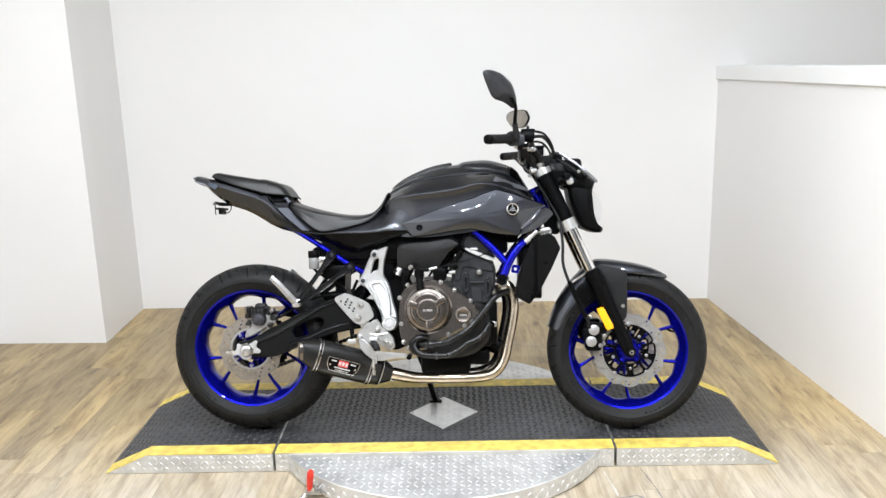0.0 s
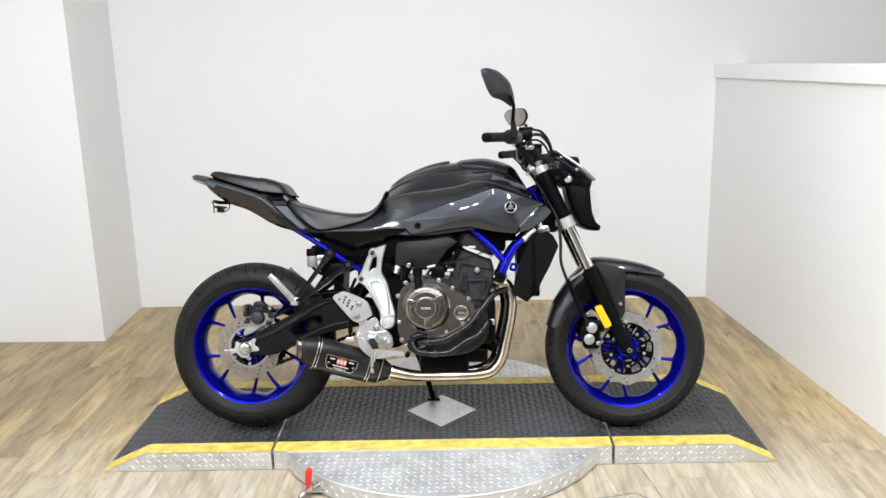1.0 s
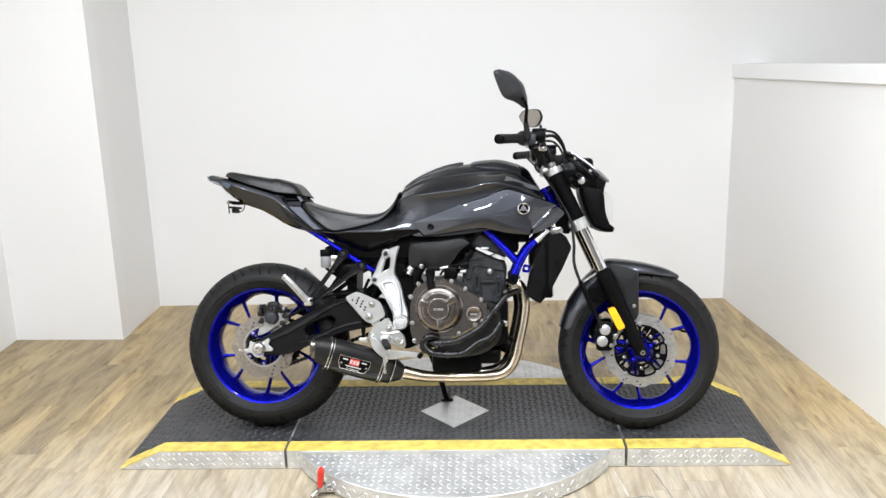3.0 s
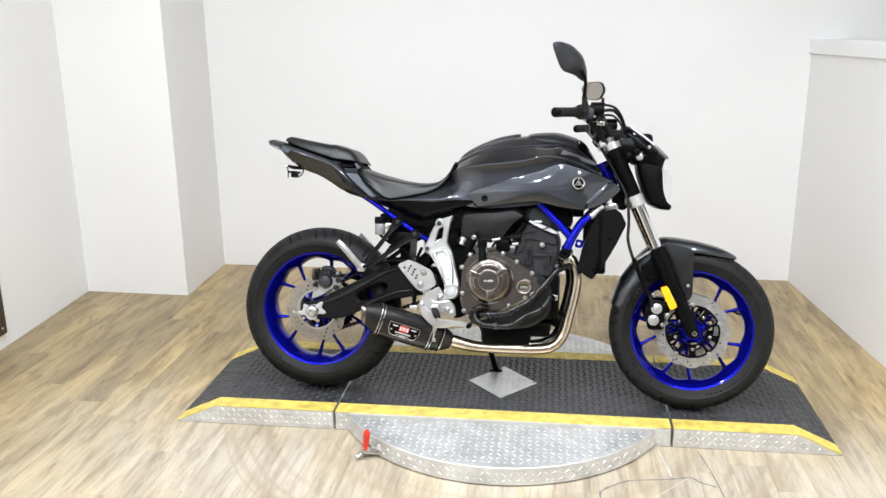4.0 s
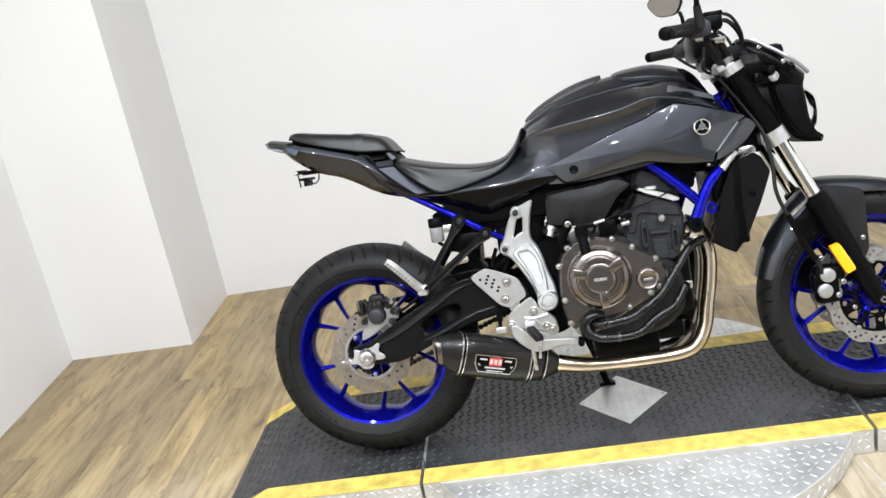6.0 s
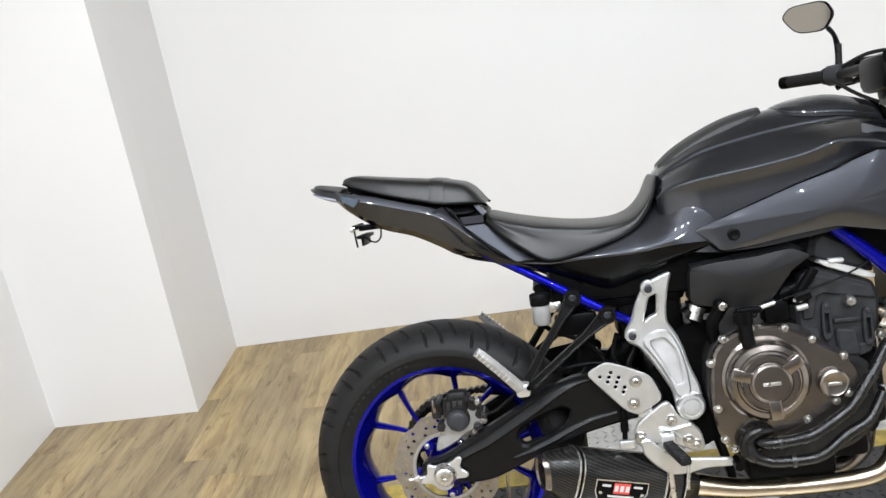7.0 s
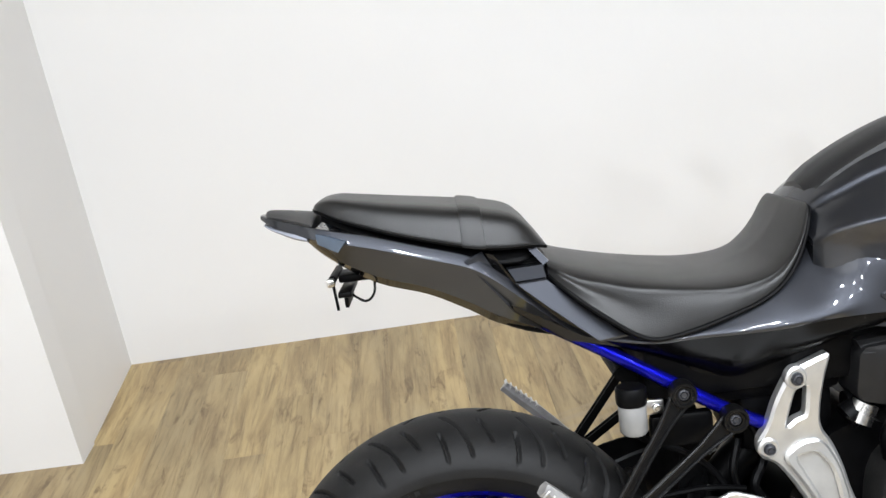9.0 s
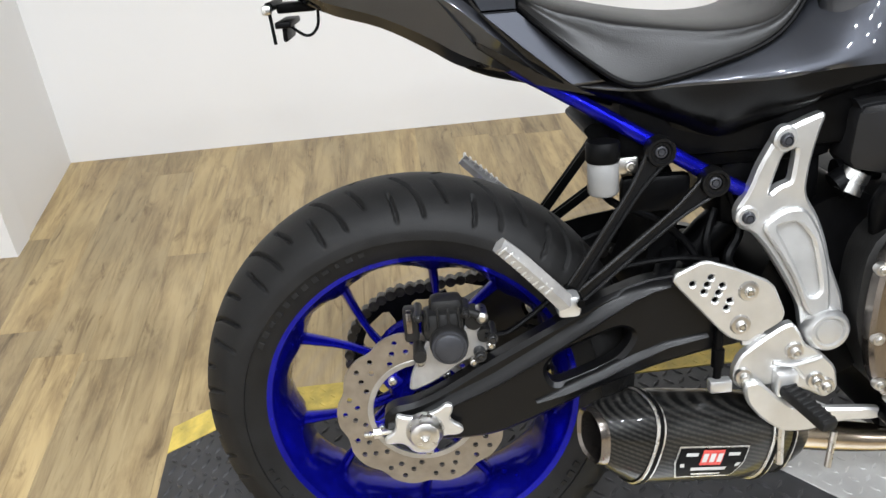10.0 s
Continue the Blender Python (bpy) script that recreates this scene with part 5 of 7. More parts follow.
for px, pz, r in ((0.060, 0.400, 0.0085), (0.078, 0.424, 0.0075), (0.045, 0.462, 0.006), (-0.018, 0.462, 0.006)):
    part("caliper_pin", join(rod((px, -0.128, pz), (px, -0.085, pz), r, n=14), bolt(px, -0.127, pz, r * 0.8, 0.005)), ALLOY, cal)
for px, pz in ((-0.020, 0.392), (0.052, 0.385), (0.076, 0.408)):
    part("caliper_bolt", bolt(px, -0.112, pz, 0.0065, 0.006), STEEL, cal)
for k in range(4):
    part("caliper_fin", box(-0.006 + 0.014 * k, -0.1195, 0.455, 0.004, 0.004, 0.030, 0.0012, 1), BLACKCAST, cal)
part("pad_spring", box(-0.030, -0.112, 0.452, 0.008, 0.014, 0.030, 0.002), BRONZE, cal, "tarnished pad spring")
part("brake_hose", tube([(0.068, -0.118, 0.425), (0.10, -0.118, 0.428), (0.14, -0.112, 0.452), (0.18, -0.108, 0.480), (0.25, -0.112, 0.502), (0.32, -0.115, 0.51), (0.38, -0.11, 0.50)], 0.0042, 8), BLACKMETAL, cal)

# chain, sprocket and guard on the far side
teeth = 43
pts = []
for i in range(teeth * 4):
    a = 2 * math.pi * i / (teeth * 4)
    r = 0.112 + 0.004 * math.cos(teeth * a)
    pts.append((AXR[0] + r * math.cos(a), AXR[1] + r * math.sin(a)))
sprocket = part("rear_sprocket", plate(pts, 0.082, 0.089, [circle(*AXR, 0.05, 28)] + [rounded([(AXR[0] + r * math.cos(radians(72 * k + a)), AXR[1] + r * math.sin(radians(72 * k + a))) for r, a in ((0.066, -24), (0.066, 0), (0.066, 24), (0.096, 24), (0.098, 0), (0.096, -24))], 0.2, 1) for k in range(5)]), BLACKMETAL, bike, "dark chain sprocket", 30)
part("sprocket_carrier", lathe(((0.02, 0.05), (0.07, 0.055), (0.075, 0.065), (0.065, 0.08), (0.02, 0.082)), 40, (AXR[0], 0, AXR[1]), True), BLUE, sprocket)


def make_chain():
    """Links round the rear sprocket and forwards to the engine."""
    path = []
    c1, r1, c2, r2 = (0.53, 0.44), 0.042, AXR, 0.114
    for i in range(14):
        path.append((c1[0] + (c2[0] - c1[0]) * i / 14 - 0.0, c1[1] + r1 + (c2[1] + r2 - c1[1] - r1) * i / 14))
    for i in range(24):
        a = radians(98 + 170 * i / 23)
        path.append((c2[0] + r2 * math.cos(a), c2[1] + r2 * math.sin(a)))
    for i in range(14):
        path.append((c2[0] + (c1[0] - c2[0]) * (i + 1) / 14, c2[1] - r2 + (c1[1] - r1 - c2[1] + r2) * (i + 1) / 14))
    line_pts = [Vector((p[0], 0, p[1])) for p in path]
    out, pitch, carry, k = bmesh.new(), 0.0159, 0.0, 0
    for a, b in zip(line_pts, line_pts[1:]):
        d = (b - a)
        ln = d.length
        s = carry
        while s < ln:
            p = a + d * (s / ln)
            wide = 0.0095 if k % 2 else 0.0065
            bm = lathe(((0, -wide), (0.0075, -wide), (0.0082, -wide + 0.001), (0.0082, wide - 0.001), (0.0075, wide), (0, wide)), 10, (-0.0079, 0, 0))
            bm = join(bm, lathe(((0, -wide), (0.0075, -wide), (0.0082, -wide + 0.001), (0.0082, wide - 0.001), (0.0075, wide), (0, wide)), 10, (0.0079, 0, 0)), box(0, 0, 0, 0.014, 2 * wide, 0.0085))
            moved(bm, Matrix.Translation((p.x, 0.0855, p.z)) @ Matrix.Rotation(-math.atan2(d.z, d.x), 4, "Y"))
            me = bpy.data.meshes.new("tmp")
            bm.to_mesh(me)
            bm.free()
            out.from_mesh(me)
            bpy.data.meshes.remove(me)
            s += pitch
            k += 1
        carry = s - ln
    return out


part("chain", make_chain(), CHAIN, bike, "dark roller chain", 30)
guard_o = [(0.02, 0.425), (0.07, 0.43), (0.20, 0.50), (0.34, 0.52), (0.36, 0.505), (0.34, 0.46), (0.20, 0.425), (0.10, 0.40)]
part("chain_guard", plate(rounded(guard_o, 0.2, 2), 0.10, 0.104), SATIN, bike, "black chain guard", 30)
part("inner_fender", plate(rounded([(0.30, 0.43), (0.335, 0.50), (0.34, 0.60), (0.30, 0.665), (0.23, 0.69), (0.21, 0.675), (0.27, 0.63), (0.30, 0.57), (0.30, 0.50), (0.27, 0.43)], 0.2, 2), -0.07, 0.07), SATIN, bike, "black inner fender", 30)

# silver footrest bracket
brk_o = [(0.430, 0.680), (0.458, 0.690), (0.488, 0.699), (0.480, 0.671), (0.473, 0.637), (0.470, 0.600), (0.488, 0.572), (0.502, 0.534), (0.511, 0.496), (0.530, 0.448), (0.536, 0.408), (0.530, 0.385), (0.509, 0.376), (0.487, 0.385), (0.479, 0.405), (0.474, 0.437), (0.455, 0.474), (0.428, 0.522), (0.406, 0.552),
         (0.386, 0.561), (0.381, 0.585), (0.397, 0.609), (0.409, 0.643)]
brk_slot = [(0.422, 0.602), (0.438, 0.654), (0.455, 0.660), (0.451, 0.618), (0.436, 0.613)]
brk = part("footrest_bracket", plate(rounded(brk_o, 0.2, 2), -0.168, -0.146, [rounded(brk_slot, 0.12, 2)], bevel=0.004), SILVER, bike, "silver cast footrest bracket", 28)
rib_o = [(0.412, 0.563), (0.440, 0.585), (0.470, 0.585), (0.492, 0.545), (0.506, 0.490), (0.512, 0.425), (0.482, 0.425), (0.462, 0.480), (0.436, 0.527)]
rib_i = [(0.430, 0.563), (0.461, 0.567), (0.483, 0.536), (0.497, 0.463), (0.490, 0.455), (0.481, 0.456), (0.459, 0.508)]
part("bracket_rib", plate(rounded(rib_o, 0.2, 2), -0.177, -0.167, [rounded(rib_i, 0.14, 2)], bevel=0.0035), SILVER, brk, smooth=28)
part("pivot_cap", lathe(((0, -0.009), (0.016, -0.009), (0.0175, -0.006), (0.019, -0.006), (0.0205, -0.010), (0.0245, -0.010), (0.028, -0.006), (0.030, 0.0), (0.030, 0.02)), 32, (0.508, -0.176, 0.405)), SILVER, brk)
for bx, bz in ((0.438, 0.672), (0.396, 0.577)):
    part("bracket_boss", lathe(((0, -0.004), (0.012, -0.004), (0.015, -0.001), (0.0155, 0.01)), 20, (bx, -0.168, bz)), SILVER, brk)
    part("bracket_bolt", bolt(bx, -0.172, bz, 0.0085, 0.007), ENGINE, brk, "dark bolt head")


def settle(ob, shift):
    """Moves a part and its pieces by what shift(z) gives."""
    for o in (ob, *ob.children):
        for v in o.data.vertices:
            v.co += Vector(shift(v.co.z))


# the bracket leans in towards its top
settle(brk, lambda z: [float(np.interp(z, (0.40, 0.577, 0.672, 0.70), c)) for c in ((0.005, 0.017, 0.018, 0.021), (0.028, 0.050, 0.048, 0.048), (0.0, -0.018, -0.016, -0.010))])
heel_o = [(0.309, 0.490), (0.312, 0.501), (0.349, 0.5175), (0.3865, 0.504), (0.438, 0.479), (0.4555, 0.436), (0.452, 0.423), (0.4125, 0.4010), (0.4052, 0.3977), (0.379, 0.408)]
heel_holes = [circle(x0 + 0.0149 * i, z0 - 0.0124 * i, 0.0040, 10) for x0, z0, k in ((0.3337, 0.4866, 4), (0.3525, 0.484, 3), (0.3573, 0.4936, 2)) for i in range(k)]
heel = part("heel_guard", plate(rounded(heel_o, 0.14, 2), -0.152, -0.144, heel_holes, bevel=0.002), SILVER, bike, "silver heel guard plate with drilled holes", 28)
for bx, bz in ((0.4058, 0.471), (0.3968, 0.4245)):
    part("guard_bolt", join(lathe(((0, -0.004), (0.012, -0.003), (0.014, 0.0)), 20, (bx, -0.152, bz)), bolt(bx, -0.155, bz, 0.0075, 0.006)), STEEL, heel)
peg_o = [(0.391, 0.340), (0.3918, 0.3594), (0.400, 0.378), (0.4202, 0.394), (0.4525, 0.4155), (0.467, 0.4195), (0.4776, 0.4044), (0.484, 0.388), (0.5073, 0.3728), (0.528, 0.350), (0.533, 0.316), (0.516, 0.304), (0.492, 0.318), (0.462, 0.330), (0.4306, 0.3318), (0.4004, 0.3289)]
hang = part("footrest_plate", plate(rounded(peg_o, 0.16, 2), -0.186, -0.168, bevel=0.003), SILVER, bike, "silver cast footrest plate", 28)
# the plate's outline, set back by the shift that its fittings share below
for v in hang.data.vertices:
    v.co -= Vector((0.008, 0.0, -0.010))
for bx, bz in ((0.4614, 0.3907), (0.4922, 0.3441), (0.3954, 0.3598), (0.5066, 0.3342)):
    part("footrest_bolt", join(lathe(((0, -0.006), (0.011, -0.005), (0.0125, 0.0)), 20, (bx, -0.186, bz)), bolt(bx, -0.191, bz, 0.007, 0.006)), STEEL, hang)
part("plate_rib", tube([(0.434, -0.187, 0.376), (0.458, -0.190, 0.372), (0.498, -0.187, 0.378)], 0.0035, 8, 4), SILVER, hang)
part("plate_rib", tube([(0.458, -0.190, 0.372), (0.476, -0.188, 0.350)], 0.003, 8, 2), SILVER, hang)
part("plate_bridge", box(0.411, -0.170, 0.412, 0.030, 0.010, 0.030, 0.003), SILVER, hang)
rubber = Matrix.Translation((0.4585, -0.2415, 0.338)) @ Matrix.Rotation(radians(19), 4, "Z") @ Matrix.Rotation(radians(11.5), 4, "X")
part("footrest", moved(box(0, 0, 0, 0.024, 0.082, 0.016, 0.005, 2), rubber), RUBBER, hang, "black ribbed rubber footrest")
for i in range(9):
    part("footrest_rib", moved(box(0, 0.034 - 0.0085 * i, 0.0075, 0.021, 0.004, 0.004, 0.0012, 1), rubber), RUBBER, hang)
part("footrest_feeler", rod((0.474, -0.282, 0.326), (0.466, -0.288, 0.280), 0.0042), STEEL, hang)
part("footrest_bracket_pin", box(0.448, -0.195, 0.350, 0.03, 0.025, 0.035, 0.006), SILVER, hang)
settle(hang, lambda z: (0.008, 0.034, -0.010))
ped_o = [(0.398, 0.346), (0.418, 0.350), (0.440, 0.326), (0.470, 0.302), (0.505, 0.300), (0.580, 0.294), (0.592, 0.286), (0.585, 0.276), (0.527, 0.278), (0.490, 0.268), (0.455, 0.269), (0.425, 0.291), (0.404, 0.316)]
pedal = part("brake_pedal", plate(rounded(ped_o, 0.2, 2), -0.171, -0.157, bevel=0.003), SILVER, bike, "silver brake pedal", 28)
part("pedal_pad", rod((0.588, -0.155, 0.285), (0.588, -0.202, 0.285), 0.009), BLACKMETAL, pedal)
part("rear_master_cylinder", join(rod((0.3725, -0.140, 0.385), (0.375, -0.140, 0.43), 0.0060), rod((0.372, -0.142, 0.362), (0.373, -0.141, 0.387), 0.0085), rod((0.369, -0.146, 0.335), (0.373, -0.144, 0.37), 0.0055)), BLACKMETAL, bike, "black rear brake master cylinder")
part("master_clevis", box(0.373, -0.150, 0.338, 0.03, 0.016, 0.018, 0.003), SILVER, bike)

# passenger footrest
def bracket_arm(a, b, y):
    """A cast arm with a hollowed flank: a thin web between two round edges, and an eye at the top."""
    d = Vector((b[0] - a[0], 0, b[1] - a[1])).normalized()
    n = Vector((-d.z, 0, d.x))
    pa, pb = Vector((a[0], y[0], a[1])), Vector((b[0], y[1], b[1]))
    rails = []
    for sg in (-1, 1):
        rails.append([tuple(pa.lerp(pb, u) + n * sg * w) for u, w in ((0.03, 0.0140), (0.14, 0.0100), (0.30, 0.0062), (0.62, 0.0058), (1.0, 0.0066))])
    web = [(p[0], p[2]) for p in rails[0]] + [(p[0], p[2]) for p in reversed(rails[1])]
    ym = 0.5 * (y[0] + y[1])
    web_bm = plate(web, 0.0, 0.008)
    for v in web_bm.verts:
        u = max(0.0, min(1.0, (Vector((v.co.x, 0, v.co.z)) - Vector((pa.x, 0, pa.z))).dot(d) / (Vector((pb.x, 0, pb.z)) - Vector((pa.x, 0, pa.z))).length))
        v.co.y += y[0] + (y[1] - y[0]) * u
    return join(web_bm, tube(rails[0], 0.003, 8, 4), tube(rails[1], 0.003, 8, 4),
                lathe(((0.009, -0.006), (0.0120, -0.006), (0.0140, -0.009), (0.0172, -0.009), (0.0186, -0.005), (0.0186, 0.012), (0.009, 0.012)), 28, (pa.x, pa.y, pa.z), True))


for a, b in (((0.298, 0.657), (0.182, 0.497)), ((0.366, 0.612), (0.190, 0.483))):
    strut = part("passenger_bracket", bracket_arm(a, b, (-0.128, -0.150)), ARM, bike, "satin black passenger footrest bracket", 30)
    part("bracket_bolt", bolt(a[0], -0.128, a[1], 0.0088, 0.006), ENGINE, strut)
    part("passenger_bracket", mirrored(bracket_arm(a, b, (-0.128, -0.150))), ARM, bike, "satin black passenger footrest bracket", 30)
peg = part("passenger_footrest", tube([(0.087, -0.200, 0.580), (0.110, -0.196, 0.557), (0.141, -0.185, 0.520), (0.167, -0.170, 0.487)], [0.0110, 0.0122, 0.0128, 0.0140], 6, 4), CAST, bike, "grey cast folded passenger footrest", 25)
part("footrest_hinge", box(0.172, -0.165, 0.482, 0.030, 0.030, 0.030, 0.007), SILVER, peg)
part("footrest_hinge_pin", rod((0.185, -0.185, 0.488), (0.185, -0.14, 0.488), 0.005), BLACKMETAL, peg)
for i in range(9):
    u = i / 9
    part("footrest_rib", moved(box(0, 0, 0, 0.0032, 0.004, 0.0140, 0.001, 1), Matrix.Translation((0.091 + 0.060 * u, -0.2100 + 0.018 * u, 0.576 - 0.071 * u)) @ Matrix.Rotation(radians(50), 4, "Y")), SILVER, peg)
far_peg = part("passenger_footrest", tube([(0.069, 0.202, 0.588), (0.095, 0.197, 0.563), (0.128, 0.187, 0.534), (0.165, 0.170, 0.498)], [0.010, 0.011, 0.0115, 0.012], 6, 4), CAST, bike, "grey cast folded passenger footrest", 25)
for i in range(7):
    u = i / 7
    part("footrest_rib", moved(box(0, 0, 0, 0.0035, 0.024, 0.006, 0.001, 1), Matrix.Translation((0.074 + 0.056 * u, 0.200 - 0.012 * u, 0.594 - 0.050 * u)) @ Matrix.Rotation(radians(42), 4, "Y")), SILVER, far_peg)
res = part("brake_reservoir", join(lathe(((0, -0.022), (0.017, -0.022), (0.0195, -0.018), (0.0195, 0.018), (0.017, 0.022), (0, 0.022)), 28)), RESERVOIR, bike, "milky plastic brake fluid reservoir")
res.data.transform(Matrix.Translation((0.229, -0.118, 0.628)) @ Matrix.Rotation(radians(90), 4, "X"))
cap = part("reservoir_cap", lathe(((0, -0.013), (0.020, -0.013), (0.0215, -0.010), (0.0215, 0.010), (0.019, 0.013), (0, 0.013)), 28), SATIN, res, "black screw cap")
cap.data.transform(Matrix.Translation((0.229, -0.118, 0.661)) @ Matrix.Rotation(radians(90), 4, "X"))
part("reservoir_tab", join(box(0.258, -0.118, 0.640, 0.03, 0.006, 0.022, 0.003), bolt(0.262, -0.122, 0.640, 0.007, 0.005)), STEEL, res)
part("reservoir_hose", tube([(0.229, -0.118, 0.606), (0.25, -0.10, 0.585), (0.30, -0.10, 0.56), (0.350, -0.10, 0.51), (0.374, -0.142, 0.42)], 0.0055, 8), BLACKMETAL, bike)
part("wiring_loom", join(tube([(0.40, -0.07, 0.60), (0.42, -0.075, 0.53), (0.40, -0.09, 0.49), (0.43, -0.09, 0.45)], 0.007, 8), tube([(0.385, -0.075, 0.56), (0.37, -0.09, 0.52), (0.375, -0.09, 0.49)], 0.006, 8),
                           box(0.30, -0.095, 0.595, 0.09, 0.02, 0.05, 0.008)), BLACKMETAL, bike, "black wiring loom behind the bracket")
part("shock", tube([(0.36, -0.03, 0.47), (0.42, -0.03, 0.53), (0.52, -0.03, 0.57)], 0.028, 16, 3), BLACKMETAL, bike, "black rear shock absorber")
part("gearbox_web", plate(rounded([(0.42, 0.36), (0.44, 0.47), (0.50, 0.56), (0.58, 0.58), (0.62, 0.50), (0.60, 0.33), (0.52, 0.29)], 0.2, 2), -0.098, 0.125), BLACKMETAL, bike, "black rear engine casting", 30)
part("side_stand", tube([(0.60, 0.115, 0.25), (0.63, 0.17, 0.15), (0.655, 0.235, 0.045), (0.675, 0.245, 0.040)], [0.012, 0.011, 0.011, 0.014], 12, 4), BLACKMETAL, bike, "black side stand")
part("stand_foot", box(0.655, 0.237, 0.043, 0.05, 0.035, 0.010, 0.003), BLACKMETAL, bike)

# ---- engine and exhaust ----
block_o = [(0.545, 0.40), (0.555, 0.52), (0.62, 0.565), (0.74, 0.560), (0.80, 0.50), (0.88, 0.46), (0.885, 0.34), (0.82, 0.285), (0.70, 0.270), (0.60, 0.285)]
part("crankcase", plate(rounded(block_o, 0.2, 2), -0.165, 0.165, bevel=0.012), BLACKCAST, bike, "black crankcase", 28)
cover_o2 = [(0.550, 0.400), (0.553, 0.465), (0.564, 0.524), (0.600, 0.553), (0.650, 0.566), (0.700, 0.560), (0.740, 0.540), (0.775, 0.515), (0.822, 0.486), (0.838, 0.458), (0.842, 0.432), (0.822, 0.408), (0.790, 0.388), (0.735, 0.358), (0.690, 0.338), (0.645, 0.312), (0.600, 0.300), (0.570, 0.325), (0.555, 0.36)]
clutch = part("clutch_cover", plate(rounded(cover_o2, 0.2, 2), -0.188, -0.160, bevel=0.005), BRONZE, bike, "bronze-grey clutch side cover", 28)
cc = (0.660, -0.188, 0.458)
part("clutch_dome", lathe(((0, -0.046), (0.034, -0.046), (0.0375, -0.043), (0.0375, -0.038), (0.041, -0.037), (0.044, -0.040), (0.054, -0.040), (0.057, -0.036), (0.057, -0.030), (0.061, -0.029), (0.064, -0.031), (0.074, -0.028), (0.079, -0.020), (0.082, -0.008), (0.087, -0.004), (0.088, 0.004)), 64, cc), BRONZE, clutch, "round stepped bronze clutch dome", 30)
for a in (35, 160, 275):
    bm = box(0.056, -0.033, 0, 0.042, 0.016, 0.026, 0.005)
    moved(bm, Matrix.Translation(cc) @ Matrix.Rotation(radians(-a), 4, "Y"))
    part("dome_lug", bm, BRONZE, clutch, smooth=30)
part("dome_badge", box(cc[0], cc[1] - 0.047, cc[2], 0.034, 0.002, 0.007, 0.001, 1), STEEL, clutch, "plain raised bar where lettering is cast")
oil = part("oil_cap", lathe(((0, -0.018), (0.020, -0.018), (0.024, -0.020), (0.028, -0.018), (0.029, -0.010), (0.031, -0.008), (0.032, 0.004)), 36, (0.786, -0.186, 0.437)), BRONZE, clutch, "round oil filler cap")
part("cap_badge", box(0.786, -0.205, 0.437, 0.026, 0.002, 0.007, 0.001, 1), STEEL, oil)
for bx, bz in ((0.560, 0.405), (0.556, 0.50), (0.585, 0.547), (0.64, 0.562), (0.705, 0.556), (0.755, 0.528), (0.812, 0.488), (0.815, 0.412), (0.790, 0.398), (0.648, 0.322), (0.606, 0.308), (0.568, 0.340), (0.732, 0.366), (0.585, 0.318)):
    part("cover_bolt", join(lathe(((0, -0.005), (0.0075, -0.005), (0.0088, -0.003), (0.009, 0.004)), 16, (bx, -0.186, bz)), bolt(bx, -0.190, bz, 0.0056, 0.005)), STEEL, clutch)
part("clutch_arm", join(rod((0.628, -0.19, 0.585), (0.632, -0.20, 0.525), 0.014), rod((0.628, -0.19, 0.60), (0.628, -0.19, 0.575), 0.018), box(0.640, -0.19, 0.60, 0.05, 0.016, 0.012, 0.003)), BLACKMETAL, bike, "black clutch release lever")
part("clutch_cable", tube([(0.655, -0.19, 0.601), (0.70, -0.184, 0.611), (0.75, -0.175, 0.622), (0.83, -0.167, 0.642), (0.90, -0.160, 0.672)], 0.0021, 8), BLACKMETAL, bike, "black clutch cable")
part("cable_ferrule", rod((0.662, -0.189, 0.6025), (0.692, -0.1855, 0.609), 0.0045), SILVER, bike)

cyl_o = [(0.740, 0.500), (0.744, 0.600), (0.758, 0.650), (0.796, 0.664), (0.896, 0.624), (0.906, 0.594), (0.902, 0.535), (0.874, 0.474), (0.81, 0.462)]
cyl = part("cylinder_head", plate(rounded(cyl_o, 0.10, 2), -0.146, 0.146, bevel=0.008), HEADCAST, bike, "dark grey cylinder head", 28)
part("valve_cover", plate(rounded([(0.776, 0.676), (0.786, 0.722), (0.812, 0.736), (0.860, 0.708), (0.905, 0.655), (0.902, 0.638)], 0.14, 2), -0.140, 0.140, bevel=0.012), HEADCAST, cyl, "dark grey valve cover", 28)
both("cover_gasket", plate(rounded([(0.790, 0.671), (0.797, 0.681), (0.900, 0.640), (0.896, 0.629), (0.870, 0.636)], 0.2, 1), -0.155, -0.120, bevel=0.002), ALU, "pale machined joint under the valve cover", 28, cyl)
part("gasket_lug", box(0.826, -0.150, 0.674, 0.030, 0.020, 0.010, 0.003, 1), ALU, cyl)
# raised walls of the casting: two slotted posts, a shelf between them and stepped feet
part("head_panel", plate(rounded([(0.752, 0.560), (0.758, 0.640), (0.780, 0.652), (0.892, 0.612), (0.898, 0.590), (0.880, 0.592), (0.786, 0.612), (0.774, 0.560)], 0.12, 1), -0.153, -0.144, bevel=0.003), HEADCAST, cyl, smooth=28)
for px, pz in ((0.797, 0.584), (0.8756, 0.566)):
    part("head_post", plate(rounded([(px - 0.011, pz - 0.072), (px - 0.009, pz), (px, pz + 0.010), (px + 0.009, pz), (px + 0.010, pz - 0.066)], 0.2, 2), -0.160, -0.144, [[(px - 0.004, pz - 0.058), (px - 0.004, pz - 0.014), (px + 0.004, pz - 0.014), (px + 0.004, pz - 0.056)]], bevel=0.002), HEADCAST, cyl, smooth=28)
    part("post_bolt", bolt(px, -0.160, pz + 0.001, 0.0055, 0.004), ENGINE, cyl)
part("head_shelf", box(0.836, -0.150, 0.552, 0.050, 0.014, 0.008, 0.002), HEADCAST, cyl, smooth=28)
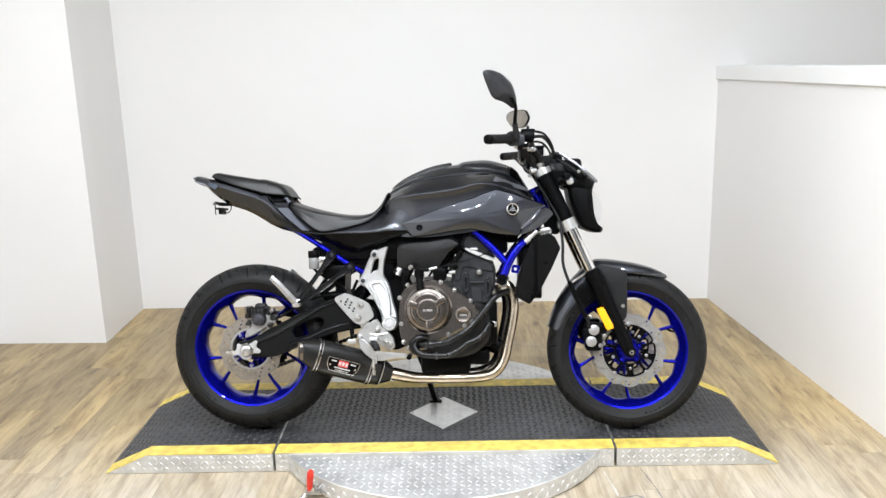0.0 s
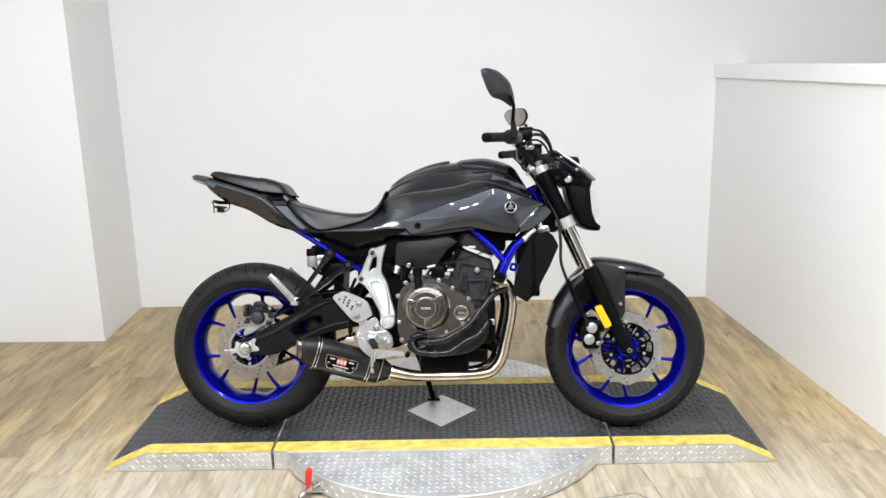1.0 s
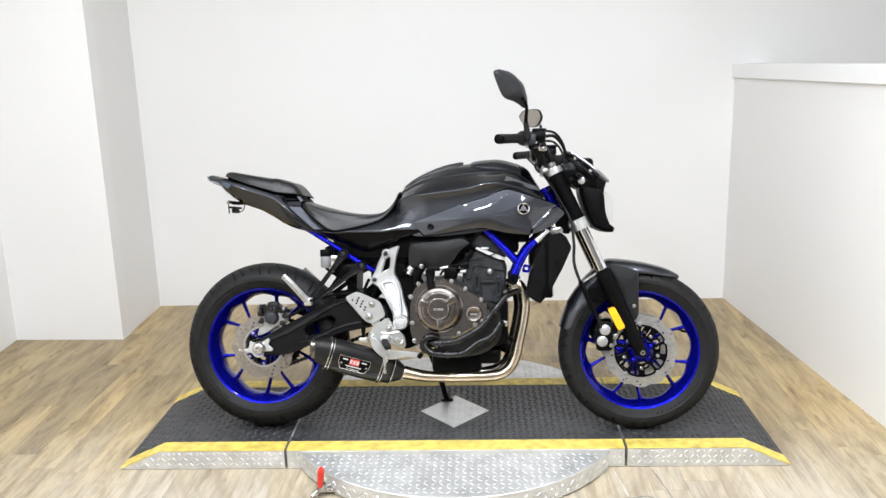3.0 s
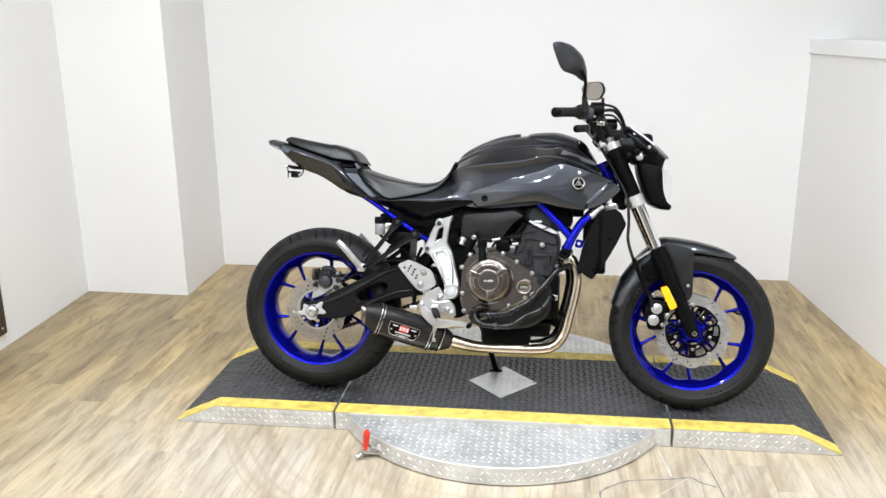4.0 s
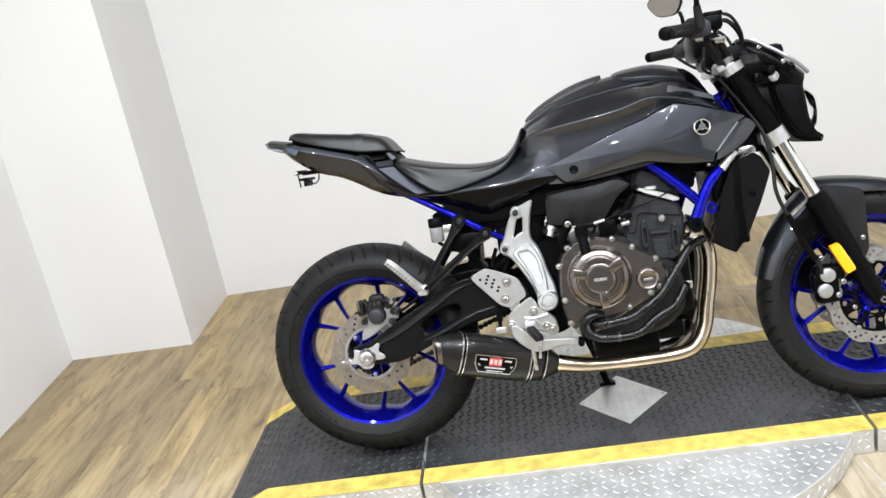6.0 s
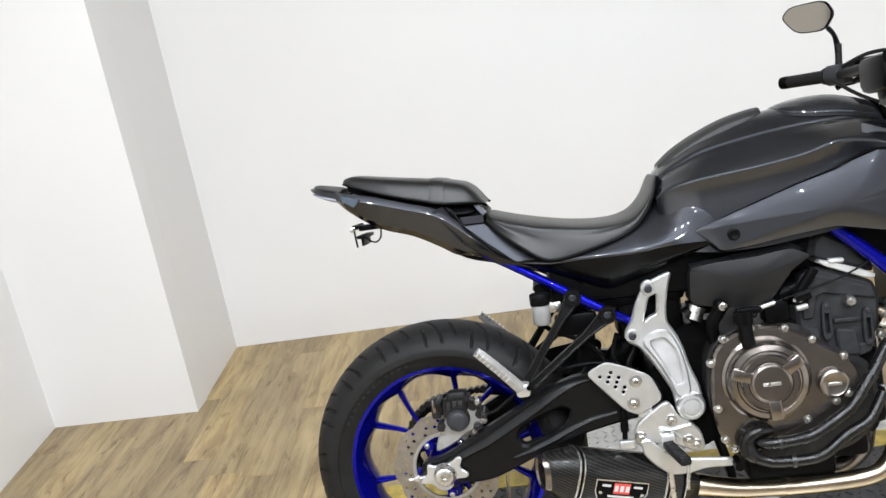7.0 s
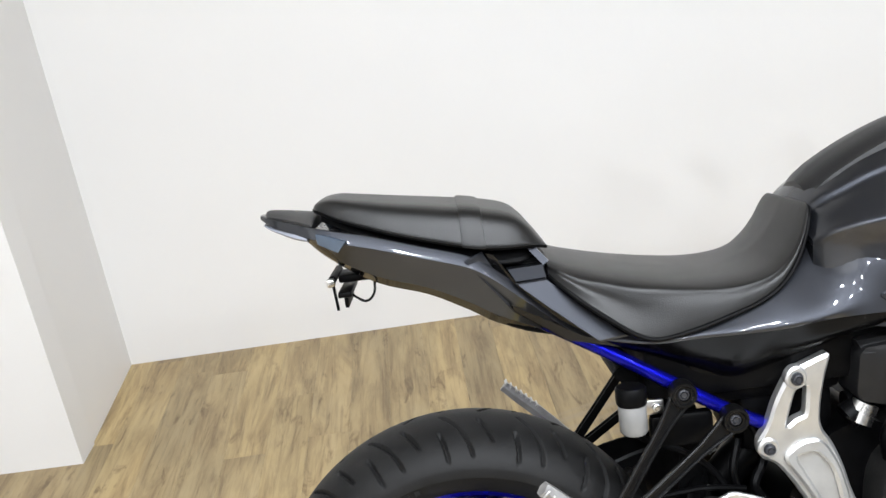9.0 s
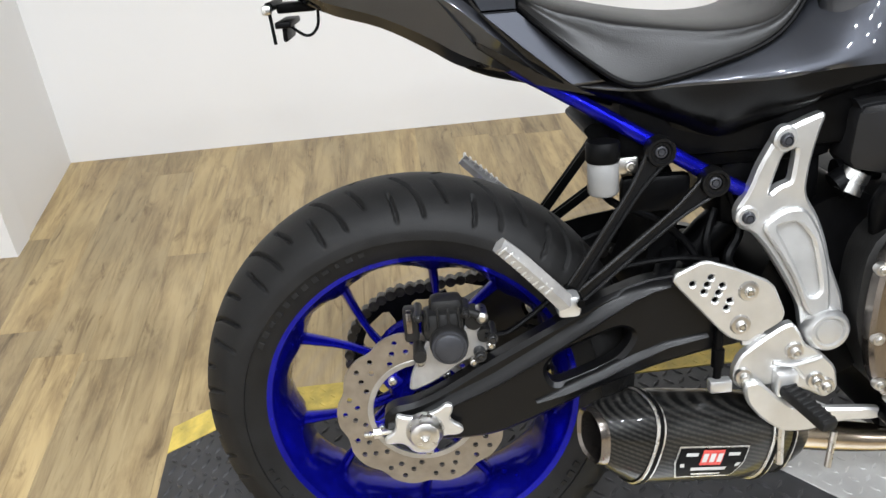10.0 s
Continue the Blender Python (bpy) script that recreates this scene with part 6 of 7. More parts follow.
part("head_block", plate(rounded([(0.815, 0.478), (0.812, 0.536), (0.852, 0.530), (0.858, 0.478)], 0.1, 1), -0.158, -0.144, bevel=0.004), HEADCAST, cyl, smooth=28)
part("head_block", plate(rounded([(0.746, 0.506), (0.748, 0.548), (0.782, 0.538), (0.784, 0.488)], 0.1, 1), -0.155, -0.144, bevel=0.003), HEADCAST, cyl, smooth=28)
part("head_foot", plate(rounded([(0.764, 0.492), (0.764, 0.506), (0.812, 0.496), (0.866, 0.500), (0.890, 0.510), (0.876, 0.480), (0.81, 0.466)], 0.1, 1), -0.154, -0.144, bevel=0.003), HEADCAST, cyl, smooth=28)
part("head_bolt", join(lathe(((0, -0.008), (0.009, -0.008), (0.0115, -0.003), (0.0115, 0.012)), 18, (0.8446, -0.158, 0.5907)), bolt(0.8446, -0.165, 0.5907, 0.0065, 0.004)), STEEL, cyl)
part("head_bolt", bolt(0.8997, -0.150, 0.5142, 0.009, 0.010), STEEL, cyl)
part("throttle_body", join(rod((0.69, -0.10, 0.60), (0.78, -0.10, 0.625), 0.028), box(0.70, -0.14, 0.585, 0.05, 0.05, 0.045, 0.008), rod((0.75, -0.17, 0.60), (0.75, -0.12, 0.60), 0.012), rod((0.78, -0.165, 0.665), (0.745, -0.16, 0.615), 0.010), rod((0.735, -0.165, 0.61), (0.765, -0.165, 0.618), 0.013)), BLACKMETAL, bike, "black throttle body and fittings")
part("fuel_fitting", join(rod((0.758, -0.17, 0.592), (0.736, -0.172, 0.589), 0.006), rod((0.748, -0.17, 0.604), (0.732, -0.17, 0.606), 0.004)), CAST, bike)
part("rear_mount", join(rod((0.595, -0.165, 0.610), (0.595, 0.165, 0.610), 0.013), tube([(0.595, -0.15, 0.605), (0.575, -0.14, 0.57), (0.58, -0.13, 0.53)], 0.014, 10)), BLACKMETAL, bike, "black rear engine mount")
part("mount_bolt", bolt(0.595, -0.166, 0.610, 0.0095, 0.007), STEEL, bike)
part("linkage_rod", join(rod((0.535, -0.09, 0.60), (0.59, -0.09, 0.602), 0.017), rod((0.53, -0.105, 0.585), (0.555, -0.105, 0.600), 0.019)), BLACKMETAL, bike, "black shock linkage")
part("linkage_collar", join(rod((0.543, -0.112, 0.578), (0.556, -0.110, 0.604), 0.017, 0.017), rod((0.545, -0.11, 0.595), (0.552, -0.11, 0.606), 0.015)), STEEL, bike)
both("drain_tube", tube([(0.70, -0.12, 0.66), (0.68, -0.13, 0.61), (0.66, -0.14, 0.575)], 0.0045, 8), BLACKMETAL)
both("drain_tube", tube([(0.74, -0.12, 0.66), (0.715, -0.13, 0.62), (0.69, -0.15, 0.58)], 0.0045, 8), BLACKMETAL)

both("coolant_hose", tube([(0.625, -0.200, 0.335), (0.650, -0.218, 0.333), (0.722, -0.222, 0.342), (0.765, -0.220, 0.363), (0.809, -0.214, 0.390), (0.842, -0.205, 0.428), (0.870, -0.195, 0.463), (0.905, -0.170, 0.502), (0.950, -0.14, 0.518)], 0.0115, 14, 6), HOSE, "black coolant hose")
part("coolant_hose", tube([(0.612, -0.200, 0.355), (0.612, -0.212, 0.318), (0.640, -0.216, 0.297), (0.700, -0.216, 0.293), (0.748, -0.214, 0.300), (0.80, -0.208, 0.335), (0.848, -0.198, 0.358), (0.882, -0.185, 0.405)], 0.0110, 14, 6), HOSE, bike, "black coolant hose")
part("hose_elbow", tube([(0.655, -0.196, 0.352), (0.625, -0.208, 0.356), (0.603, -0.208, 0.338), (0.606, -0.208, 0.312), (0.632, -0.208, 0.300)], 0.0125, 14, 5), HOSE, bike, "black water pump elbow")
for p, d in (((0.668, -0.219, 0.334), (1, 0, 0.05)), ((0.690, -0.216, 0.2935), (1, 0, 0)), ((0.858, -0.199, 0.447), (0.6, 0, 0.8))):
    dv = Vector(d).normalized() * 0.007
    part("hose_clamp", rod(tuple(Vector(p) - dv * 0.6), tuple(Vector(p) + dv * 0.6), 0.0128), ALLOY, bike)
part("sump", join(box(0.715, 0.0, 0.245, 0.185, 0.20, 0.075, 0.016), box(0.80, 0, 0.27, 0.16, 0.18, 0.06, 0.016)), BLACKMETAL, bike, "black oil sump")
part("oil_filter", rod((0.855, -0.02, 0.33), (0.915, -0.02, 0.30), 0.034), BLACKMETAL, bike, "black oil filter")
part("front_casting", join(box(0.875, -0.06, 0.40, 0.07, 0.13, 0.16, 0.015), box(0.86, -0.12, 0.36, 0.05, 0.04, 0.09, 0.008), rod((0.885, -0.15, 0.395), (0.885, -0.08, 0.395), 0.014)), BLACKMETAL, bike, "black front engine casting")
part("casting_tab", box(0.892, -0.142, 0.398, 0.03, 0.006, 0.02, 0.003), STEEL, bike)

hd = [(0.915, -0.062, 0.545), (0.955, -0.062, 0.530), (0.972, -0.065, 0.470), (0.966, -0.072, 0.405), (0.948, -0.080, 0.325), (0.935, -0.086, 0.268), (0.908, -0.094, 0.222), (0.862, -0.098, 0.200), (0.76, -0.100, 0.194), (0.66, -0.092, 0.192), (0.59, -0.082, 0.194), (0.515, -0.080, 0.208)]
pipe = part("exhaust_pipe", tube(hd, [0.0195] * 10 + [0.022, 0.025], 20, 6), PIPE, bike, "heat-tinted steel exhaust pipe")
hd2 = [(p[0] - 0.022, p[1] + 0.115, p[2] - 0.01) for p in hd[:6]] + [(0.89, 0.0, 0.226), (0.84, -0.03, 0.206), (0.76, -0.05, 0.200), (0.68, -0.07, 0.198)]
part("exhaust_pipe", tube(hd2, 0.0195, 18, 6), BRONZE, pipe, "dark heat-stained exhaust pipe")
part("pipe_flange", rod((0.928, -0.062, 0.540), (0.945, -0.062, 0.534), 0.034), STEEL, pipe)
part("pipe_flange", rod((0.926, 0.053, 0.540), (0.943, 0.053, 0.534), 0.034), STEEL, pipe)
part("pipe_clamp", rod((0.694, -0.0955, 0.1935), (0.704, -0.0955, 0.1935), 0.0225), PIPE, pipe)

MU0, MU1 = Vector((0.194, -0.203, 0.312)), Vector((0.508, -0.082, 0.208))


def muffler_ring(s, ra, rb, sk=0.0):
    """One ring of the muffler's oval section at s along its axis; sk: slant."""
    ax = (MU1 - MU0).normalized()
    up = (Vector((0, -0.10, 1)) - ax * ax.dot(Vector((0, -0.10, 1)))).normalized()
    side_v = ax.cross(up)
    out = []
    for j in range(36):
        a = 2 * math.pi * j / 36
        c, sn = math.cos(a), math.sin(a)
        k = (abs(c) ** 2.6 + abs(sn) ** 2.6) ** (-1 / 2.6)
        out.append(MU0 + ax * (s + sk * k * c * ra) + up * (k * c * ra) + side_v * (k * sn * rb))
    return out


def muffler_skin(rows, cap=(True, True)):
    bm = bmesh.new()
    rings = [[bm.verts.new(p) for p in muffler_ring(*r)] for r in rows]
    for a, b in zip(rings, rings[1:]):
        for j in range(36):
            bm.faces.new((a[j], a[(j + 1) % 36], b[(j + 1) % 36], b[j]))
    if cap[0]:
        bm.faces.new(rings[0])
    if cap[1]:
        bm.faces.new(rings[-1])
    return bm


muff = part("muffler", muffler_skin([(0.055, 0.056, 0.048), (0.062, 0.058, 0.050), (0.10, 0.060, 0.052), (0.22, 0.060, 0.052), (0.27, 0.058, 0.050), (0.276, 0.056, 0.048)]), CARBON, bike, "carbon fibre muffler sleeve", 30)
part("end_cap", muffler_skin([(0.020, 0.034, 0.030, -0.30), (0.004, 0.0365, 0.032, -0.30), (0.010, 0.041, 0.036, -0.28), (0.030, 0.049, 0.0425, -0.18), (0.050, 0.056, 0.048, -0.06), (0.060, 0.0585, 0.0505)], (False, True)), CARBON, muff, "carbon fibre end cap", 30)
part("outlet_lip", muffler_skin([(0.060, 0.025, 0.022, -0.30), (0.020, 0.027, 0.024, -0.30), (-0.004, 0.0295, 0.026, -0.30), (-0.008, 0.034, 0.030, -0.30), (-0.003, 0.0365, 0.032, -0.30), (0.008, 0.037, 0.0325, -0.30)], (False, False)), BRONZE, muff, "tinted outlet lip", 30)
part("outlet_core", muffler_skin([(0.048, 0.0265, 0.0235, -0.30), (0.052, 0.026, 0.023, -0.30)]), BLACKMETAL, muff)
part("inlet_cone", muffler_skin([(0.272, 0.057, 0.049), (0.300, 0.052, 0.045), (0.330, 0.040, 0.036), (0.350, 0.029, 0.028)]), CARBON, muff, "dark inlet cone", 30)
for s in (0.062, 0.262, 0.302):
    ra = 0.0605 if s < 0.28 else 0.0525
    rb = ra - 0.0075
    part("strap_band", muffler_skin([(s - 0.007, ra - 0.002, rb - 0.002), (s - 0.006, ra, rb), (s + 0.006, ra, rb), (s + 0.007, ra - 0.002, rb - 0.002)], (False, False)), STEEL, muff, "polished band", 30)
    part("band_groove", muffler_skin([(s - 0.0035, ra - 0.001, rb - 0.001), (s - 0.003, ra + 0.0007, rb + 0.0007), (s + 0.003, ra + 0.0007, rb + 0.0007), (s + 0.0035, ra - 0.001, rb - 0.001)], (False, False)), SATIN, muff, "", 30)
part("hanger_strap", tube([(0.455, -0.160, 0.215), (0.455, -0.160, 0.28), (0.465, -0.160, 0.315)], 0.006, 8), STEEL, muff)


def badge(u0, u1, v0, v1, mat, lift, name, lab=""):
    """A thin badge that follows the muffler's outer flank."""
    ax = (MU1 - MU0).normalized()
    up = (Vector((0, -0.10, 1)) - ax * ax.dot(Vector((0, -0.10, 1)))).normalized()
    side_v = ax.cross(up)
    s = -1 if side_v.y > 0 else 1
    bm, rows = bmesh.new(), []
    for i in range(5):
        row = []
        for j in range(7):
            v = v0 + (v1 - v0) * j / 6
            k = 1 - 0.22 * max(0.0, (-0.010 - v) / 0.024)
            u = 0.154 + (u0 + (u1 - u0) * i / 4 - 0.154) * k
            w = 0.0522 * (1 - (abs(v) / 0.0602) ** 2.6) ** (1 / 2.6) + lift
            row.append(bm.verts.new(MU0 + ax * u + up * v + side_v * (s * w)))
        rows.append(row)
    for a, b in zip(rows, rows[1:]):
        for j in range(6):
            bm.faces.new((a[j], a[j + 1], b[j + 1], b[j]))
    return part(name, bm, mat, muff, lab, 30)


badge(0.094, 0.214, -0.034, 0.016, STEEL, 0.0006, "badge", "silver badge plate")
badge(0.0965, 0.2115, -0.0315, 0.0135, BLACKMETAL, 0.0012, "badge_field")
badge(0.135, 0.172, -0.012, 0.011, REDPRINT, 0.0018, "badge_bar", "red plain badge bar")
badge(0.108, 0.128, 0.002, 0.007, WHITEPRINT, 0.0018, "badge_bar")
badge(0.180, 0.200, 0.002, 0.007, WHITEPRINT, 0.0018, "badge_bar")
badge(0.122, 0.186, -0.0205, -0.0155, WHITEPRINT, 0.0018, "badge_bar", "white plain lettering bar")
badge(0.125, 0.183, -0.0285, -0.0255, STEEL, 0.0018, "badge_bar")
for u in (0.106, 0.202):
    badge(u - 0.0035, u + 0.0035, -0.0145, -0.0085, STEEL, 0.0024, "badge_rivet")
for u in (0.141, 0.1535, 0.166):
    badge(u - 0.0042, u + 0.0042, -0.007, 0.006, WHITEPRINT, 0.0024, "badge_bar")

# ---- front end ----
FT, FB = Vector((1.085, 0, 0.955)), Vector((1.398, 0, 0.282))
FD = (FB - FT).normalized()


def fork_pt(s, y):
    p = FT + FD * s
    return (p.x, y, p.z)


LEN = (FB - FT).length
both("fork_tube", rod(fork_pt(-0.005, -0.098), fork_pt(0.225, -0.098), 0.0265, n=24), BLACKMETAL, "black upper fork tube")
both("fork_stanchion", rod(fork_pt(0.22, -0.098), fork_pt(0.45, -0.098), 0.0205, n=24), CHROME, "polished fork stanchion")
both("fork_slider", tube([fork_pt(0.400, -0.098), fork_pt(0.405, -0.098), fork_pt(0.43, -0.098), fork_pt(0.44, -0.098), fork_pt(0.60, -0.098), fork_pt(0.70, -0.100), fork_pt(LEN, -0.100)], [0.023, 0.030, 0.030, 0.0275, 0.0275, 0.024, 0.021], 24, 1), SATIN, "black fork slider")
both("fork_foot", join(lathe(((0, -0.020), (0.010, -0.020), (0.016, -0.017), (0.019, -0.012), (0.020, 0.022), (0, 0.022)), 24, (AXF[0], -0.100, AXF[1])), box(AXF[0] - 0.012, -0.098, AXF[1] + 0.03, 0.035, 0.03, 0.06, 0.010)), SATIN, "black fork foot")
part("front_axle", join(lathe(((0.004, -0.006), (0.009, -0.006), (0.009, 0.0), (0.004, 0.0)), 18, (AXF[0], -0.121, AXF[1]), True), rod((AXF[0], -0.118, AXF[1]), (AXF[0], 0.118, AXF[1]), 0.009)), STEEL, bike, "steel front axle")
low = part("lower_clamp", join(rod(fork_pt(0.195, -0.098), fork_pt(0.235, -0.098), 0.031, n=24), rod(fork_pt(0.195, 0.098), fork_pt(0.235, 0.098), 0.031, n=24), box(fork_pt(0.215, 0)[0] - 0.015, 0, fork_pt(0.215, 0)[2], 0.05, 0.19, 0.035, 0.008)), SILVER, bike, "silver lower fork clamp")
upc = part("upper_clamp", join(rod(fork_pt(-0.012, -0.098), fork_pt(0.010, -0.098), 0.029, n=24), rod(fork_pt(-0.012, 0.098), fork_pt(0.010, 0.098), 0.029, n=24), box(1.065, 0, 0.962, 0.06, 0.2, 0.03, 0.008), rod((1.055, -0.115, 0.962), (1.035, -0.125, 0.955), 0.010)), SILVER, bike, "silver upper fork clamp")
part("fork_cap", join(rod(fork_pt(-0.035, -0.098), fork_pt(-0.02, -0.098), 0.016, n=6), rod(fork_pt(-0.035, 0.098), fork_pt(-0.02, 0.098), 0.016, n=6)), STEEL, upc)


def fender_section(a, r, hw, drop):
    """A half section of the mudguard at angle a (degrees) round the axle."""
    out = []
    for u, d in ((0, 0.0), (0.45, 0.1 * drop), (0.8, 0.35 * drop), (1.0, 0.8 * drop), (1.02, drop)):
        rr = r - d
        out.append((AXF[0] + rr * math.cos(radians(a)), -u * hw, AXF[1] + rr * math.sin(radians(a))))
    return out


def fender_shell(st):
    inner = []
    for a, r, hw, drop in st:
        o = fender_section(a, r, hw, drop)
        i = fender_section(a, r - 0.004, hw - 0.004, drop)
        inner.append(o + list(reversed([(p[0], p[1], p[2]) for p in i])))
    return shell(inner, 5, 3)


fender = part("front_fender", fender_shell([(60.5, 0.314, 0.010, 0.008), (64, 0.318, 0.030, 0.018), (73, 0.3215, 0.052, 0.030), (84, 0.326, 0.062, 0.036), (95, 0.337, 0.066, 0.044), (105, 0.354, 0.068, 0.056), (111, 0.360, 0.068, 0.070), (119, 0.347, 0.068, 0.085), (131, 0.333, 0.066, 0.072), (148, 0.320, 0.062, 0.055), (164, 0.311, 0.055, 0.048)]), BODY, bike, "graphite metallic front mudguard", 30)
leg_o = [(1.283, 0.612), (1.315, 0.609), (1.384, 0.590), (1.393, 0.566), (1.391, 0.497), (1.392, 0.420), (1.373, 0.394), (1.346, 0.407), (1.330, 0.49), (1.300, 0.56), (1.28, 0.60)]
both("fender_leg", pillow(rounded(leg_o, 0.2, 2), line((1.2, -0.078), (1.45, -0.074)), 0.006, 0.008), CHARCOAL, "satin charcoal mudguard stay", 28, fender)
both("fender_leg", pillow(rounded([(1.27, 0.60), (1.235, 0.545), (1.20, 0.52), (1.215, 0.475), (1.255, 0.47), (1.29, 0.50), (1.30, 0.56)], 0.2, 2), lambda x, z: -0.072, 0.004, 0.01), SATIN, "satin black mudguard stay", 28, fender)
part("fender_bolt", bolt(1.3734, -0.084, 0.456, 0.007, 0.006), STEEL, fender)
part("fender_bolt", bolt(1.252, -0.079, 0.478, 0.008, 0.006), BLACKMETAL, fender)

amber = part("reflector", pillow(rounded([(1.270, 0.449), (1.296, 0.458), (1.335, 0.381), (1.309, 0.369)], 0.10, 2), lambda x, z: -0.132, 0.002, 0.012), ORANGE, bike, "amber side reflector", 30)
part("reflector_stay", box(1.315, -0.118, 0.40, 0.03, 0.02, 0.03, 0.005), BLACKMETAL, bike)
for s in (-1, 1):
    y = s * 0.098
    cal = part("front_caliper", join(box(1.262, y, 0.345, 0.062, 0.052, 0.105, 0.014), box(1.285, y - s * 0.0, 0.375, 0.05, 0.05, 0.04, 0.01), box(1.235, y, 0.350, 0.02, 0.04, 0.05, 0.006)), BLACKMETAL, bike, "black front brake caliper")
    if s < 0:
        for px, pz in ((1.262, 0.372), (1.252, 0.330)):
            part("caliper_piston", lathe(((0, -0.006), (0.016, -0.006), (0.019, -0.004), (0.020, 0.004)), 28, (px, -0.126, pz)), CAST, cal, "round grey piston cap")
        for px, pz in ((1.300, 0.350), (1.250, 0.420), (1.285, 0.315)):
            part("caliper_bolt", bolt(px, -0.122, pz, 0.008, 0.008), STEEL, cal)
hose = [(1.02, -0.06, 0.99), (1.13, -0.11, 0.80), (1.150, -0.13, 0.70), (1.150, -0.14, 0.62), (1.168, -0.145, 0.558), (1.200, -0.14, 0.485), (1.236, -0.135, 0.415), (1.250, -0.125, 0.372)]
part("front_brake_hose", tube(hose, 0.0055, 10), RUBBER, bike, "black front brake hose")
part("hose_guide", tube([(1.172, -0.145, 0.552), (1.20, -0.14, 0.485), (1.232, -0.135, 0.42)], 0.0085, 10), BLACKMETAL, bike)
part("hose_stay", rod((1.175, -0.145, 0.545), (1.245, -0.10, 0.585), 0.005), STEEL, bike)

# radiator and shroud
part("radiator", join(box(1.015, 0, 0.60, 0.05, 0.25, 0.20, 0.01), box(1.055, 0, 0.60, 0.035, 0.27, 0.22, 0.006), box(1.055, 0, 0.715, 0.04, 0.28, 0.02, 0.006)), BLACKMETAL, bike, "black radiator core")
for i in range(22):
    part("radiator_fin", box(1.0735, 0, 0.50 + 0.0092 * i, 0.004, 0.25, 0.0022), BLACKMETAL, bike, smooth=0)
rad_o = [(1.036, 0.703), (1.060, 0.720), (1.100, 0.730), (1.122, 0.715), (1.143, 0.674), (1.108, 0.598), (1.060, 0.513), (1.026, 0.471), (0.996, 0.487), (0.973, 0.503), (0.987, 0.580), (1.008, 0.640)]
rad_y = line((0.96, -0.140), (1.045, -0.172), (1.055, -0.172), (1.15, -0.132))
rad = part("radiator_shroud", pillow(rounded(rad_o, 0.06, 1), rad_y, 0.002, 0.045, (1.0, 0.985, 0.8, 0.6, 0.4, 0.2, 0.05), (1.055, 0.60), edge=0.005), GLOSS, bike, "glossy black radiator shroud", 20)
for bx, bz in ((1.085, 0.622), (1.032, 0.510)):
    part("shroud_bolt", bolt(bx, -0.176 if bz < 0.6 else -0.168, bz, 0.007, 0.005), BLACKMETAL, rad)
both("radiator_stay", tube([(1.010, -0.164, 0.698), (1.028, -0.158, 0.714), (1.052, -0.146, 0.736)], 0.0160, 14, 3), STEEL, "silver upper engine stay")
both("stay_clamp", join(box(1.085, -0.13, 0.737, 0.045, 0.03, 0.025, 0.006), rod((1.10, -0.145, 0.735), (1.10, -0.10, 0.735), 0.010)), STEEL)
both("fork_cover", plate(rounded([(1.085, 0.80), (1.12, 0.82), (1.155, 0.765), (1.14, 0.72), (1.10, 0.735)], 0.2, 2), -0.05, -0.06), BLACKMETAL)

# headlamp, meter and screen
hl = [(1.172, 0.915), (1.215, 0.912), (1.262, 0.900), (1.268, 0.855), (1.272, 0.800), (1.286, 0.760), (1.305, 0.744), (1.298, 0.728), (1.262, 0.733), (1.228, 0.748), (1.204, 0.79), (1.180, 0.86)]
head = part("headlamp", plate(rounded(hl, 0.12, 2), -0.088, 0.088, bevel=0.012), SATIN, bike, "black headlamp housing", 28)
both("headlamp_side", pillow(rounded([(1.185, 0.90), (1.235, 0.893), (1.258, 0.880), (1.262, 0.80), (1.285, 0.755), (1.255, 0.745), (1.222, 0.79), (1.195, 0.85)], 0.2, 2), lambda x, z: -0.089, 0.004, 0.02), SATIN, "", 28, head)
lens = [[(x, 0, t), (x, -0.5 * w, t - 0.002), (x, -0.9 * w, t - 0.016), (x, -w, 0.5 * (t + lo)), (x, -0.85 * w, lo + 0.012), (x, -0.4 * w, lo), (x, 0, lo)] for x, t, w, lo in ((1.262, 0.882, 0.076, 0.760), (1.280, 0.878, 0.074, 0.760), (1.297, 0.865, 0.060, 0.768), (1.306, 0.842, 0.040, 0.788), (1.309, 0.825, 0.015, 0.805))]
part("headlamp_lens", shell(lens, 5, 4), GLASS, head, "clear headlamp lens")
scr = []
for u, x, z, hw in ((0, 1.120, 1.036, 0.045), (1, 1.150, 1.030, 0.075), (2, 1.20, 0.992, 0.094), (3, 1.245, 0.953, 0.098), (4, 1.280, 0.922, 0.075)):
    scr.append([(x + 0.004, 0, z + 0.004), (x, -0.6 * hw, z - 0.002), (x - 0.010, -hw, z - 0.020), (x - 0.018, -0.95 * hw, z - 0.045), (x - 0.012, -0.9 * hw, z - 0.040), (x - 0.006, -0.55 * hw, z - 0.010), (x - 0.004, 0, z - 0.004)])
screen = part("fly_screen", shell(scr, 5, 3), GLOSS, bike, "smoked dark fly screen")
part("screen_edge", tube([(1.150, -0.068, 1.026), (1.205, -0.086, 0.985), (1.250, -0.088, 0.948), (1.284, -0.066, 0.918)], 0.0055, 8), TRIM, screen)
part("meter", join(box(1.170, 0, 0.972, 0.12, 0.15, 0.07, 0.016), box(1.205, 0, 0.925, 0.10, 0.16, 0.06, 0.016), box(1.10, 0, 0.99, 0.09, 0.13, 0.06, 0.014)), SATIN, bike, "black instrument housing")
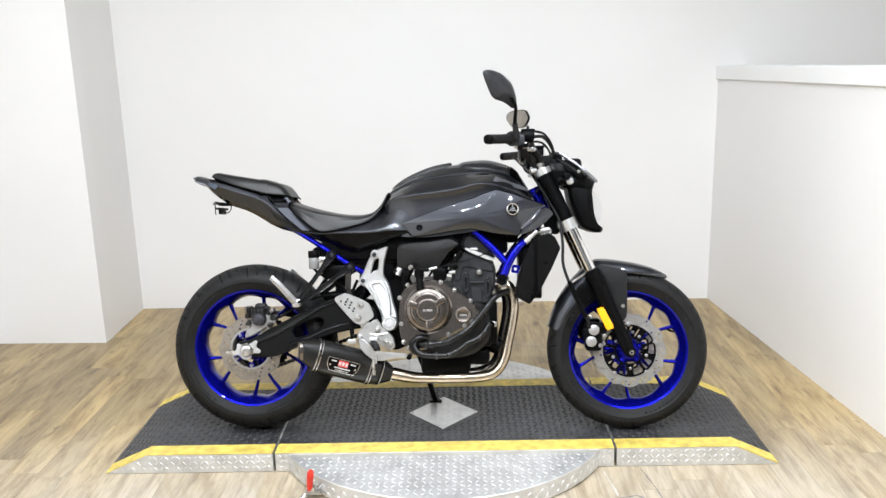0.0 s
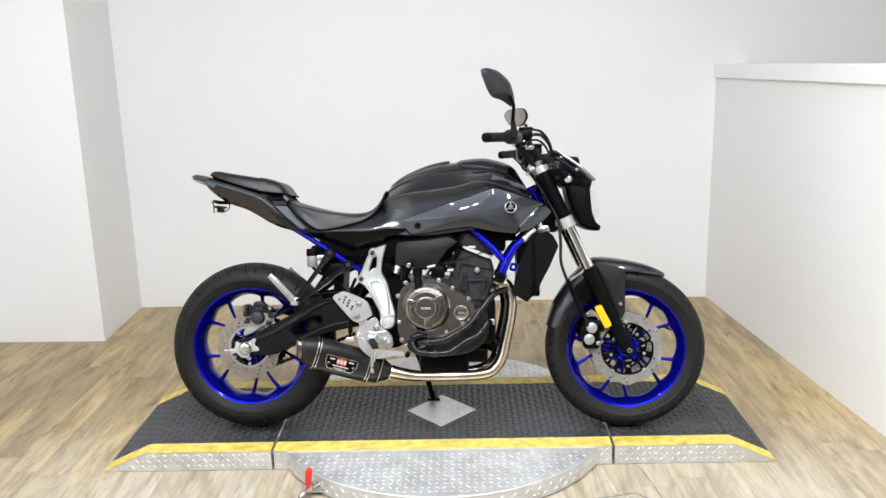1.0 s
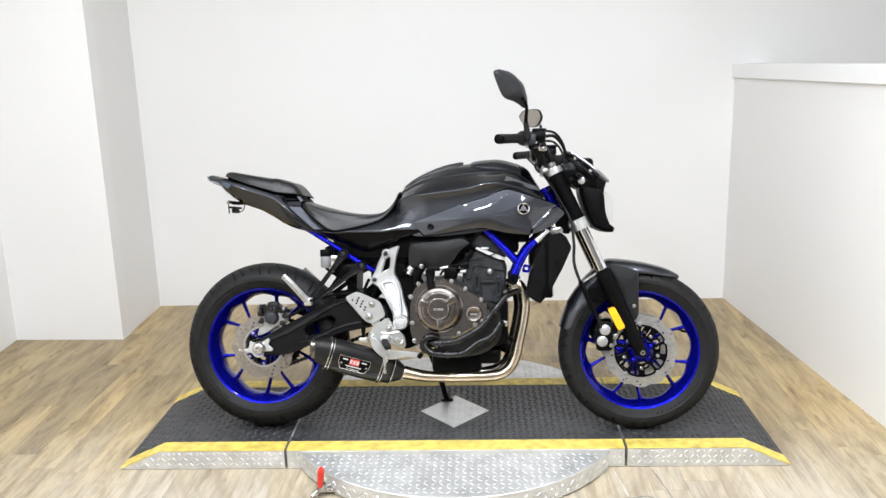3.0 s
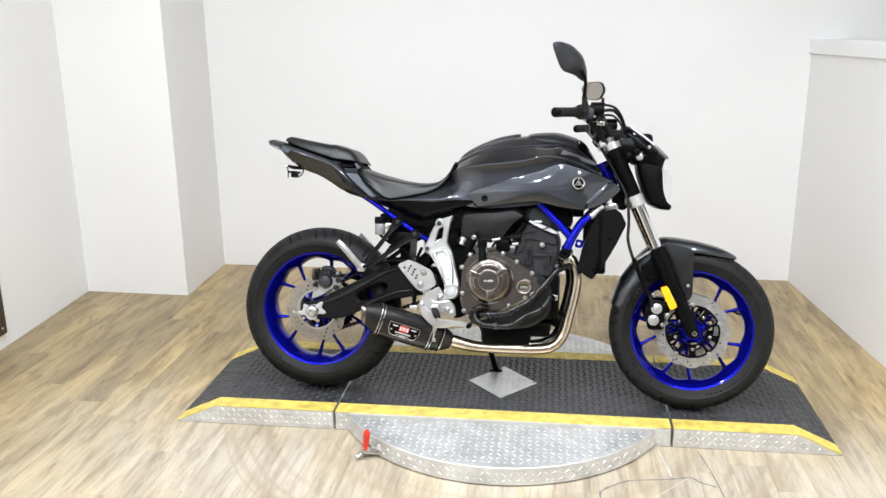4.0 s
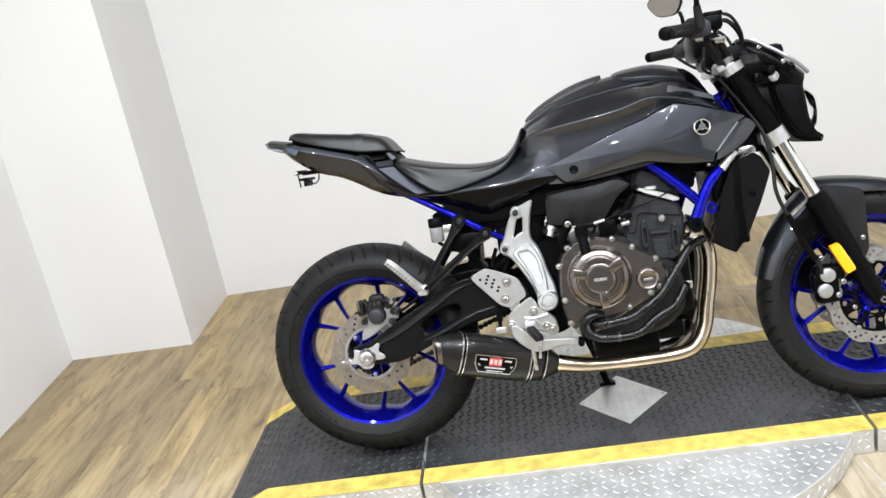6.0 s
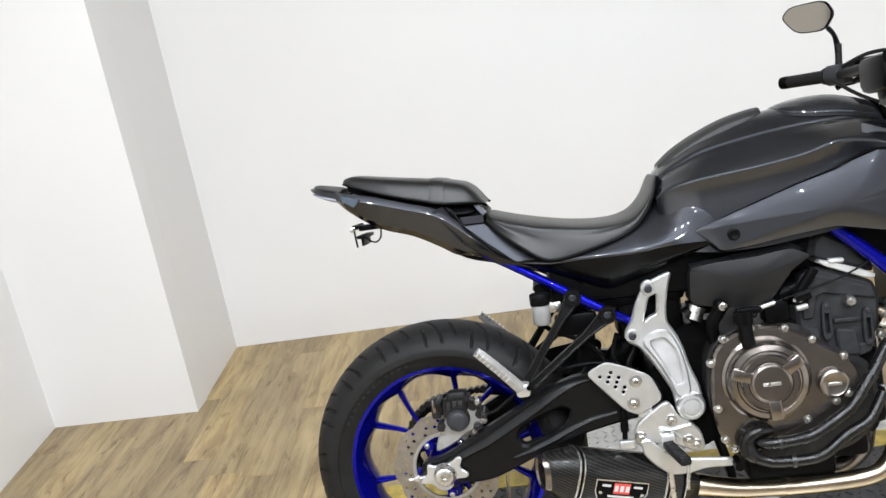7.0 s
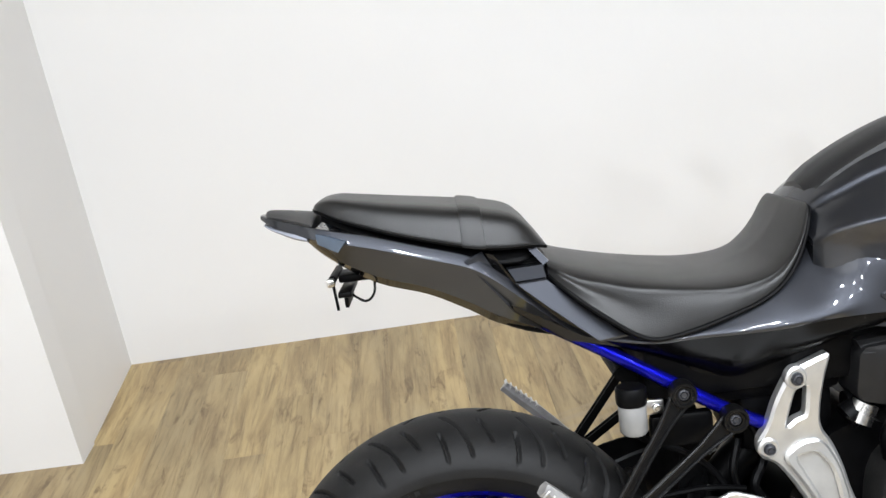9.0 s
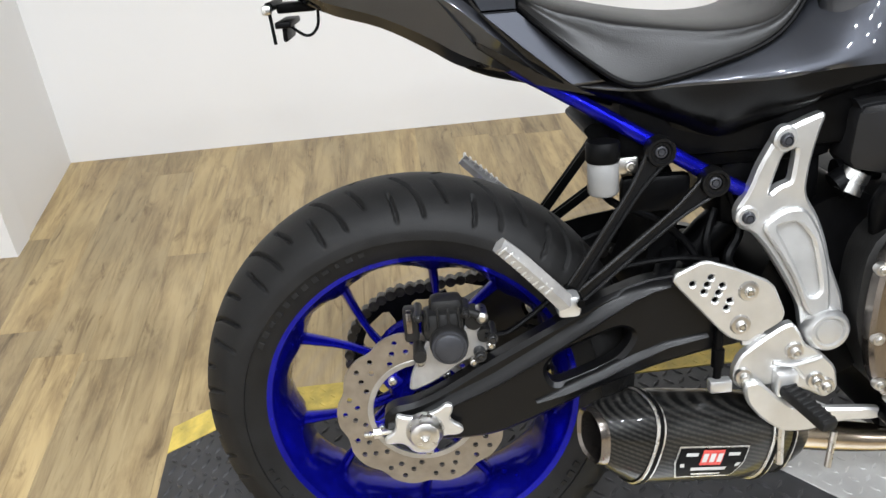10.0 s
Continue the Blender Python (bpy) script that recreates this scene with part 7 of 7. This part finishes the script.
part("meter_stay", join(box(1.15, -0.075, 0.95, 0.09, 0.02, 0.08, 0.008), box(1.215, -0.082, 0.915, 0.07, 0.02, 0.06, 0.008)), GLOSS, bike)
both("screen_bolt", bolt(1.215, -0.098, 0.955, 0.006, 0.005), STEEL)
both("screen_bolt", bolt(1.160, -0.086, 1.002, 0.006, 0.005), STEEL)
both("headlamp_stay", join(rod((1.145, -0.115, 0.925), (1.180, -0.115, 0.915), 0.013), box(1.165, -0.10, 0.92, 0.06, 0.02, 0.03, 0.006)), BLACKMETAL)
both("stay_bolt", bolt(1.180, -0.125, 0.918, 0.014, 0.008), SILVER)
part("cable_guard", tube([(1.05, -0.10, 1.085), (1.085, -0.09, 1.085), (1.115, -0.07, 1.055), (1.13, -0.05, 1.02)], 0.006, 10), RUBBER, bike, "black cable")

# handlebar and controls
bar = part("handlebar", tube([(0.895, -0.360, 1.050), (0.965, -0.260, 1.062), (1.020, -0.170, 1.068), (1.050, -0.09, 1.040), (1.062, -0.04, 1.015), (1.062, 0.04, 1.015), (1.056, 0.09, 1.042), (1.055, 0.200, 1.064), (1.041, 0.380, 1.066), (0.960, 0.510, 1.071)], 0.0115, 14), BLACKMETAL, bike, "black tubular handlebar")
part("bar_clamp", join(box(1.062, -0.035, 1.008, 0.04, 0.03, 0.05, 0.006), box(1.062, 0.035, 1.008, 0.04, 0.03, 0.05, 0.006), box(1.062, 0, 0.985, 0.05, 0.10, 0.02, 0.006)), BLACKMETAL, bar)
gd = Vector((0.07, 0.10, 0.012)).normalized()
far_gd = Vector((0.092, -0.130, -0.005)).normalized()
for s in (-1, 1):
    def gp(t, s=s):
        if s < 0:
            return tuple(Vector((0.888, -0.370, 1.048)) + gd * t)
        return tuple(Vector((0.955, 0.519, 1.0715)) + far_gd * t)
    part("grip", tube([gp(0.010), gp(0.012), gp(0.06), gp(0.118), gp(0.120), gp(0.128)], [0.0145, 0.0165, 0.0165, 0.0170, 0.0215, 0.0215], 18, 1), RUBBER, bar, "black rubber grip")
    part("bar_end", tube([gp(-0.018), gp(-0.014), gp(0.004), gp(0.010)], [0.010, 0.0165, 0.0175, 0.014], 18, 1), BLACKMETAL, bar)
    part("switch_box", join(tube([gp(0.130), gp(0.134), gp(0.172), gp(0.176)], [0.022, 0.0265, 0.0265, 0.021], 16, 1), box(gp(0.152)[0] + 0.012, gp(0.152)[1], gp(0.152)[2] - 0.006, 0.05, 0.04, 0.04, 0.008)), ENGINE, bar, "dark grey switch housing")
    part("master_cylinder", join(box(gp(0.20)[0] + 0.018, gp(0.20)[1], gp(0.20)[2] + 0.006, 0.055, 0.05, 0.035, 0.008), box(gp(0.20)[0] + 0.022, gp(0.20)[1] * 0.98, gp(0.20)[2] + 0.026, 0.05, 0.055, 0.012, 0.004)), BLACKMETAL, bar, "black lever holder")
    part("lever", tube([(gp(0.185)[0] + 0.030, gp(0.185)[1], gp(0.185)[2] - 0.018), (gp(0.13)[0] + 0.055, gp(0.13)[1], gp(0.13)[2] - 0.024), (gp(0.115)[0] + 0.052, gp(0.115)[1], gp(0.115)[2] - 0.026), (gp(0.095)[0] + 0.048, gp(0.095)[1], gp(0.095)[2] - 0.032)], [0.009, 0.0075, 0.0065, 0.0085], 10, 4), SATIN if s > 0 else BLACKMETAL, bar, "black hand lever")
    if s < 0:
        way = [(0.980, -0.285, 1.075), (0.976, -0.298, 1.115), (0.978, -0.335, 1.160), (0.964, -0.360, 1.185)]
        boot = [(0.982, -0.282, 1.060), (0.979, -0.288, 1.085), (0.976, -0.296, 1.110)]
    else:
        way = [(1.052, 0.388, 1.122), (1.052, 0.394, 1.148), (1.054, 0.415, 1.171), (1.056, 0.455, 1.192)]
        boot = [(1.048, 0.388, 1.062), (1.051, 0.388, 1.102), (1.054, 0.388, 1.144)]
    stem = part("mirror_stem", tube(way, [0.0085, 0.007, 0.006, 0.007], 10, 5), BLACKMETAL, bar, "black mirror stem")
    part("stem_boot", tube(boot, [0.013, 0.011, 0.009] if s < 0 else [0.010, 0.0085, 0.008], 12, 3), RUBBER, stem)


def mirror_head(s):
    """A five-cornered mirror shell facing backwards, with its glass."""
    near_o = [(-0.082, 0.039), (-0.051, 0.051), (0.008, 0.048), (0.072, 0.018), (0.098, -0.040), (0.089, -0.070), (0.036, -0.049), (-0.030, -0.0435)]
    far_o = [(-0.074, 0.014), (-0.046, 0.040), (0.060, 0.036), (0.084, -0.004), (0.052, -0.044), (-0.030, -0.036)]
    o = rounded(near_o if s < 0 else far_o, 0.18, 2)
    body = pillow(o, lambda x, z: 0.0, 0.028, 0.003, (1.0, 0.97, 0.88, 0.7, 0.45, 0.2))
    glass = plate([(p[0] * 0.93, p[1] * 0.93) for p in o], 0.0, 0.0045)
    return o, body, glass


for s in (-1, 1):
    o, body, glass = mirror_head(s)
    # shell's back looks forwards (+x); outer end towards the rider's outside
    base_m = Matrix(((0, -1, 0, 0), (s * -1.0, 0, 0, 0), (0, 0, 1, 0), (0, 0, 0, 1)))
    yaw = Matrix.Rotation(radians(s * MIRROR_TURN), 4, "Z")
    place = Matrix.Translation((0.918, -0.372, 1.226) if s < 0 else (1.0106, 0.4815, 1.2300)) @ yaw @ base_m
    shell_ob = part("mirror_housing", moved(body, place), ENGINE, bike, "dark grey mirror housing")
    part("mirror_glass", moved(glass, place), MIRROR, shell_ob, "mirror glass")
both("cable", tube([(0.985, -0.24, 1.045), (1.02, -0.17, 1.00), (1.05, -0.10, 0.975), (1.075, -0.05, 0.985), (1.09, -0.03, 0.94), (1.06, -0.05, 0.88)], 0.0045, 8), RUBBER)
both("cable", tube([(1.00, -0.22, 1.075), (1.05, -0.18, 1.095), (1.095, -0.12, 1.085), (1.125, -0.07, 1.03), (1.11, -0.04, 0.95)], 0.0045, 8), RUBBER)
part("key_loop", tube([(1.03, -0.05, 1.01), (1.015, -0.055, 0.975), (1.035, -0.055, 0.955), (1.06, -0.05, 0.97)], 0.004, 8), RUBBER, bike)
part("lever_pivot", box(1.000, -0.236, 1.040, 0.052, 0.024, 0.022, 0.007), SILVER, bike, "bright cast lever pivot")
part("pivot_screw", box(1.036, -0.222, 1.026, 0.030, 0.022, 0.016, 0.005), CHROME, bike)
both("indicator", join(rod((1.150, -0.10, 0.935), (1.165, -0.15, 0.935), 0.006), lathe(((0, -0.02), (0.010, -0.018), (0.014, 0.0), (0.010, 0.018), (0, 0.02)), 16, (1.168, -0.145, 0.934))), BLACKMETAL)
part("bar_riser", join(box(1.058, 0, 0.985, 0.07, 0.17, 0.035, 0.010), box(1.045, -0.06, 1.005, 0.05, 0.05, 0.05, 0.010), box(1.045, 0.06, 1.005, 0.05, 0.05, 0.05, 0.010), rod((1.04, -0.02, 0.99), (1.03, -0.02, 1.03), 0.018), box(1.030, 0.055, 1.040, 0.062, 0.150, 0.080, 0.018)), BLACKMETAL, bike, "black handlebar riser and ignition lock")
part("wire_bundle", join(tube([(1.02, -0.19, 1.055), (1.05, -0.14, 1.03), (1.075, -0.10, 0.99), (1.09, -0.07, 0.95)], 0.010, 10), tube([(1.03, -0.20, 1.04), (1.035, -0.15, 1.00), (1.06, -0.11, 0.965)], 0.008, 10), tube([(0.99, -0.23, 1.04), (1.02, -0.18, 1.015), (1.05, -0.12, 0.995)], 0.009, 10)), RUBBER, bike, "black wiring bundle")
part("brake_banjo", join(rod((1.035, -0.205, 1.055), (1.035, -0.205, 1.082), 0.009), box(1.02, -0.205, 1.066, 0.05, 0.04, 0.026, 0.006)), BLACKMETAL, bike)
part("banjo_bolt", rod((1.036, -0.206, 1.080), (1.037, -0.206, 1.090), 0.0075, n=6), STEEL, bike)

# ---- floor planks ----
def lay_planks():
    wide, long, gap = 0.122, 0.94, 0.0003
    bm = box(0, 0, -0.0025, wide - gap, long - gap, 0.005, 0.0003, 1)
    me = bpy.data.meshes.new("plank")
    for f in bm.faces:
        f.smooth = False
    bm.to_mesh(me)
    bm.free()
    me.materials.append(WOOD)
    rng = random.Random(4)
    x = -1.72
    while x < 2.75:
        y = -3.3 + rng.uniform(0, long)
        while y < 2.5:
            ob = new("plank", me)
            ob.parent = floor
            ob.location = (x, y, 0)
            y += long
        x += wide


lay_planks()


def ribbon(name, pts, wide, mat, label):
    """A thin uneven line on the floor: the lifted edge of a split or a patch."""
    rng = random.Random(len(pts))
    bm = bmesh.new()
    path = spline(pts, 6)
    rows = []
    for k, p in enumerate(path):
        a, b = Vector((*path[max(k - 1, 0)], 0)), Vector((*path[min(k + 1, len(path) - 1)], 0))
        d = (b - a).normalized()
        n = Vector((-d.y, d.x, 0))
        h = 0.5 * wide * rng.uniform(0.45, 1.5) * min(1.0, 0.3 + k / 4, 0.3 + (len(path) - 1 - k) / 4)
        c = Vector((*p, 0.0007)) + n * rng.uniform(-0.0012, 0.0012)
        rows.append((bm.verts.new(c + n * h), bm.verts.new(c + Vector((0, 0, 0.0012))), bm.verts.new(c - n * h)))
    for (a0, a1, a2), (b0, b1, b2) in zip(rows, rows[1:]):
        bm.faces.new((a0, a1, b1, b0))
        bm.faces.new((a1, a2, b2, b1))
    part(name, bm, mat, floor, label, 30)


ribbon("floor_split", [(0.61, -0.697), (0.82, -0.679), (0.914, -0.662), (1.039, -0.609), (1.058, -0.54), (1.109, -0.491), (1.161, -0.462), (1.289, -0.440), (1.36, -0.421), (1.392, -0.449), (1.442, -0.474)], 0.0065, CRACK, "grey jagged split in the floor")
ribbon("patch_edge", [(0.909, -0.737), (1.059, -0.675), (1.118, -0.641), (1.20, -0.583), (1.266, -0.52), (1.313, -0.467), (1.355, -0.425)], 0.004, PALE, "pale edge of a floor patch")
ribbon("patch_edge", [(1.413, -0.23), (1.433, -0.346), (1.452, -0.511), (1.46, -0.66)], 0.0035, CRACK, "thin split in the floor")
ribbon("patch_edge", [(1.275, -0.236), (1.295, -0.385), (1.297, -0.425)], 0.008, PALE, "pale edge of a floor patch")
